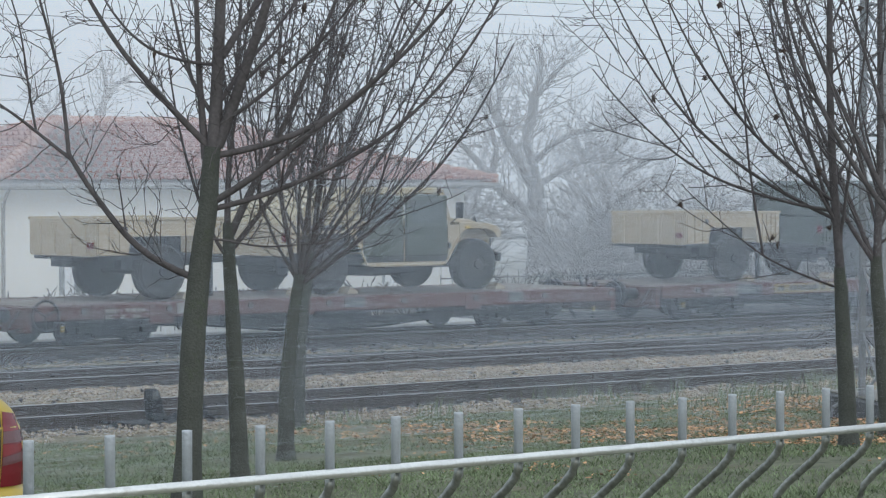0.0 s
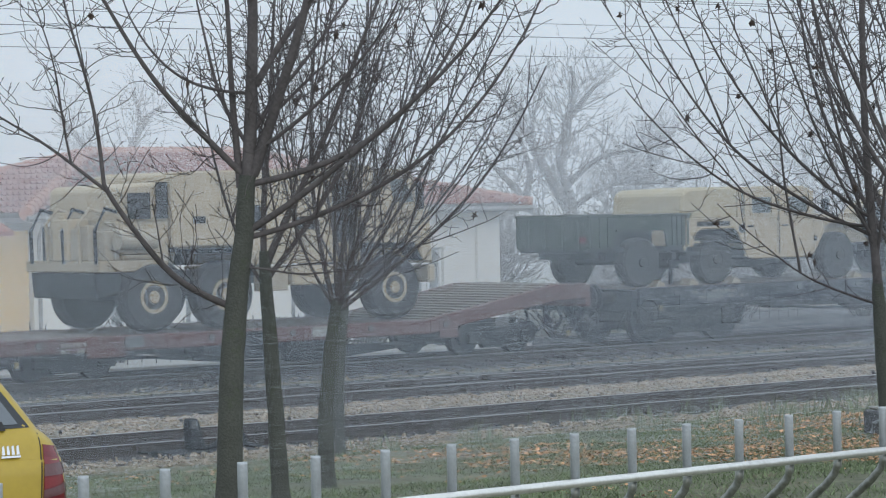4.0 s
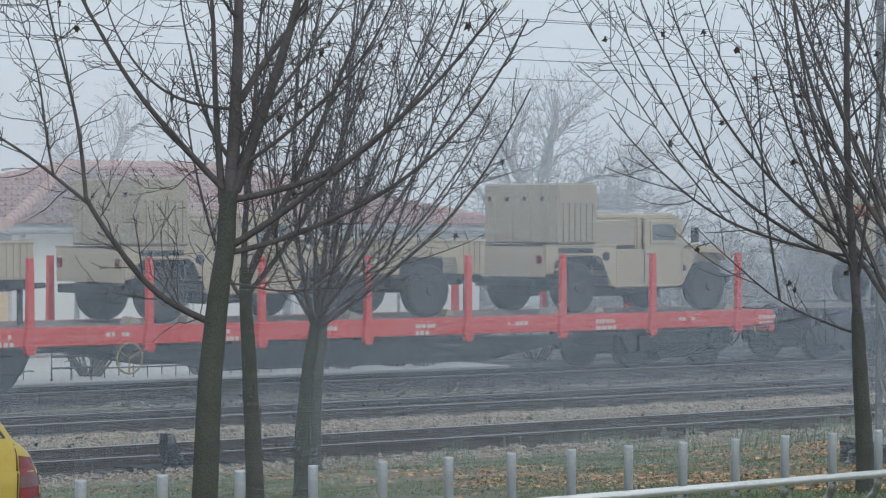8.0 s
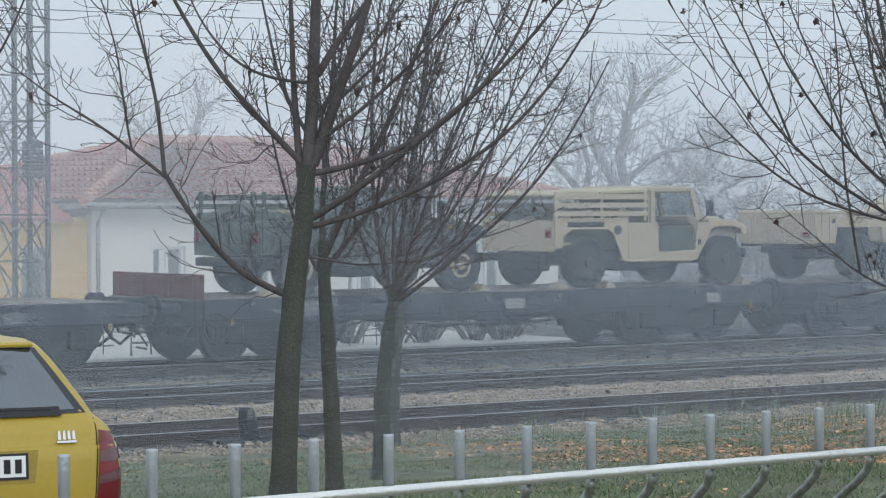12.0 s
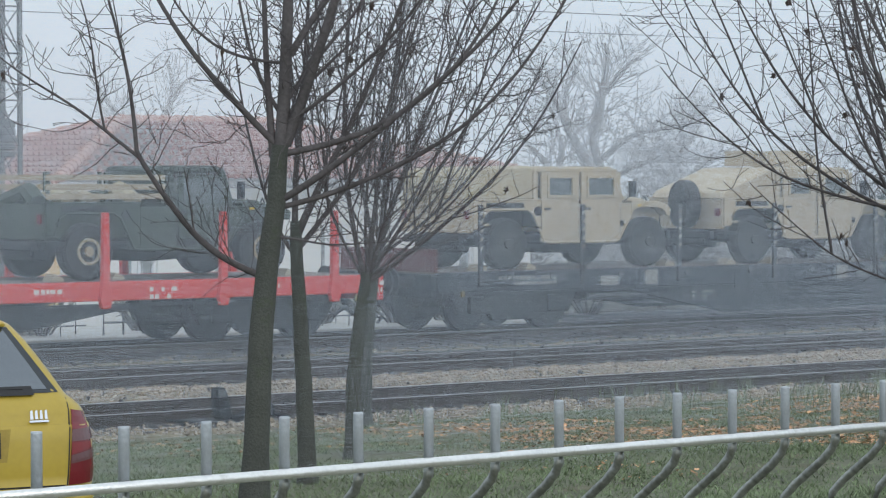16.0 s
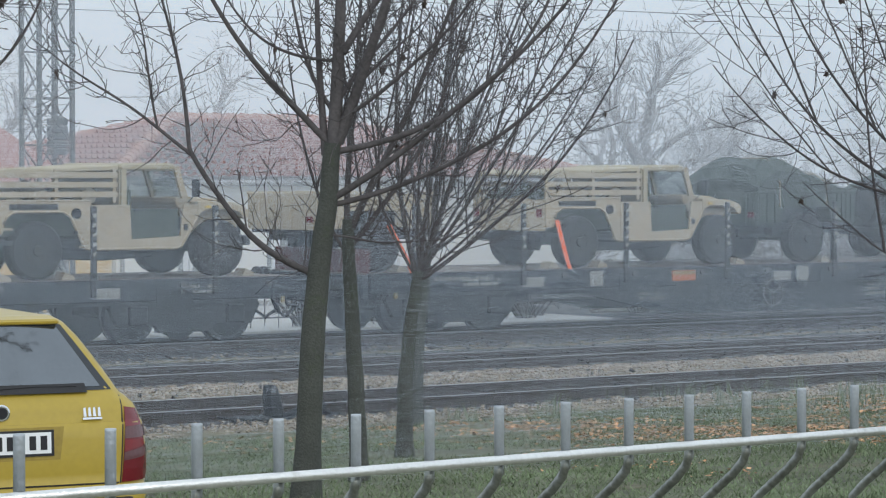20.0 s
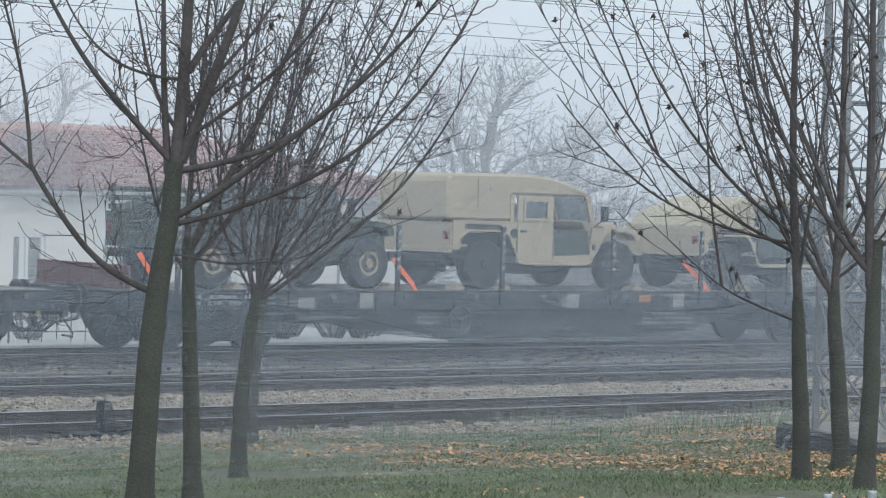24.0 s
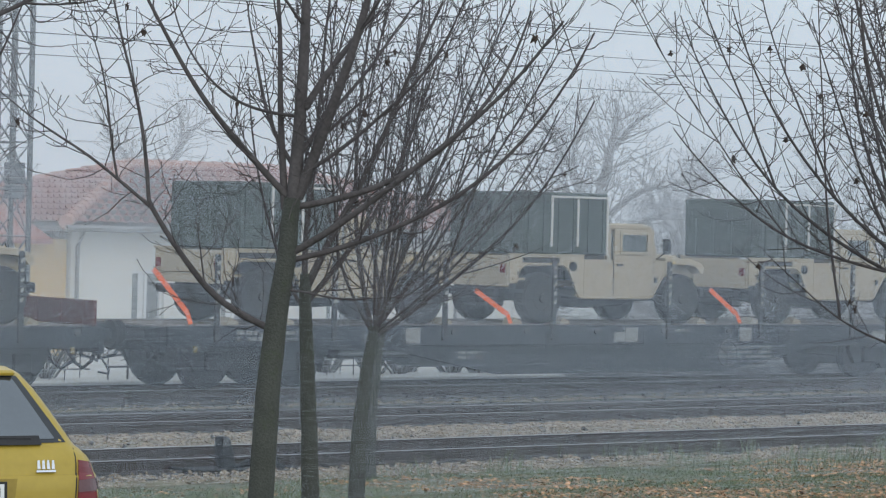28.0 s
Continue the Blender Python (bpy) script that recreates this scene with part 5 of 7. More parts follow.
def writing_bars(parent, x, y, z, length, height, mat, seed, rows=2):
    rng = random.Random(seed)
    bm = bmesh.new()
    for r in range(rows):
        u = 0.0
        while u < length:
            w = rng.uniform(0.05, 0.13)
            zz = z - r * height * 1.7
            box(bm, x + u, x + u + w * 0.7, y - 0.004, y, zz, zz + height)
            u += w + (0.12 if rng.random() < 0.2 else 0.0)
    tagged(part("lettering", bm, mat, parent), kind="stuff")


def handwheel(parent, x, y, z, mat):
    bm = bmesh.new()
    ring = [(x + 0.24 * math.cos(a), y, z + 0.24 * math.sin(a)) for a in [k * math.pi / 10 for k in range(21)]]
    rod(ring, 0.02, 6, bm)
    for k in range(3):
        a = k * 2.094 + 0.5
        rod([(x, y, z), (x + 0.24 * math.cos(a), y, z + 0.24 * math.sin(a))], 0.016, 5, bm)
    part("brake_handwheel", bm, mat, parent)


def buffers(parent, x, s, top=1.06):
    for yy in (-0.875, 0.875):
        bm = lathe([(0.1, 0), (0.1, 0.4), (0.06, 0.4), (0.06, 0.55), (0.24, 0.55), (0.24, 0.59), (0.1, 0.6)], 16)
        b = part("buffer", bm, UNDER, parent)
        b.matrix_local = Matrix.Translation((x, yy, top - 0.16)) @ Euler((0, 0, radians(-90 * s))).to_matrix().to_4x4()
    part("coupling", rod([(x, 0, top - 0.15), (x + s * 0.35, 0, top - 0.22), (x + s * 0.6, 0, top - 0.18)], 0.05, 6), UNDER, parent)
    part("brake_hose", rod([(x, -0.4, 0.9), (x + s * 0.2, -0.4, 0.55), (x + s * 0.45, -0.35, 0.5), (x + s * 0.55, -0.3, 0.75)], 0.03, 6), UNDER, parent)
    part("brake_hose", rod([(x, 0.45, 0.85), (x + s * 0.12, 0.45, 0.42), (x + s * 0.3, 0.42, 0.3), (x + s * 0.5, 0.4, 0.42), (x + s * 0.58, 0.38, 0.66)], 0.03, 6), UNDER, parent)
    part("screw_link", rod([(x + s * 0.1, 0.03, top - 0.2), (x + s * 0.22, 0.03, top - 0.5), (x + s * 0.3, 0.0, top - 0.62)], 0.035, 6), UNDER, parent)
    part("shunter_handrail", rod([(x, -1.25, 0.62), (x + s * 0.2, -1.25, 0.36), (x + s * 0.2, -1.25, 0.30), (x, -1.25, 0.34)], 0.018, 5), UNDER, parent)


SIDE_PLATES = {506: ((8.1, 0.85, 0.56, 0.27),), 515: ((7.2, 0.55, 0.81, 0.18),), 516: ((14.63, 0.63, 0.48, 0.24),), 517: ((11.92, 0.31, 0.87, 0.13),)}


def striped_stakes(wagon, half):
    """Upright stanchions with pale warning bands along the near side."""
    first = None
    for x in (1.5, 3.8, 6.1, 8.5, 11.2, 13.5, 15.9, 18.1):
        if first is None:
            first = part("stake", slab(-0.045, 0.045, -0.03, 0.03, DECK - 0.25, DECK + 1.15, 0.008), STAKE_DARK, wagon, "dark stake with pale bands")
            band = part("stake_band", profile([(-0.03, -0.035), (0.03, -0.005), (0.03, 0.055), (-0.03, 0.025)], -0.0345, -0.0305), STAKE_WHITE, first)
            band.location = (0, 0, DECK + 0.4)
            q = first
        else:
            q = new("stake", first.data)
            q.parent = wagon
        q.location = (x, -half - 0.1, 0)
        for k in range(5):
            if q is first and k == 0:
                continue
            c = new("stake_band", band.data)
            c.parent = q
            c.location = (0, 0, DECK + 0.4 + 0.15 * k)


def flat_wagon(kind, length, mat, label, panels=0, flap=None, stakes=0, seed=1, wheel=None, D=DECK):
    """A flat wagon; its origin lies at its left end on the rail top."""
    w = thing("flat_wagon", label, "railway wagon", "flat wagons of the train")
    a, b = 0.62, length - 0.62
    half = 1.43
    low = D < 0.9
    edge_z = D - (0.24 if low else 0.30 if kind == "stake" else 0.34)
    a_deck, b_deck = (length - (length - 4.2) if kind == "ramp_left" else a), (length - 4.2 if kind == "ramp" else b)
    rise = 1.2 - D
    flip = (lambda x: length - x) if kind == "ramp_left" else (lambda x: x)
    r0 = length - 4.2
    part("deck", slab(a_deck, b_deck, -half + 0.07, half - 0.07, D - 0.09, D - 0.006), PLANK, w, "worn plank deck")
    for s in (-1, 1):
        part("side_sill", slab(a_deck, b_deck, s * half - 0.06, s * half + 0.06, edge_z, D, 0.012), mat, w)
        if kind in ("ramp", "ramp_left"):
            part("ramp_sill", profile([(flip(x), z) for x, z in ((r0, edge_z), (r0, D), (b - 0.7, D + rise), (b, D + rise), (b, D + rise - 0.26), (b - 0.75, D + rise - 0.28))], s * half - 0.06, s * half + 0.06, 0.01), mat, w)
        writing_bars(w, a + 1.3, -half - 0.064, D - 0.14, 1.3, 0.06, STENCIL_DIM, seed + 3) if s < 0 else None
    if kind in ("ramp", "ramp_left"):
        n = 17
        first = None
        for i in range(n):
            x = r0 + (b - r0 - 0.2) * (i + 0.5) / n
            z = D + rise * min(1, (x - r0) / (b - 0.7 - r0)) - 0.03
            x = flip(x)
            if first is None:
                first = part("plank", slab(-0.105, 0.105, -half + 0.07, half - 0.07, -0.03, 0.03), PLANK, w)
                first.location = (x, 0, z)
            else:
                q = new("plank", first.data)
                q.parent = w
                q.location = (x, 0, z)
    for s in (-1, 1):
        part("end_beam", slab(a - 0.12 if s < 0 else b, a if s < 0 else b + 0.12, -half, half, (D if not (kind == "ramp" and s > 0 or kind == "ramp_left" and s < 0) else 1.2) - 0.42, (D if not (kind == "ramp" and s > 0 or kind == "ramp_left" and s < 0) else 1.2) - 0.02, 0.01), mat, w)
        buffers(w, a - 0.12 if s < 0 else b + 0.12, s, D if low and not (kind == "ramp" and s > 0 or kind == "ramp_left" and s < 0) else 1.06)
    long_one = kind in ("belly", "stake")
    off = 2.65 if long_one else 2.35
    for x in (off, length - off):
        bogie(w, x, 2, 1.8, 0.66 if low else 1.0)
    lo = {"belly": 0.20, "stake": 0.27, "flat": D - 0.48, "ramp": D - 0.4, "ramp_left": D - 0.4}[kind]
    if low:
        lo = 0.2
    reach = 2.55 if long_one else 2.0
    e0, e1 = off + reach, length - off - reach
    taper = 2.3 if long_one else 1.1
    for s in (-1, 1):
        pts = [(a_deck + 0.2, D - 0.36), (e0, D - 0.42), (e0 + taper, lo), (e1 - taper, lo), (e1, D - 0.42), (b_deck - 0.2, D - 0.36)]
        part("main_girder", profile(pts, s * 1.2 - 0.05, s * 1.2 + 0.05), UNDER if kind != "belly" else WAGON_DARK, w, "deep fish-belly girder" if kind == "belly" else "")
    part("brake_cylinder", lathe([(0.16, -0.3), (0.16, 0.3)], 14), UNDER, w).location = (length * 0.42, 0.2, D - 0.42)
    part("air_tank", lathe([(0.2, -0.5), (0.2, 0.5)], 14), UNDER, w).matrix_local = Matrix.Translation((length * 0.56, -0.3, D - 0.44)) @ Euler((0, 0, radians(90))).to_matrix().to_4x4()
    if kind in ("flat", "ramp", "ramp_left"):
        part("truss_rod", rod([(a + 2.6, -1.0, D - 0.34), (length * 0.42, -1.0, D - 0.55), (length * 0.58, -1.0, D - 0.55), (b - 2.6, -1.0, D - 0.34)], 0.03, 6), UNDER, w)
    hx = wheel or {"belly": 0.47, "stake": 0.27, "flat": 0.06, "ramp": 0.95, "ramp_left": 0.05}[kind]
    handwheel(w, length * hx, -half - 0.1, 0.54 if low else D - 0.52 if kind != "flat" else D - 0.45, YELLOW_PART if kind in ("stake", "ramp_left") else STEEL_GREY if kind == "belly" else UNDER)
    rng = random.Random(seed)
    for k in range(panels):
        x = a + 0.8 + (length - 3.0) * (k + rng.random() * 0.6) / max(1, panels)
        m = rng.choice((UNDER, mat))
        pn = part("label_plate", slab(x, x + rng.uniform(0.35, 0.8), -half - 0.07, -half - 0.062, edge_z - rng.uniform(0, 0.12), edge_z + 0.2), m, w)
    if stakes:
        first = None
        for i in range(stakes):
            x = a + 0.95 + (length - 3.15) * i / (stakes - 1)
            for s in (-1, 1):
                if first is None:
                    first = part("stake", profile([(-0.07, D - 0.42), (0.07, D - 0.42), (0.11, D - 0.28), (0.065, D), (0.05, D + 1.08), (-0.05, D + 1.08), (-0.065, D), (-0.11, D - 0.28)], -0.05, 0.05, 0.008), mat, w, "red upright stake")
                    first.location = (x, s * (half + 0.1), 0)
                else:
                    q = new("stake", first.data)
                    q.parent = w
                    q.location = (x, s * (half + 0.1), 0)
        for i in range(stakes + 1):
            x = a + 0.4 + (length - 2.0) * i / stakes
            writing_bars(w, x, -half - 0.064, D - 0.17, 0.42, 0.07, STENCIL, seed + i, 1 + i % 2)
    if kind == "belly":
        striped_stakes(w, half)
        for x0, x1, z0 in ((4.15, 5.62, 0.50), (length - 6.5, length - 5.6, 0.56)):
            chest = part("equipment_chest", slab(x0, x1, -1.22, -0.7, z0, 0.93, 0.015), UNDER, w, "dark equipment chest with pale slats")
            for k in range(3):
                z = z0 + 0.05 + 0.13 * k
                part("slat", slab(x0 + 0.03, x1 - 0.03 - 0.2 * (k % 2), -1.245, -1.222, z, z + 0.07, 0.006), STEEL_GREY, chest)
        for x in (5.3, length * 0.5, length - 7.4):
            part("document_frame", slab(x, x + 0.3, -half - 0.078, -half - 0.064, D - 0.30, D - 0.04), STENCIL_DIM, w, "pale document frame")
        for x, z, wide, rows in ((length * 0.14, D - 0.16, 0.8, 2), (length * 0.33, D - 0.5, 0.55, 2), (length * 0.56, D - 0.12, 0.5, 1), (length * 0.62, D - 0.45, 1.3, 3), (length * 0.83, D - 0.15, 0.7, 2)):
            writing_bars(w, x + rng.uniform(-0.5, 0.5), -half - (0.066 if z > edge_z else -0.16), z, wide, 0.05, STENCIL_DIM, seed + int(z * 100), rows)
    if not stakes:
        ring = None
        for k in range(int(length / 1.6)):
            x = a + 0.9 + 1.6 * k
            if ring is None:
                ring = part("tie_ring", lathe([(0.055, -0.012), (0.055, 0.012), (0.03, 0.012)], 10), STEEL_GREY, w)
            else:
                ring = new("tie_ring", ring.data)
                ring.parent = w
            ring.location = (x, -half - 0.075, D - 0.1)
        for k in range(3):
            x = length * (0.2 + 0.3 * k) + rng.uniform(-0.6, 0.6)
            part("document_frame", slab(x, x + rng.uniform(0.3, 0.5), -half - 0.075, -half - 0.065, edge_z + 0.05, edge_z + 0.22), rng.choice((STENCIL_DIM, STEEL_GREY)), w, "pale document frame")
    for x, wide, z, high in SIDE_PLATES.get(seed, ()):
        plate = part("side_plate", slab(x, x + wide, -half - 0.085, -half - 0.064, z, z + high, 0.004), ORANGE_PANEL, w, "orange warning plate")
        part("plate_band", slab(x + 0.02, x + wide - 0.02, -half - 0.09, -half - 0.086, z + high * 0.62, z + high * 0.93), YELLOW_PART, plate, "yellow upper band")
    if seed == 502:
        band_plate = part("name_board", slab(3.55, 5.48, -half - 0.072, -half - 0.062, edge_z + 0.03, D - 0.04), YELLOW_PART, w, "worn yellow band with faded lettering")
        writing_bars(band_plate, 3.65, -half - 0.074, edge_z + 0.07, 1.65, 0.1, UNDER, 12, 1)
    if flap:
        for x in flap:
            at = a if x < length / 2 else b - 0.07
            flap_board = part("end_flap", slab(at, at + 0.07, -half + 0.05, half - 0.05, D + 0.003, D + 0.40, 0.01), FLAP_RED, w, "red-oxide end flap standing across the deck")
            for k in range(4):
                y = -half + 0.3 + (2 * half - 0.6) * k / 3
                part("flap_rib", slab(at - 0.03, at - 0.001, y - 0.04, y + 0.04, D + 0.02, D + 0.38, 0.006), FLAP_RED, flap_board)
    for x in (a + 0.5, b - 0.5):
        part("lamp_bracket", slab(x - 0.03, x + 0.03, -half - 0.10, -half - 0.065, D - 0.42, D - 0.32), YELLOW_PART, w, "yellow bracket")
    return w


# ---- the vehicles on the wagons; origin: rear axle, on the deck; x forward ----
def road_wheel(parent, x, y, r=0.46, width=0.30, rim=UNDER, sides=24):
    k = width / 2
    w = part("wheel", lathe([(r * 0.55, -k), (r * 0.9, -k), (r * 0.985, -k * 0.75), (r, -k * 0.3), (r, k * 0.3), (r * 0.985, k * 0.75), (r * 0.9, k), (r * 0.55, k)], sides), RUBBER, parent)
    w.location = (x, y, r)
    s = 1 if y > 0 else -1
    part("rim", lathe([(r * 0.47, -0.04), (r * 0.47, 0.016), (r * 0.36, 0.016), (r * 0.34, -0.02), (r * 0.2, 0.0), (r * 0.16, 0.04)], 18), rim, w).matrix_local = Matrix.Translation((0, s * (k - 0.012), 0)) @ Euler((0, 0, 0 if s > 0 else math.pi)).to_matrix().to_4x4()
    return w


def humvee(kind, paint, soft, label):
    """A wide 4x4 utility vehicle. kind: pickup, rails, fourdoor, slant, canopy, ambulance, shelter, open, van, hump."""
    h = thing("utility_vehicle", label, "military vehicle", "vehicles on the train")
    W = 1.06
    tan = paint is TAN
    # tub between the axles and chassis
    part("chassis", slab(-0.72, 3.72, -0.45, 0.45, 0.40, 0.60), UNDER, h)
    for x in (0.0, 3.3):
        part("axle", rod([(x, -0.8, 0.46), (x, 0.8, 0.46)], 0.07, 8), UNDER, h)
        for s in (-1, 1):
            road_wheel(h, x, s * 0.885, rim=RIM_DARK if kind != "rails" or tan else RIM_TAN)
            # Black slabs stand in for the shade inside the wheel arches.
            part("wheel_well_shade", slab(x - 0.6, x + 0.62, min(s * 0.38, s * 0.66), max(s * 0.38, s * 0.66), 0.46, 1.02), UNDER, h)
    # rear quarter with the wheel arch, cab sill, front wing
    arch = lambda cx, r: [(cx + r * math.cos(a), 0.50 + r * math.sin(a)) for a in [math.pi * k / 6 for k in range(7)]]
    rear_top = 1.22
    for s in (-1, 1):
        y0, y1 = (s * W - 0.04, s * W) if s > 0 else (-W, -W + 0.04)
        ar = [(0.80, 0.50), (0.56, 0.98), (0.43, 1.06), (-0.42, 1.06), (-0.55, 0.98)]
        part("rear_quarter", profile([(0.92, 0.47), (0.92, rear_top), (-0.78, rear_top), (-0.78, 0.72), (-0.64, 0.72)] + ar[::-1], y0, y1, 0.006), paint, h)
        part("arch_lip", rod([(x, s * (W + 0.004), z) for x, z in [(-0.64, 0.72)] + ar[::-1]], 0.022, 6), paint, h, "rolled wheel arch lip")
        part("sill_roll", rod([(0.80, s * (W - 0.005), 0.50), (0.92, s * (W - 0.005), 0.475), (2.45, s * (W - 0.005), 0.475), (2.56, s * (W - 0.005), 0.51), (2.86, s * (W - 0.005), 0.96)], 0.026, 6), paint, h)
        gap = kind in ("pickup", "canopy", "ambulance") or kind in ("open", "van", "hump")
        if gap:
            part("cab_side", profile([(0.921, 0.47), (2.55, 0.47), (2.86, 0.95), (2.86, 1.16), (2.6, 1.16), (2.54, 0.66), (1.65, 0.62), (1.62, 1.16), (0.921, 1.16)], y0, y1), paint, h)
        else:
            part("cab_side", profile([(0.921, 0.47), (2.55, 0.47), (2.86, 0.95), (2.86, 1.16), (0.921, 1.16)], y0, y1, 0.006), paint, h)
        part("front_wing", profile([(2.861, 0.96), (2.95, 1.04), (3.08, 1.085), (3.50, 1.085), (3.66, 1.03), (3.74, 0.93), (3.81, 0.93), (3.83, 1.05), (3.74, 1.13), (3.50, 1.19), (2.861, 1.21)], min(y0, y1, s * 0.62), max(y0, y1, s * 0.62), 0.008), paint, h)
        part("sill_strip", slab(0.7, 2.5, min(s * (W + 0.012), s * W), max(s * (W + 0.012), s * W), 0.5, 0.53), paint, h)
        part("headlamp", lathe([(0.09, 0), (0.09, 0.04), (0.06, 0.055)], 14), PLATE, h).matrix_local = Matrix.Translation((3.76, s * 0.72, 0.98)) @ Euler((0, 0, radians(-90))).to_matrix().to_4x4()
        part("marker_lamp", slab(3.70, 3.79, s * 0.95 - 0.05, s * 0.95 + 0.05, 1.02, 1.08), STENCIL_YELLOW, h)
        part("rear_lamp", slab(-0.83, -0.785, s * 0.9 - 0.06, s * 0.9 + 0.06, 0.9, 1.05), LENS_RED, h)
        mirror = part("mirror", slab(2.66, 2.72, s * (W + 0.22) - 0.09, s * (W + 0.22) + 0.09, 1.28, 1.56, 0.015), UNDER, h, "black wing mirror")
        part("mirror_arm", rod([(2.68, s * W, 1.2), (2.69, s * (W + 0.2), 1.32)], 0.012, 5), UNDER, mirror)
        part("fuel_cap", lathe([(0.085, -0.01), (0.085, 0.01)], 14), UNDER, h).location = (0.66, s * (W + 0.004), 1.03)
        part("reflector", lathe([(0.035, -0.006), (0.035, 0.006)], 10), UNDER, h).location = (-0.58, s * (W + 0.004), 0.9)
    for s in (-1, 1):
        part("air_vent", slab(-0.5, 0.34, s * (W + 0.005) - 0.004, s * (W + 0.005) + 0.004, 1.09, 1.18), BLACK_VENT, h, "black louvre slot")
        part("hinge", slab(2.6, 2.66, s * (W + 0.012) - 0.012, s * (W + 0.012) + 0.012, 0.75, 0.85), UNDER, h)
        part("lifting_eye", rod([(3.45, s * 0.7, 1.2), (3.5, s * 0.7, 1.28), (3.55, s * 0.7, 1.2)], 0.018, 5), UNDER, h)
    part("gearbox", profile([(0.62, 0.56), (0.75, 0.30), (1.5, 0.27), (2.4, 0.32), (2.75, 0.56)], -0.42, 0.42, 0.02), UNDER, h)
    part("fuel_tank", profile([(-0.72, 0.56), (-0.68, 0.34), (-0.45, 0.30), (-0.4, 0.56)], -0.5, 0.5, 0.02), UNDER, h)
    for s in (-1, 1):
        part("bed_rail", slab(-0.80, 0.92, s * (W - 0.015) - 0.03, s * (W - 0.015) + 0.03, 1.215, 1.245, 0.006), paint, h)
        part("rub_rail", slab(-0.72, -0.45, s * (W + 0.012) - 0.01, s * (W + 0.012) + 0.01, 0.78, 0.82), paint, h)
        part("footman_loop", slab(0.62, 0.68, s * (W + 0.012) - 0.012, s * (W + 0.012) + 0.012, 0.72, 0.76), UNDER, h)
        part("side_marker", slab(3.0, 3.1, s * (W + 0.006) - 0.006, s * (W + 0.006) + 0.006, 1.10, 1.14), STENCIL_YELLOW, h, "amber marker")
    part("exhaust", rod([(0.5, -0.7, 0.5), (1.2, -0.72, 0.46), (1.3, -0.95, 0.46)], 0.04, 6), UNDER, h)
    part("hood", profile([(2.6, 1.18), (2.6, 1.27), (2.75, 1.29), (3.3, 1.25), (3.72, 1.13), (3.8, 1.0), (3.76, 0.72), (2.95, 0.72)], -0.80, 0.80, 0.02), paint, h, "sloping hood")
    grille = part("grille", slab(3.785, 3.80, -0.5, 0.5, 0.74, 1.0), BLACK_VENT, h)
    for k in range(7):
        part("grille_slat", slab(3.80, 3.812, -0.45 + 0.14 * k, -0.41 + 0.14 * k, 0.76, 0.99), paint, grille)
    part("front_bumper", slab(3.82, 3.93, -0.95, 0.95, 0.50, 0.66, 0.02), UNDER, h)
    part("floor", slab(-0.75, 2.62, -W + 0.05, W - 0.05, 0.55, 0.62), UNDER, h)
    part("rear_bumper", slab(-0.92, -0.80, -0.8, 0.8, 0.48, 0.62, 0.015), UNDER, h)
    part("tailgate", slab(-0.80, -0.75, -W + 0.05, W - 0.05, 0.66, 1.21), paint, h)
    # windscreen frame
    part("windscreen", profile([(2.665, 1.27), (2.675, 1.27), (2.515, 1.74), (2.505, 1.74)], -0.92, 0.92, 0.0), CLEAR_GLASS, h, "flat two-piece windscreen")
    for y in (-0.98, -0.03, 0.92):
        part("windscreen_post", profile([(2.62, 1.26), (2.73, 1.26), (2.56, 1.78), (2.46, 1.78)], y, y + 0.06), paint, h)
    two_door = kind in ("pickup", "rails", "shelter", "ambulance", "canopy")
    roof_x0 = 1.5 if two_door else 0.62
    if kind == "slant":
        roof_x0 = 0.75
    for x in ((1.95,) if two_door else (1.95, 1.05)):
        for y in (-0.65, 0.65):
            part("seat", box(slab(x - 0.25, x + 0.25, y - 0.25, y + 0.25, 0.75, 0.92), x - 0.32, x - 0.22, y - 0.25, y + 0.25, 0.92, 1.4), DOOR_DARK, h, "dark green seat")
    part("steering_wheel", rod([(2.36 + 0.05 * math.sin(k * 0.628), 0.6 + 0.19 * math.cos(k * 0.628), 1.22 + 0.18 * math.sin(k * 0.628)) for k in range(11)], 0.015, 5), UNDER, h)

    def door(x0, x1, s, style):
        y0, y1 = (W - 0.03, W + 0.015) if s > 0 else (-W - 0.015, -W + 0.03)
        if style != "open":
            part("door_gap", slab(x0 - 0.014, x1 + 0.014, s * (W + 0.002) - 0.004, s * (W + 0.002) + 0.004, 0.506, 1.16), BLACK_VENT, h)
        if style == "hard":
            d = part("door", slab(x0, x1, y0, y1, 0.52, 1.24, 0.008), paint, h, "hard door")
            f = bmesh.new()
            for u in (x0, x1 - 0.16):
                box(f, u, u + 0.16, y0, y1, 1.24, 1.72)
            box(f, x0 + 0.161, x1 - 0.161, y0, y1, 1.62, 1.72)
            box(f, x0 + 0.161, x1 - 0.161, y0, y1, 1.24, 1.31)
            part("door_frame", f, paint, d)
            edge = bmesh.new()
            for u in (x0 + 0.12, x1 - 0.165):
                box(edge, u, u + 0.045, s * (W + 0.026) - 0.012, s * (W + 0.026) + 0.012, 1.27, 1.66)
            for z in (1.27, 1.615):
                box(edge, x0 + 0.1655, x1 - 0.1655, s * (W + 0.026) - 0.012, s * (W + 0.026) + 0.012, z, z + 0.045)
            part("window_frame", edge, paint, d, "raised window frame")
            part("pane", slab(x0 + 0.165, x1 - 0.165, (y0 + y1) / 2 - 0.006, (y0 + y1) / 2 + 0.006, 1.315, 1.615), PANE, d, "thick dark pane")
        elif style == "canvas":
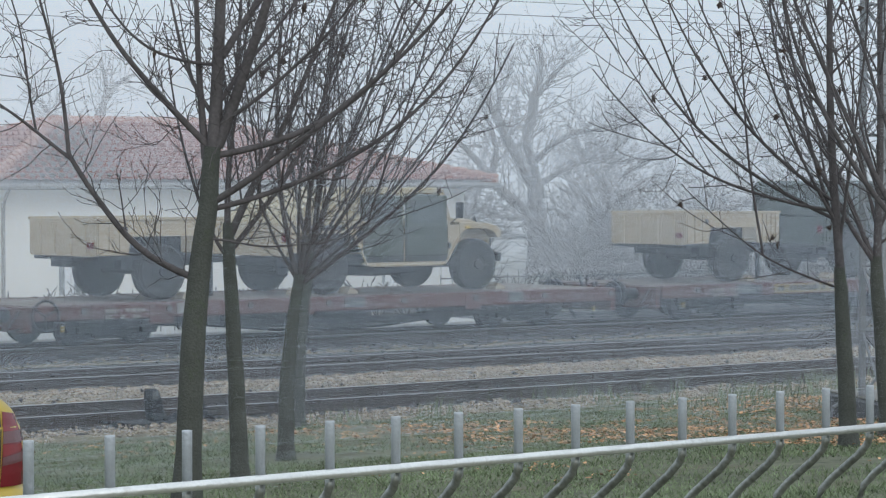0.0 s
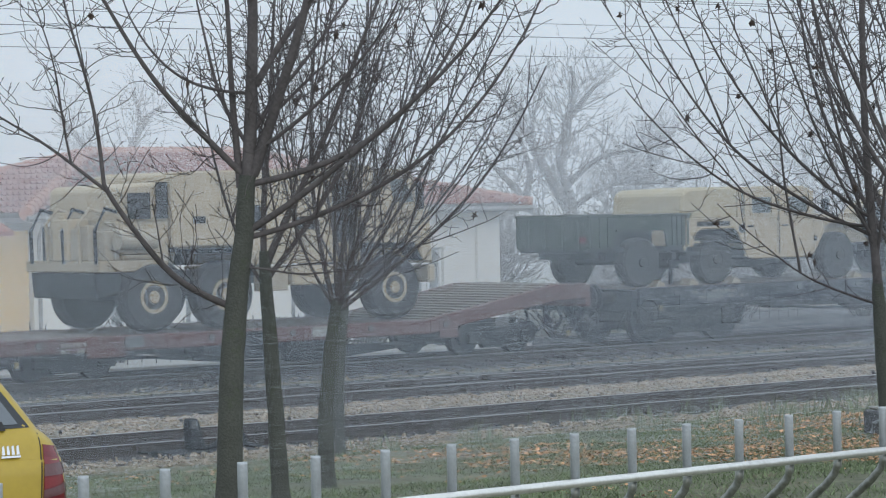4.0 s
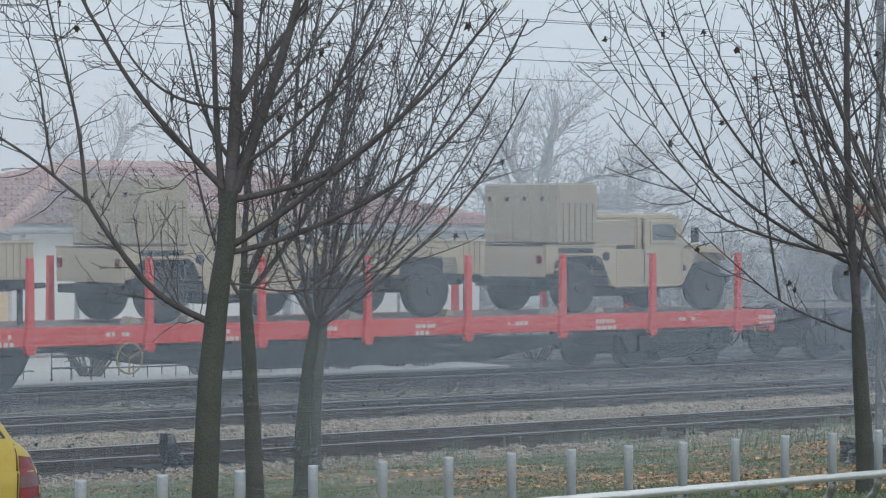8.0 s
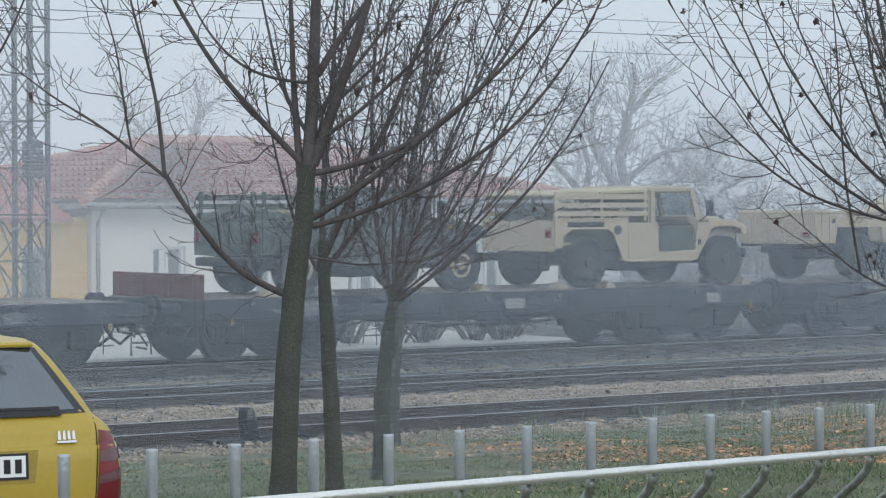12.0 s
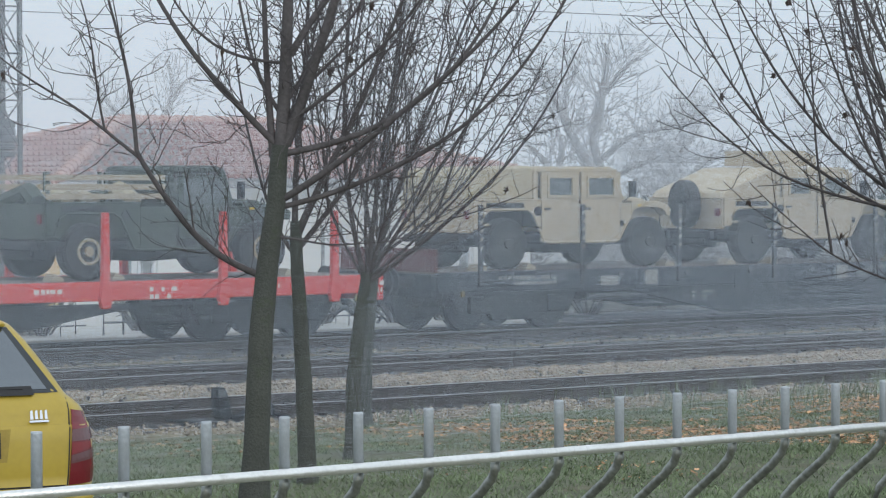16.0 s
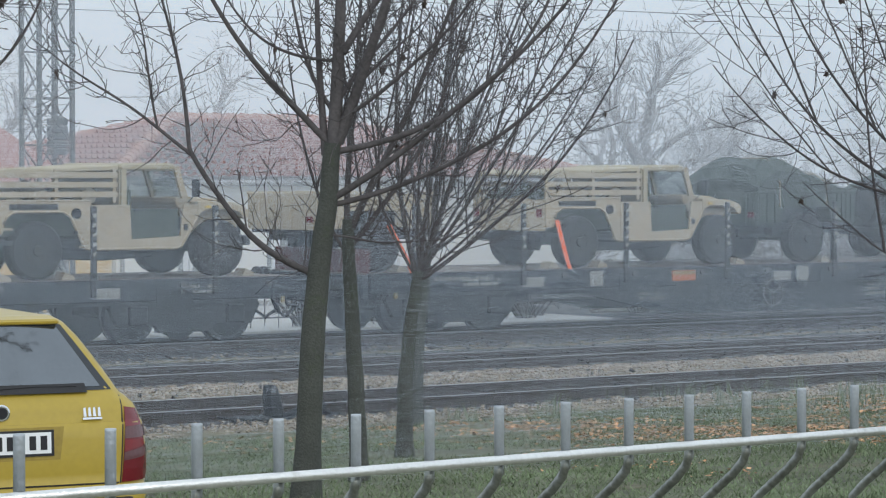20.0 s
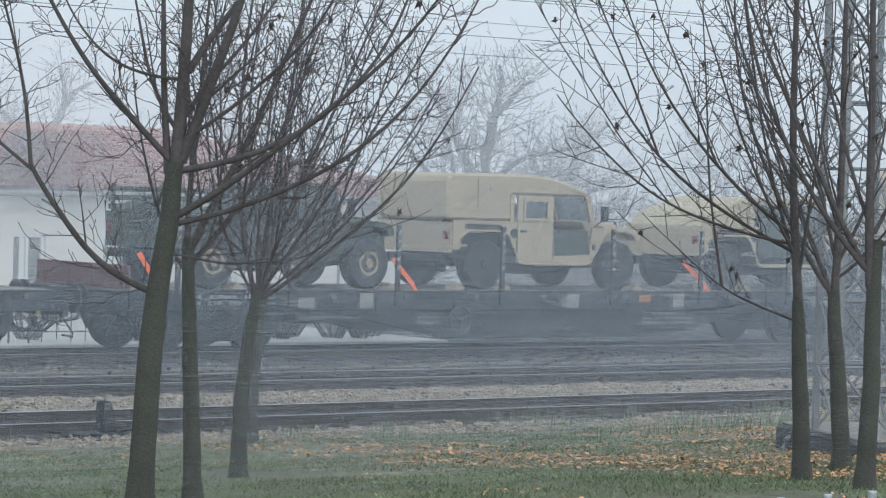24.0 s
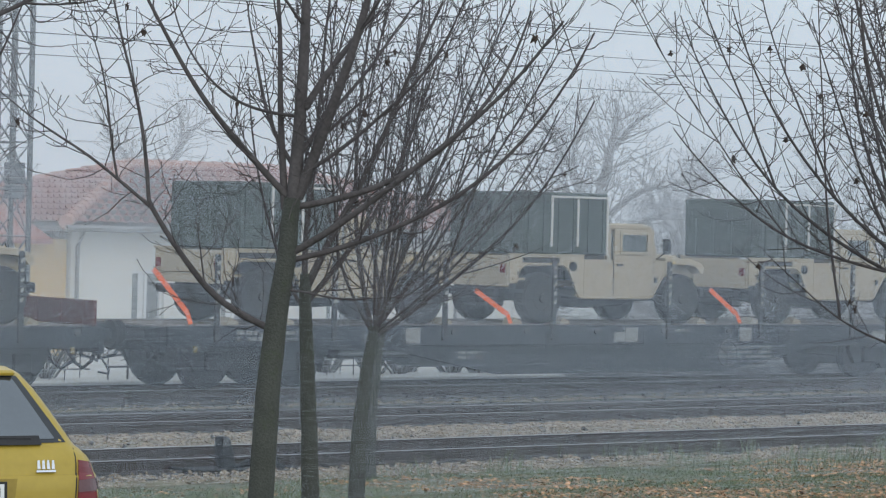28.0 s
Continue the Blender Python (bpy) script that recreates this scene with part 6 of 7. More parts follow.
            d = part("door", slab(x0, x1, y0, y1, 0.62, 1.68, 0.02), DOOR_DARK if tan else CANVAS_GREEN, h, "soft dark canvas door")
            part("pane", slab(x0 + 0.1, x1 - 0.1, s * (W + 0.017) - 0.003, s * (W + 0.017) + 0.003, 1.2, 1.6), PANE, d)
        else:
            # Dark sheet put inside the opening as the shade of the cab.
            d = part("inner_panel", slab(x0 + 0.03, x1 - 0.03, s * (W - 0.07) - 0.01, s * (W - 0.07) + 0.01, 0.62, 1.10), DOOR_DARK, h, "dark sheet imitating cab shade behind the open doorway")
        part("handle", slab(x0 + 0.06, x0 + 0.2, s * (W + 0.025) - 0.012, s * (W + 0.025) + 0.012, 1.05, 1.09), UNDER, d)

    roof_mat = paint if kind in ("slant", "fourdoor", "van", "hump", "ambulance", "shelter") else soft
    if kind == "rails" and not tan:
        roof_mat = CANVAS_GREEN
    roof_z = 1.86 if kind == "canopy" else 1.80
    if kind not in ("ambulance", "hump"):
        part("roof", profile([(roof_x0, 1.70), (roof_x0, roof_z - 0.02), (roof_x0 + 0.08, roof_z + 0.02), (2.42, roof_z + 0.02), (2.58, roof_z - 0.05), (2.58, 1.70)], -0.98, 0.98, 0.03), roof_mat, h, "flat roof")
    for s in (-1, 1):
        y = s * 0.97
        for x in ((1.53,) if two_door else (1.59, 0.64)):
            part("pillar", slab(x - 0.04, x + 0.05, y - 0.05, y + 0.05, 1.16, 1.72), roof_mat, h)
        if kind in ("pickup", "rails"):
            door(1.62, 2.56, s, "hard" if (kind == "rails" and tan) else "open" if tan else "canvas")
        elif kind in ("canopy", "ambulance"):
            door(1.62, 2.56, s, "canvas")
        elif kind == "shelter":
            door(1.62, 2.56, s, "hard")
        elif kind in ("fourdoor", "slant", "van", "hump"):
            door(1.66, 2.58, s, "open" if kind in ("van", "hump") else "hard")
            door(0.74, 1.60, s, "hard")
        elif kind == "open":
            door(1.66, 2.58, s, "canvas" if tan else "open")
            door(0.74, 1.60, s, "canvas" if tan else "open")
    if two_door and kind not in ("ambulance",):
        part("cab_back", slab(1.47, 1.51, -0.97, 0.97, 1.1, 1.72), roof_mat, h)
    if kind in ("pickup", "rails"):
        for s in (-1, 1):
            for k in range(3):
                part("bed_slat", slab(-0.76, 1.42, s * 1.0 - 0.02, s * 1.0 + 0.02, 1.28 + 0.15 * k, 1.37 + 0.15 * k, 0.005), paint if kind == "pickup" else (GREEN if soft is CANVAS_GREEN else TAN_DARK), h)
            for x in (-0.7, 0.35, 1.38):
                part("bed_post", slab(x - 0.03, x + 0.03, s * 0.97 - 0.02, s * 0.97 + 0.02, 1.2, 1.72), paint, h)
        part("bed_load", slab(-0.7, 1.4, -0.85, 0.85, 0.64, 1.12, 0.04), DOOR_DARK, h, "dark stowed load")
        rng = random.Random(len(label))
        for k in range(5):
            x = -0.6 + 0.42 * k
            part("canvas_roll", rod([(x, -0.8 + 0.3 * rng.random(), 1.2 + 0.1 * rng.random()), (x + 0.1, 0, 1.3 + 0.14 * rng.random()), (x + rng.uniform(-0.1, 0.2), 0.8, 1.2)], 0.1 + 0.06 * rng.random(), 8), (DOOR_DARK, soft, TAN_DARK)[k % 3], h, "rolled-up canvas")
        if kind == "pickup":
            part("bed_cover", profile([(-0.78, 1.62), (-0.78, 1.68), (-0.4, 1.74), (0.3, 1.73), (1.48, 1.79), (1.48, 1.70)], -0.95, 0.95, 0.02), soft, h, "rolled canvas cover")
    if kind == "canopy":
        part("canopy", profile([(-0.82, 1.21), (-0.82, 1.80), (-0.74, 1.91), (0.3, 1.93), (1.49, 1.90), (1.49, 1.21)], -1.0, 1.0, 0.05), soft, h, "long canvas cargo cover")
        for s in (-1, 1):
            part("side_window", slab(0.35, 1.05, s * 1.006 - 0.004, s * 1.006 + 0.004, 1.42, 1.70), PANE, h, "clear sheet window in the canvas")
    if kind == "hump":
        part("hump_body", profile([(-0.86, 1.25), (-0.88, 1.98), (-0.78, 2.09), (0.9, 2.11), (1.55, 2.07), (2.1, 1.96), (2.60, 1.80), (2.60, 1.725), (0.68, 1.725), (0.66, 1.25)], -1.0, 1.0, 0.05), paint, h, "raised hard top sloping to the windscreen")
        for s in (-1, 1):
            part("seam", slab(-0.84, 0.66, s * 1.004 - 0.012, s * 1.004 + 0.012, 1.46, 1.49), paint, h)
            part("air_port", slab(0.12, 0.2, s * 1.004 - 0.008, s * 1.004 + 0.008, 1.78, 1.88), TAN_DARK, h)
            part("seam_upright", slab(-0.18, -0.15, s * 1.004 - 0.012, s * 1.004 + 0.012, 1.491, 2.0), paint, h)
    if kind in ("slant", "fourdoor", "van"):
        if kind == "slant":
            part("slant_back", profile([(0.75, 1.22), (0.75, 1.81), (0.55, 1.81), (-0.72, 1.36), (-0.80, 1.22)], -0.97, 0.97, 0.03), paint, h, "sloping armoured rear")
        else:
            part("rear_deck", profile([(0.66, 1.22), (0.66, 1.81), (0.5, 1.83), (-0.62, 1.79), (-0.78, 1.70), (-0.84, 1.22)], -0.97, 0.97, 0.04), soft, h, "covered rear")
    if kind == "slant":
        t = part("turret_ring", lathe([(0.42, -0.05), (0.42, 0.05)], 20), paint, h, "gunner's ring")
        t.matrix_local = Matrix.Translation((1.5, 0, 1.87)) @ Euler((radians(90), 0, 0)).to_matrix().to_4x4()
        part("turret_shield", profile([(0.8, 1.84), (0.8, 2.12), (0.89, 2.14), (1.75, 2.14), (2.05, 1.98), (2.05, 1.84)], -0.62, -0.58, 0.0), paint, h, "armour shield")
        part("turret_shield", profile([(0.8, 1.84), (0.8, 2.12), (0.89, 2.14), (1.75, 2.14), (2.05, 1.98), (2.05, 1.84)], 0.58, 0.62, 0.0), paint, h)
        part("turret_shield", slab(0.77, 0.81, -0.58, 0.58, 1.84, 2.12), paint, h)
        part("turret_shield", slab(2.03, 2.07, -0.58, 0.58, 1.84, 2.05), paint, h)
    if kind in ("slant", "fourdoor") and soft is CANVAS_TAN and kind == "slant" or kind == "slant":
        sp = part("spare_wheel", lathe([(0.25, -0.14), (0.42, -0.15), (0.46, -0.08), (0.46, 0.08), (0.42, 0.15), (0.25, 0.14)], 24), RUBBER, h, "spare tyre on the tail")
        sp.matrix_local = Matrix.Translation((-1.05, -0.25, 1.12)) @ Euler((0, 0, radians(72))).to_matrix().to_4x4()
        part("spare_carrier", rod([(-0.78, -0.25, 0.9), (-1.0, -0.25, 1.1)], 0.05, 6), UNDER, h)
    if kind == "open":
        bm = bmesh.new()
        for x in (0.62, 1.59):
            for s in (-1, 1):
                box(bm, x - 0.05, x + 0.05, s * 0.97 - 0.05, s * 0.97 + 0.05, 1.16, 1.7)
        part("roll_frame", bm, soft, h)
        if tan:
            part("rear_cover", profile([(0.68, 1.2), (0.68, 1.80), (0.5, 1.80), (-0.5, 1.5), (-0.78, 1.24), (-0.78, 1.2)], -0.97, 0.97, 0.03), soft, h, "soft canvas rear curtain")
        else:
            part("rear_roof", profile([(0.70, 1.70), (0.70, 1.81), (-0.55, 1.79), (-0.68, 1.66), (-0.6, 1.66), (-0.5, 1.70)], -0.97, 0.97, 0.02), soft, h, "sagging canvas roof")
            part("rear_curtain", profile([(-0.60, 1.2), (-0.68, 1.66), (-0.63, 1.66), (-0.55, 1.2)], -0.95, 0.95), soft, h)
            for s in (-1, 1):
                part("bow", slab(-0.02, 0.06, s * 0.95 - 0.03, s * 0.95 + 0.03, 1.2, 1.7), soft, h)
            part("stowed_gear", profile([(-0.5, 1.1), (-0.45, 1.42), (0.1, 1.5), (0.5, 1.36), (0.55, 1.1)], -0.8, 0.8, 0.05), DOOR_DARK, h, "dark stowed gear")
    if kind == "ambulance":
        bx = [(-0.95, 0.98), (-0.95, 2.38), (-0.82, 2.50), (1.6, 2.50), (2.1, 2.34), (2.7, 2.12), (2.76, 1.98), (2.70, 1.92), (2.4, 1.86), (1.5, 1.82), (1.5, 0.98)]
        part("medical_box", profile(bx, -1.08, 1.08, 0.04), paint, h, "tall box body with red crosses")
        for s in (-1, 1):
            y = s * 1.085
            for a, b, lo, hi in ((-0.1, 0.82, 1.35, 2.13),):
                part("cross_field", slab(a, b, y - 0.004, y + 0.004, lo, hi), WHITE_PAINT, h, "white field")
                c = bmesh.new()
                box(c, (a + b) / 2 - 0.15, (a + b) / 2 + 0.15, y - 0.008, y + 0.008, lo, hi)
                box(c, a, (a + b) / 2 - 0.151, y - 0.008, y + 0.008, (lo + hi) / 2 - 0.13, (lo + hi) / 2 + 0.13)
                box(c, (a + b) / 2 + 0.151, b, y - 0.008, y + 0.008, (lo + hi) / 2 - 0.13, (lo + hi) / 2 + 0.13)
                part("red_cross", c, RED_CROSS, h, "red cross")
            part("ladder", rod([(0.92, y, 1.62), (0.92, y + s * 0.05, 1.95), (1.22, y + s * 0.05, 1.95), (1.22, y, 1.62)], 0.02, 5), paint, h)
        for yy in (-0.55, 0.45):
            part("cross_field", slab(-0.957, -0.952, yy - 0.27, yy + 0.27, 1.78, 2.2), WHITE_PAINT, h)
            c = bmesh.new()
            box(c, -0.963, -0.958, yy - 0.08, yy + 0.08, 1.78, 2.2)
            box(c, -0.963, -0.958, yy - 0.27, yy - 0.081, 1.92, 2.06)
            box(c, -0.963, -0.958, yy + 0.081, yy + 0.27, 1.92, 2.06)
            part("red_cross", c, RED_CROSS, h)
        part("rear_step", profile([(-1.0, 0.95), (-1.75, 0.92), (-1.75, 0.86), (-0.9, 0.55)], -0.8, 0.8, 0.02), UNDER, h, "folded rear step")
    if kind == "shelter":
        dark = paint is TAN and soft is CANVAS_GREEN
        sm = GREEN if dark else TAN_DARK
        top, lo, x0, x1 = (2.34, 1.24, -0.5, 1.46) if dark else (2.36, 1.26, -0.48, 0.46)
        sh = part("shelter", slab(x0, x1, -1.06, 1.06, lo, top, 0.03), sm, h, "box shelter on the bed")
        n = 6
        for s in (-1, 1):
            for k in range(n):
                x = x0 + 0.12 + (x1 - x0 - 0.24) * k / (n - 1)
                part("rib", slab(x - 0.025, x + 0.025, s * 1.075 - 0.018, s * 1.075 + 0.018, lo + 0.05, lo + 0.72 if not dark else top - 0.05), sm, sh)
            part("seam_rail", slab(x0, x1, s * 1.07 - 0.014, s * 1.07 + 0.014, lo + 0.74, lo + 0.78), sm, sh)
            if dark:
                for x in (x1 - 0.05, x0 + 0.62, x0 + 1.22):
                    part("edge_rail", slab(x - 0.02, x + 0.02, s * 1.1 - 0.012, s * 1.1 + 0.012, lo + (0.0 if x > 1.2 else 0.14), top - 0.1), STENCIL, sh, "pale edge strip")
                part("top_strip", slab(x0 + 0.6, x1 - 0.02, s * 1.1 - 0.012, s * 1.1 + 0.012, top - 0.095, top - 0.06), STENCIL, sh, "pale top strip")
        for y in (-0.75, -0.25, 0.25, 0.75):
            part("rib", slab(x0 - 0.03, x0 - 0.002, y - 0.03, y + 0.03, lo + 0.05, lo + 0.72), sm, sh)
            part("latch", slab(x0 - 0.035, x0 - 0.002, y + 0.1, y + 0.16, lo + 0.78, lo + 0.86), UNDER, sh)
        part("cab_link", profile([(0.47 if not dark else 1.461, 1.23), (0.47 if not dark else 1.461, 1.66), (1.47, 1.70), (1.47, 1.23)], -0.95, 0.95), TAN_DARK if not dark else paint, h)
    for x, s in ((0.55, 1), (-0.55, 1), (3.85, 1)):
        c = part("wheel_chock", profile([(x - 0.12, 0), (x + 0.12, 0), (x + 0.1, 0.06), (x - 0.05, 0.12)], -1.0, -0.72), CHOCK, h, "pale timber chock")
    return h


def cargo_trailer(paint, label):
    """A two-wheeled trailer with ribbed sides; origin under its axle."""
    t = thing("cargo_trailer", label, "trailer", "trailers on the train")
    for s in (-1, 1):
        road_wheel(t, 0, s * 0.91)
        part("side_panel", profile([(-1.25, 0.74), (-0.66, 0.74), (-0.60, 1.04), (0.60, 1.04), (0.66, 0.74), (1.25, 0.74), (1.25, 1.32), (-1.25, 1.32)], s * 1.02 - 0.02, s * 1.02 + 0.02), paint, t)
        # Black slab in place of the shade within the trailer's arch.
        part("wheel_well_shade", slab(-0.58, 0.58, min(s * 0.5, s * 0.7), max(s * 0.5, s * 0.7), 0.5, 1.1), UNDER, t)
        part("arch_lip", slab(-0.62, 0.62, s * 1.045 - 0.025, s * 1.045 + 0.025, 1.04, 1.07), paint, t)
        for x in (-1.2, -1.0, -0.8, 0.8, 0.92, 1.04, 1.16):
            part("rib", slab(x - 0.03, x + 0.03, s * 1.045 - 0.02, s * 1.045 + 0.02, 0.76, 1.29), paint, t)
        part("tie_ring", lathe([(0.05, -0.008), (0.05, 0.008), (0.03, 0.008)], 10), UNDER, t).location = (-0.72, s * 1.05, 1.16)
        part("top_rail", slab(-1.27, 1.27, s * 1.03 - 0.035, s * 1.03 + 0.035, 1.30, 1.35, 0.008), paint, t)
    part("front_panel", slab(1.21, 1.25, -0.995, 0.995, 0.72, 1.32), paint, t)
    tail = part("tail_panel", slab(-1.25, -1.21, -0.995, 0.995, 0.72, 1.32), paint, t)
    for y in (-0.7, -0.25, 0.25, 0.7):
        part("rib", slab(-1.275, -1.252, y - 0.035, y + 0.035, 0.75, 1.24), paint, tail)
    part("floor", slab(-1.2, 1.2, -0.99, 0.99, 0.66, 0.74), UNDER, t)
    part("frame", slab(-1.2, 1.2, -0.45, 0.45, 0.54, 0.655), UNDER, t)
    part("axle", rod([(0, -0.8, 0.46), (0, 0.8, 0.46)], 0.06, 8), UNDER, t)
    part("drawbar", rod([(1.1, -0.5, 0.6), (2.05, 0, 0.62)], 0.05, 6), UNDER, t)
    part("drawbar", rod([(1.1, 0.5, 0.6), (2.05, 0, 0.62)], 0.05, 6), UNDER, t)
    part("landing_leg", rod([(1.5, -0.2, 0.6), (1.5, -0.2, 0.0)], 0.045, 6), UNDER, t)
    part("tail_lamp", slab(-1.29, -1.255, -0.95, -0.8, 0.85, 0.95), LENS_RED, t)
    part("wheel_chock", profile([(0.4, 0), (0.62, 0), (0.6, 0.06), (0.46, 0.12)], -1.0, -0.72), CHOCK, t)
    return t


def covered_trailer(paint):
    """A trailer under a bulging tarpaulin."""
    t = cargo_trailer(paint, "dark green two-wheeled trailer under a bulging tarpaulin")
    b = bmesh.new()
    outline = [(-1.1, 1.2), (-1.22, 1.55), (-1.08, 1.82), (-0.75, 1.97), (-0.3, 1.97), (0.0, 1.84), (0.2, 1.62), (0.5, 1.66), (1.0, 1.5), (1.2, 1.3), (1.2, 1.2)]
    rows = []
    for k in range(9):
        y = -1.03 + 2.06 * k / 8
        drop = 1 - 0.32 * abs(y) ** 4
        rows.append([b.verts.new((x + 0.03 * math.sin(5 * y + z * 7), y, 1.2 + (z - 1.2) * drop + 0.03 * math.sin(9 * x + 4 * y))) for x, z in outline])
    for r, q in zip(rows, rows[1:]):
        for i in range(len(outline) - 1):
            b.faces.new((r[i], r[i + 1], q[i + 1], q[i]))
    b.faces.new(rows[0])
    b.faces.new(rows[-1])
    bmesh.ops.recalc_face_normals(b, faces=b.faces)
    part("tarpaulin", b, CANVAS_GREEN, t, "bulging dark green tarpaulin")
    for x in (-0.7, 0.5):
        part("lashing", rod([(x, -1.06, 1.05), (x, -1.05, 1.5), (x, -0.7, 1.95 if x < 0 else 1.66), (x, 0.7, 1.95 if x < 0 else 1.66), (x, 1.05, 1.5), (x, 1.06, 1.05)], 0.018, 5), CHOCK, t, "pale lashing rope")
    return t


def fan_trailer(paint):
    """A tall box body with round fan openings on a single axle."""
    t = thing("generator_trailer", "tall tan box trailer with four round fan openings", "trailer", "trailers on the train")
    for s in (-1, 1):
        road_wheel(t, 0, s * 0.91)
    b = part("box_body", profile([(-0.95, 1.0), (-0.95, 2.16), (-0.8, 2.26), (0.82, 2.26), (0.86, 1.55), (0.86, 1.2), (0.55, 1.02), (0.35, 1.12), (-0.35, 1.12), (-0.55, 0.98)], -1.04, 1.04, 0.02), paint, t, "tall tan box body")
    for s in (-1, 1):
        for x, z in ((-0.15, 2.08), (0.45, 2.06), (0.12, 1.78), (0.62, 1.76)):
            f = part("fan_opening", lathe([(0.155, -0.012), (0.155, 0.012), (0.12, 0.012)], 18), BLACK_VENT, b, "round dark fan opening")
            f.location = (x, s * 1.05, z)
        for x in (-0.85, 0.42):
            p = part("sight_panel", slab(x, x + 0.36, s * 1.045 - 0.01, s * 1.045 + 0.01, 1.36, 1.6), PANE, b)
    part("orange_plate", slab(-0.96, -0.952, -0.9, 0.0, 1.75, 2.0), ORANGE_PANEL, b, "orange warning panel")
    part("tongue", slab(0.8, 1.9, -0.3, 0.3, 0.82, 0.98, 0.02), paint, t)
    part("chassis", slab(-0.95, 1.5, -0.5, 0.5, 0.52, 0.8), UNDER, t)
    part("landing_leg", rod([(1.5, -0.2, 0.8), (1.5, -0.2, 0.0)], 0.05, 6), UNDER, t)
    part("landing_leg", rod([(-0.85, -0.5, 0.8), (-0.85, -0.5, 0.0)], 0.05, 6), UNDER, t)
    return t


def heavy_truck(paint):
    """A cab-over three-axle truck with a tall box body; origin: between the rear axles' first, on the deck."""
    t = thing("heavy_truck", "tan six-wheeled cab-over truck with slab-sided box body", "military truck", "trucks on the train")
    for x in (0.0, 1.38, 4.84):
        part("axle", rod([(x, -0.9, 0.56), (x, 0.9, 0.56)], 0.09, 8), UNDER, t)
        for s in (-1, 1):
            road_wheel(t, x, s * 1.0, 0.56, 0.36, RIM_TAN, 28)
    part("chassis", slab(-0.9, 5.3, -0.5, 0.5, 0.7, 0.95), UNDER, t)
    part("box_body", profile([(0.35, 1.30), (0.35, 2.30), (0.55, 2.34), (3.55, 2.38), (3.55, 1.02), (1.75, 1.02), (1.75, 1.30)], -1.2, 1.2, 0.025), paint, t, "slab-sided tan box body")
    part("tail_gear", profile([(-0.55, 1.15), (-0.55, 2.1), (-0.45, 2.16), (0.34, 2.2), (0.34, 1.15)], -1.12, 1.12, 0.03), paint, t, "stepped rear equipment housing")
    part("tail_platform", slab(-1.0, 0.3, -1.15, 1.15, 0.98, 1.14, 0.02), TAN_DARK, t)
    rng = random.Random(77)
    for k in range(16):
        w, d, hh = rng.uniform(0.12, 0.4), rng.uniform(0.15, 0.5), rng.uniform(0.12, 0.5)
        x, y, z = rng.uniform(-1.05, -0.6), rng.uniform(-1.1, 0.7), 1.14
        part("tail_gear_box", slab(x, x + w, y, y + d, z, z + hh * (1 + k % 3 * 0.5), 0.015), (TAN_DARK, paint, UNDER, CHOCK)[k % 4], t)
    for k in range(5):
        y = -1.1 + 0.5 * k
        part("tail_pipe", rod([(-1.02, y, 1.1), (-1.04, y, 1.55 + 0.1 * (k % 2)), (-0.75, y + 0.15, 1.85), (-0.56, y + 0.1, 1.8)], 0.03, 6), (UNDER, TAN_DARK)[k % 2], t)
    part("lower_gear", profile([(-1.0, 0.97), (-0.95, 0.55), (-0.5, 0.62), (-0.5, 0.97)], -1.0, 1.0, 0.02), UNDER, t)
    part("tank_drum", lathe([(0.16, -0.35), (0.16, 0.35)], 16), CHOCK, t, "pale cylindrical tank").matrix_local = Matrix.Translation((-0.35, -1.22, 1.42)) @ Euler((0, 0, radians(90))).to_matrix().to_4x4()
    for x, w, z, hh, m in ((-0.48, 0.42, 1.7, 0.36, BLACK_VENT), (0.05, 0.22, 1.7, 0.5, BLACK_VENT), (0.75, 0.24, 1.62, 0.1, BLACK_VENT), (1.85, 0.22, 1.5, 0.36, UNDER), (2.75, 0.42, 1.5, 0.18, BLACK_VENT), (2.7, 0.5, 1.25, 0.16, TAN_DARK), (1.7, 0.16, 1.72, 0.12, TAN_DARK)):
        for s in (-1, 1):
            part("panel", slab(x, x + w, s * 1.205 - 0.008, s * 1.205 + 0.008, z, z + hh), m, t)
    for s in (-1, 1):
        part("rear_fender", profile([(0.6, 1.05), (0.68, 1.27), (1.9, 1.27), (1.98, 1.05), (1.9, 1.05), (1.82, 1.2), (0.74, 1.2), (0.68, 1.05)], s * 1.0 - 0.2, s * 1.0 + 0.2), UNDER, t)
        part("tool_box", slab(2.1, 2.62, s * 1.05 - 0.14, s * 1.05 + 0.14, 0.58, 0.99, 0.02), TAN_DARK, t, "dull tan tool box")
        part("fuel_tank", slab(2.72, 3.7, s * 1.05 - 0.14, s * 1.05 + 0.14, 0.66, 0.98, 0.03), paint, t)
        part("step_gear", slab(3.6, 4.15, s * 1.1 - 0.06, s * 1.1 + 0.06, 1.02, 1.3, 0.02), paint, t)
        part("door", profile([(4.35, 1.35), (4.25, 2.26), (5.1, 2.26), (5.35, 1.85), (5.4, 1.35)], s * 1.205 - 0.012, s * 1.205 + 0.012), paint, t)
        d = part("cab_window", profile([(4.82, 1.86), (4.74, 2.2), (5.06, 2.2), (5.26, 1.86)], s * 1.222 - 0.005, s * 1.222 + 0.005), PANE, t, "slanted cab window")
        part("headlamp", lathe([(0.1, 0), (0.1, 0.05)], 14), PLATE, t).matrix_local = Matrix.Translation((5.62, s * 0.85, 1.1)) @ Euler((0, 0, radians(-90))).to_matrix().to_4x4()
        part("mirror", slab(5.2, 5.26, s * 1.42 - 0.1, s * 1.42 + 0.1, 1.75, 2.15, 0.02), UNDER, t)
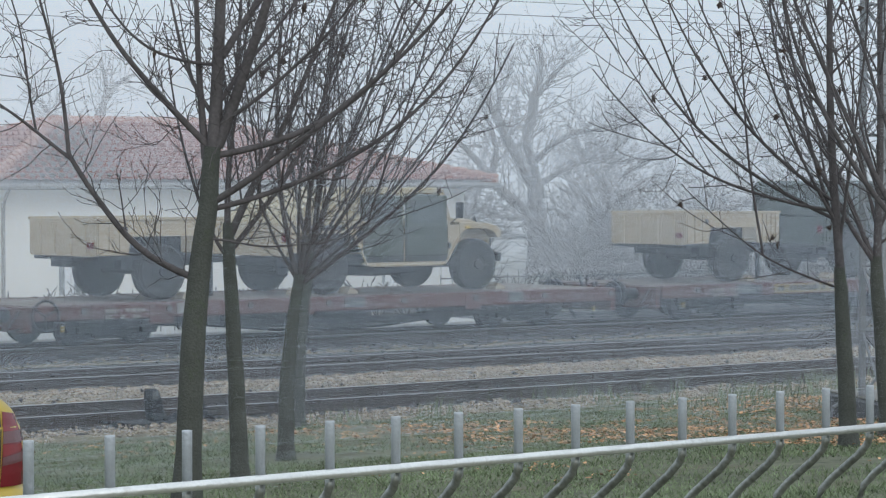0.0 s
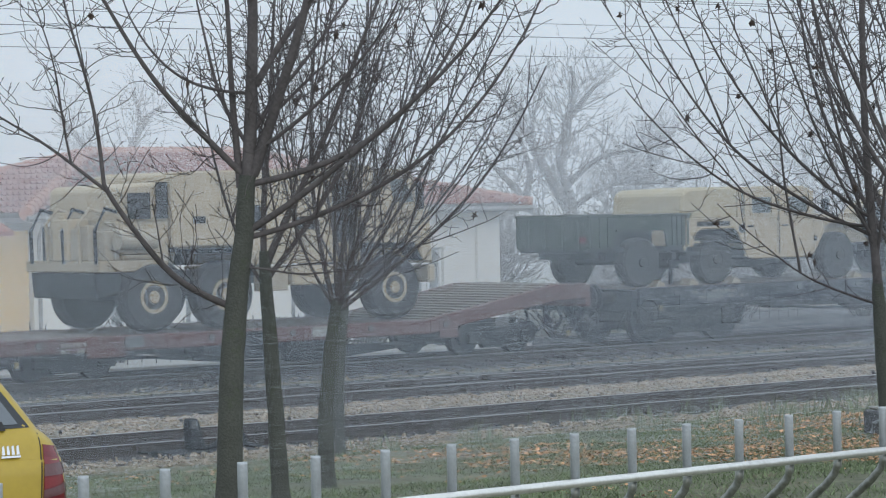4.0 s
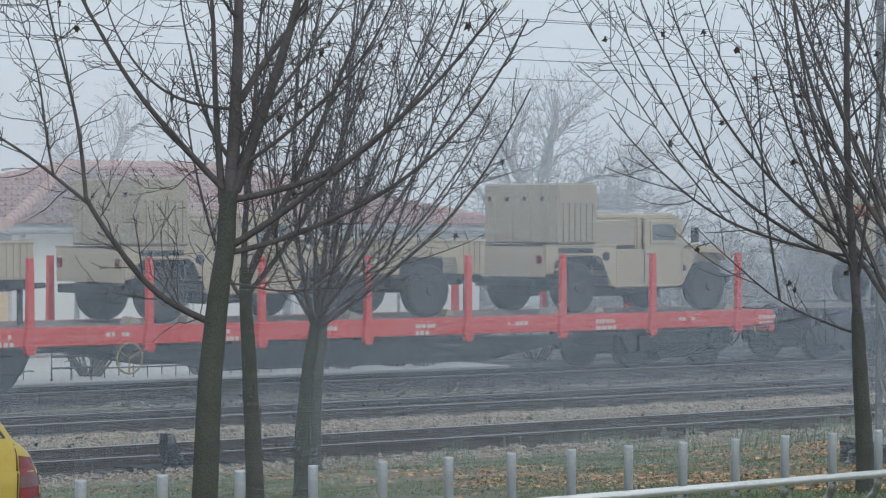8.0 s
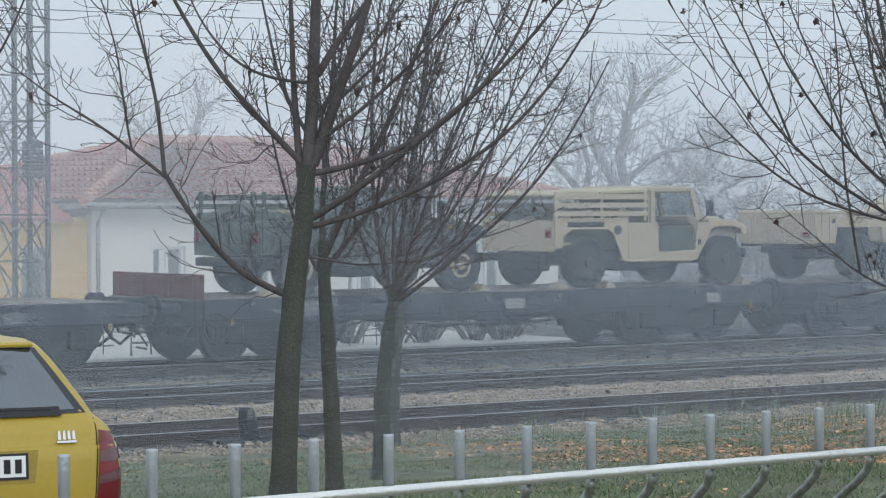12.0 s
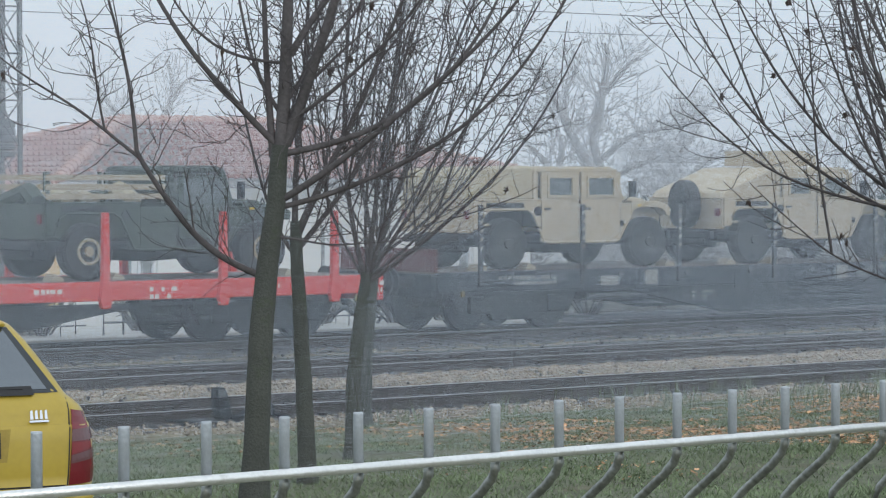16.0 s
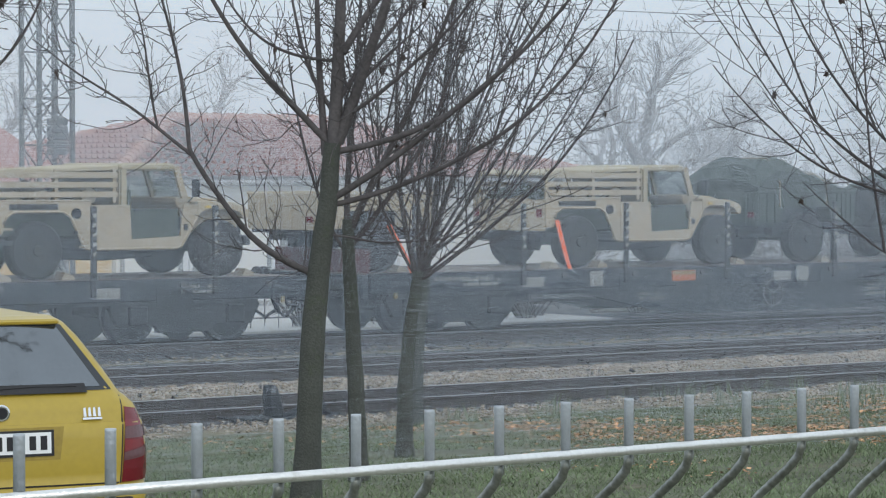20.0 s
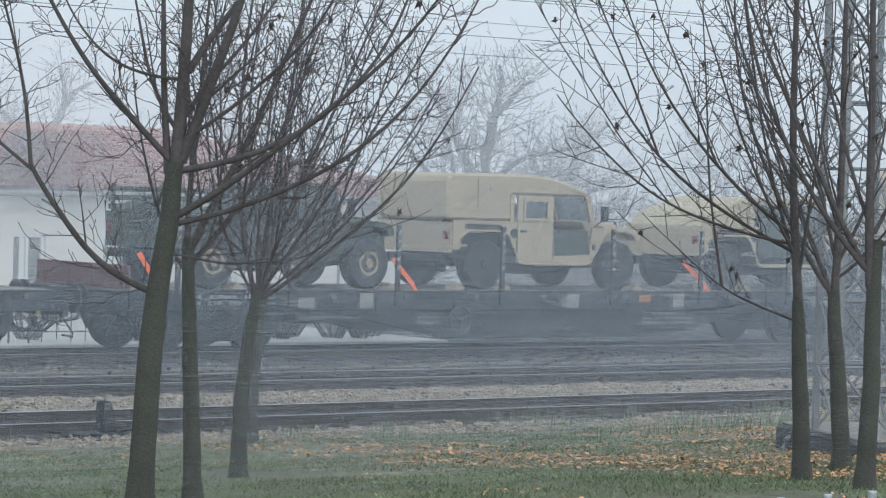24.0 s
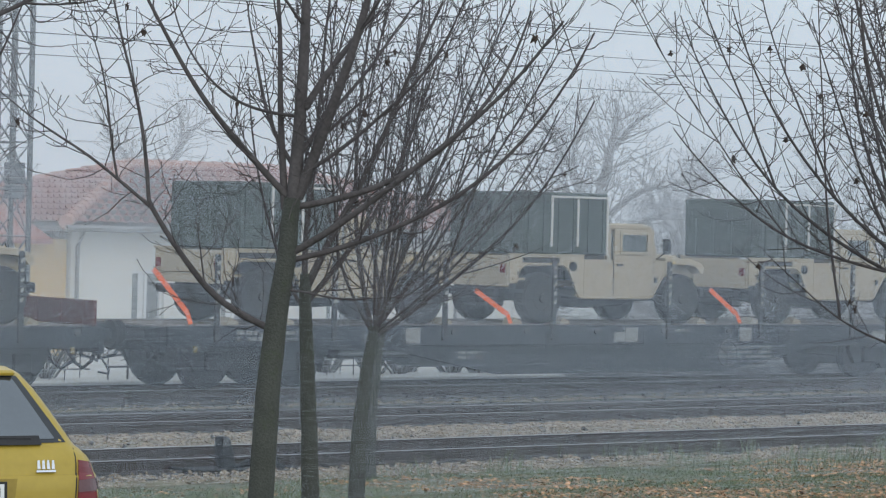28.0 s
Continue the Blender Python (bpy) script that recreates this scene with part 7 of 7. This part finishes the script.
        part("wheel_arch", profile([(4.1, 1.0), (4.3, 1.28), (5.25, 1.28), (5.45, 1.0), (5.4, 1.0), (5.2, 1.2), (4.35, 1.2), (4.15, 1.0)], s * 1.0 - 0.2, s * 1.0 + 0.2), UNDER, t)
    # Black slab fills the gap to imitate its shade.
    part("cab_gap_shade", slab(3.56, 4.15, -1.0, 1.0, 1.0, 2.2), UNDER, t, "dark slab standing in for shade behind the cab")
    part("cab", profile([(4.15, 1.62), (3.98, 2.31), (4.9, 2.35), (5.22, 2.31), (5.62, 1.7), (5.66, 0.95), (5.45, 0.95), (5.35, 1.25), (4.4, 1.25)], -1.2, 1.2, 0.03), paint, t, "tan cab-over cab")
    part("windscreen", slab(-0.42, 0.42, -1.0, 1.0, -0.006, 0.006), PANE, t).matrix_local = Matrix.Translation((5.455, 0, 2.0)) @ Euler((0, radians(63), 0)).to_matrix().to_4x4()
    part("front_bumper", slab(5.6, 5.75, -1.15, 1.15, 0.62, 0.92, 0.03), paint, t)
    part("roof_hatch", slab(4.3, 4.9, -0.5, 0.5, 2.35, 2.41, 0.02), paint, t)
    # the upper body is stretched upward to fit its height in the camera's view
    for ob in t.children:
        if ob.location.z > 1.0:
            ob.location.z = 1.0 + (ob.location.z - 1.0) * 1.17
        elif ob.location.z == 0.0:
            for v in ob.data.vertices:
                if v.co.z > 1.0:
                    v.co.z = 1.0 + (v.co.z - 1.0) * 1.17
    return t


def wheel_loader(paint):
    t = thing("wheel_loader", "tan wheel loader with open canopy and lowered bucket", "wheel loader")
    for x in (0, 2.45):
        part("axle", rod([(x, -0.8, 0.6), (x, 0.8, 0.6)], 0.1, 8), UNDER, t)
        for s in (-1, 1):
            road_wheel(t, x, s * 0.95, 0.6, 0.42, RIM_TAN, 28)
    part("engine_hood", profile([(-1.0, 0.8), (-1.05, 1.45), (-0.2, 1.52), (0.75, 1.32), (0.8, 0.7)], -0.5, 0.5, 0.03), paint, t, "sloping engine hood")
    for s in (-1, 1):
        part("rear_fender", profile([(-0.75, 1.05), (-0.5, 1.3), (0.45, 1.36), (0.85, 1.0), (0.8, 0.95), (0.4, 1.26), (-0.48, 1.22), (-0.7, 1.0)], s * 0.95 - 0.2, s * 0.95 + 0.2), paint, t)
        part("lift_arm", profile([(2.0, 1.3), (2.3, 1.35), (3.6, 0.5), (3.7, 0.2), (3.5, 0.2), (2.2, 1.1)], s * 0.45 - 0.06, s * 0.45 + 0.06), paint, t)
        part("canopy_post", rod([(0.75, s * 0.62, 1.0), (0.7, s * 0.62, 2.12)], 0.035, 6), paint, t)
        part("canopy_post", rod([(1.9, s * 0.62, 1.0), (1.95, s * 0.62, 2.12)], 0.05, 6), paint, t)
        part("front_fender", profile([(1.85, 1.22), (2.1, 1.34), (2.75, 1.32), (2.95, 1.2), (2.7, 1.26), (2.1, 1.28)], s * 0.95 - 0.2, s * 0.95 + 0.2), paint, t)
    part("body", profile([(0.75, 0.55), (0.75, 1.1), (1.1, 1.15), (1.3, 0.95), (1.75, 0.95), (1.8, 1.3), (2.6, 1.25), (2.8, 0.55)], -0.62, 0.62, 0.03), paint, t)
    part("canopy_roof", slab(0.45, 2.15, -0.8, 0.8, 2.12, 2.2, 0.03), paint, t, "flat canopy roof")
    part("seat", slab(1.05, 1.5, -0.3, 0.3, 1.15, 1.7, 0.06), DOOR_DARK, t)
    part("bucket", profile([(3.5, 0.05), (4.4, 0.0), (4.42, 0.06), (3.75, 0.2), (3.65, 0.85), (3.5, 0.8)], -1.15, 1.15, 0.01), paint, t, "worn bucket")
    part("counterweight", slab(-1.3, -1.0, -0.6, 0.6, 0.55, 1.3, 0.05), paint, t)
    part("ladder_frame", rod([(-1.55, -0.7, 0.1), (-1.2, -0.7, 1.5), (-0.95, -0.7, 1.55)], 0.03, 6), paint, t)
    return t


MADE = {}


def vehicle(key, build, along, z=None):
    z = z or (0.71 if along < 77 else DECK)
    """The first of a kind is built, the rest are copies."""
    if key in MADE:
        ob = copy_thing(MADE[key], Matrix.Identity(4))
    else:
        ob = MADE[key] = build()
    return on_train(ob, along, z)


HUMVEES = {
    "tan_pickup": ("pickup", TAN, CANVAS_TAN, "tan utility pickup with open doors and canvas roof on a wagon"),
    "tan_rails": ("rails", TAN, CANVAS_TAN, "tan utility pickup with slatted cargo bed on a wagon"),
    "green_rails": ("rails", GREEN, CANVAS_GREEN, "dark green utility pickup with slatted cargo bed on a wagon"),
    "green_wood": ("rails", GREEN, CANVAS_TAN, "dark green utility pickup with tan slatted cargo bed"),
    "green_canopy": ("canopy", GREEN, CANVAS_GREEN, "dark green canvas-covered utility truck on a wagon"),
    "tan_four": ("fourdoor", TAN, CANVAS_TAN, "tan four-door utility vehicle with hard doors on a wagon"),
    "tan_slant": ("slant", TAN, CANVAS_TAN, "tan armoured utility vehicle with sloping rear and turret shield"),
    "green_slant": ("slant", GREEN, CANVAS_GREEN, "dark green armoured utility vehicle with turret shield"),
    "tan_shelter": ("shelter", TAN, CANVAS_TAN, "tan utility vehicle carrying a ribbed box shelter"),
    "dark_shelter": ("shelter", TAN, CANVAS_GREEN, "tan utility vehicle carrying a dark green box shelter"),
    "tan_ambulance": ("ambulance", TAN, CANVAS_TAN, "tan field ambulance with red cross panels on a wagon"),
    "tan_van": ("van", TAN, TAN, "tan hard-top utility vehicle with an open front doorway"),
    "tan_canopy": ("canopy", TAN, CANVAS_DULL, "tan utility truck with a dull tan canvas cover"),
    "tan_hump": ("hump", TAN, TAN, "tan utility vehicle with a raised hard top and open front doorway"),
    "tan_soft": ("open", TAN, CANVAS_TAN, "tan soft-top utility vehicle with dark canvas doors"),
    "green_open": ("open", GREEN, CANVAS_GREEN, "dark green open utility vehicle with roll frame"),
}
PLAN = [
    ("trailer_tan", 25.3), ("tan_soft", 28.65), ("trailer_tan", 38.3), ("green_canopy", 41.65),
    ("trailer_green", 78.3), ("tan_four", 80.2), ("tan_slant", 86.5),
    ("trailer_tan", 96.85), ("tan_shelter", 100.15), ("trailer_tan", 108.25), ("tan_shelter", 111.95), ("trailer_tan", 117.4), ("tan_shelter", 120.85),
    ("fan_trailer", 130.1), ("tan_shelter", 133.85), ("trailer_tan", 144.3), ("tan_slant", 147.25),
    ("green_rails", 156.85), ("tan_pickup", 163.0), ("trailer_tan", 169.8), ("tan_soft", 172.6), ("tan_four", 176.85),
    ("tan_soft", 185.2), ("loader", 190.65), ("green_wood", 197.0),
    ("tan_four", 205.45), ("tan_slant", 211.4), ("green_slant", 217.7),
    ("trailer_tan", 225.6), ("green_open", 229.2), ("trailer_tan", 235.3), ("tan_pickup", 238.5),
    ("trailer_tan", 244.9), ("tan_pickup", 249.25), ("trailer_covered", 254.75), ("green_slant", 258.3),
    ("trailer_tan", 266.7), ("tan_rails", 270.1), ("trailer_tan", 275.3), ("tan_van", 278.85),
    ("green_rails", 287.3), ("tan_hump", 293.25), ("tan_soft", 299.5),
    ("tan_ambulance", 307.0), ("tan_ambulance", 313.45), ("tan_canopy", 319.7),
    ("dark_shelter", 327.8), ("dark_shelter", 333.75), ("dark_shelter", 339.5),
]


def load_train():
    for key, along in PLAN:
        if key == "trailer_tan":
            vehicle(key, lambda: cargo_trailer(TAN, "tan two-wheeled cargo trailer with ribbed sides"), along)
        elif key == "trailer_green":
            vehicle(key, lambda: cargo_trailer(GREEN, "dark green two-wheeled cargo trailer"), along)
        elif key == "trailer_covered":
            vehicle(key, lambda: covered_trailer(GREEN), along)
        elif key == "fan_trailer":
            vehicle(key, lambda: fan_trailer(TAN), along)
        elif key == "loader":
            vehicle(key, lambda: wheel_loader(TAN), along)
        else:
            vehicle(key, lambda: humvee(*HUMVEES[key]), along)
    for along in (54.7, 67.65):
        vehicle("heavy_truck", lambda: heavy_truck(TAN), along)


BROWN = "brown flat wagon with plank deck and worn lettering"
WAGONS = [
    # start, length, kind, paint, label, panels, flaps, stakes
    (8.0, 14.0, "flat", WAGON_BROWN, BROWN, 3, None, 0),
    (22.0, 13.4, "flat", WAGON_BROWN, BROWN, 3, None, 0),
    (35.4, 14.5, "ramp", WAGON_BROWN, "brown flat wagon with raised loading ramp", 3, None, 0),
    (49.9, 13.9, "ramp_left", WAGON_BROWN, "brown flat wagon with raised loading ramp", 3, None, 0),
    (63.8, 13.4, "ramp", WAGON_BROWN, "brown flat wagon with raised loading ramp", 3, None, 0),
    (77.2, 13.7, "flat", WAGON_DARK, "dark flat wagon with grimy side sills", 5, None, 0),
    (90.9, 14.5, "flat", WAGON_DARK, "dark flat wagon with grimy side sills", 5, (0.65,), 0),
    (105.4, 20.6, "stake", WAGON_RED, "bright red flat wagon with upright stakes", 0, None, 9),
    (126.0, 13.85, "flat", WAGON_DARK, "dark flat wagon with grimy side sills", 4, None, 0),
    (139.85, 14.2, "flat", WAGON_DARK, "dark flat wagon with an upright red end flap", 4, (0.65,), 0),
    (154.05, 13.55, "flat", WAGON_DARK, "dark flat wagon with an upright red end flap", 4, (0.65,), 0),
    (167.6, 14.7, "flat", WAGON_DARK, "dark flat wagon with an upright red end flap", 4, (12.3,), 0),
    (182.3, 20.65, "stake", WAGON_RED, "bright red flat wagon with upright stakes", 0, None, 9),
    (202.95, 20.35, "belly", WAGON_DARK, "dark fish-belly flat wagon on two-axle bogies", 6, (0.7,), 0),
    (223.3, 20.5, "belly", WAGON_DARK, "dark fish-belly flat wagon on two-axle bogies", 6, (0.7,), 0),
    (243.8, 20.5, "belly", WAGON_DARK, "dark fish-belly flat wagon on two-axle bogies", 6, (0.7,), 0),
    (264.3, 20.45, "belly", WAGON_DARK, "dark fish-belly flat wagon on two-axle bogies", 6, None, 0),
    (284.75, 20.2, "belly", WAGON_DARK, "dark fish-belly flat wagon on two-axle bogies", 6, (0.9,), 0),
    (304.95, 20.15, "belly", WAGON_DARK, "dark fish-belly flat wagon on two-axle bogies", 6, (18.0,), 0),
    (325.1, 20.4, "belly", WAGON_DARK, "dark fish-belly flat wagon on two-axle bogies", 6, None, 0),
]


WHEELS = {3: 0.05, 12: 0.391, 13: 0.612, 14: 0.61, 16: 0.596, 17: 0.374, 18: 0.38, 19: 0.622}


def build_train():
    for i, (start, length, kind, paint, label, panels, flap, stakes) in enumerate(WAGONS):
        on_train(flat_wagon(kind, length, paint, label, panels, flap, stakes, 500 + i, WHEELS.get(i), 0.7 if i < 5 else DECK), start)
    load_train()


STRAPS = [
    # along, height, run, drop: tie-down straps at the wagon's near side
    (222.9, 1.05, -0.25, -0.55), (224.3, 0.95, 0.15, -0.7), (233.4, 0.9, -0.35, -0.75), (236.0, 0.5, -0.4, -0.45), (248.6, 0.85, 0.1, -0.75), (256.9, 0.75, 0.55, -0.6),
    (245.0, 0.8, 0.3, -0.7), (268.0, 0.7, -0.35, -0.7), (273.9, 0.6, 0.55, -0.45), (276.9, 0.62, 0.75, -0.55), (285.7, 0.6, 0.3, -0.6), (291.0, 0.55, 0.35, -0.5), (298.1, 0.55, 0.45, -0.5),
    (304.7, 0.7, 1.1, -0.55), (311.5, 0.6, 0.25, -0.6), (318.0, 0.55, 0.05, -0.6), (325.6, 0.9, 0.55, -0.75), (332.1, 0.6, 0.6, -0.45), (337.6, 0.65, 0.55, -0.5),
]


def build_straps():
    for along, up, run, drop in STRAPS:
        s = thing("tie_down_strap", "bright orange tie-down strap pulled tight to the wagon", "strap", "orange straps")
        part("webbing", band((0, -1.2, up), (run, -1.36, up + drop * 0.92), 0.09, 0.008, (0, 1, 0)), ORANGE, s)
        part("tail_end", band((run, -1.36, up + drop * 0.92), (run + 0.03, -1.42, up + drop - 0.12), 0.08, 0.008, (0, 1, 0)), ORANGE, s)
        on_train(s, along, DECK)
    s = thing("tie_down_strap", "slack yellow strap hanging from a dark green vehicle", "strap")
    part("webbing", band((0, -1.09, 1.12), (0.45, -1.12, 0.86), 0.12, 0.012, (0, 1, 0)), STRAP_YELLOW, s)
    part("tail_end", band((0.45, -1.12, 0.88), (0.72, -1.2, 0.35), 0.2, 0.02, (0, 1, 0)), STRAP_YELLOW, s)
    on_train(s, 230.9, DECK)


build_train()
build_straps()


# ---- what moves: the train rolls by ----
def motions():
    times = [0, 2, 4, 6, 8, 10, 12, 14, 16, 18, 20, 22, 24, 26, 28]
    for ob, along, y, z, turn in MOVING:
        walk(ob, [(t, pose(along - travelled(t), TRAIN_Y + y, z, 0, 0, turn)) for t in times])


motions()
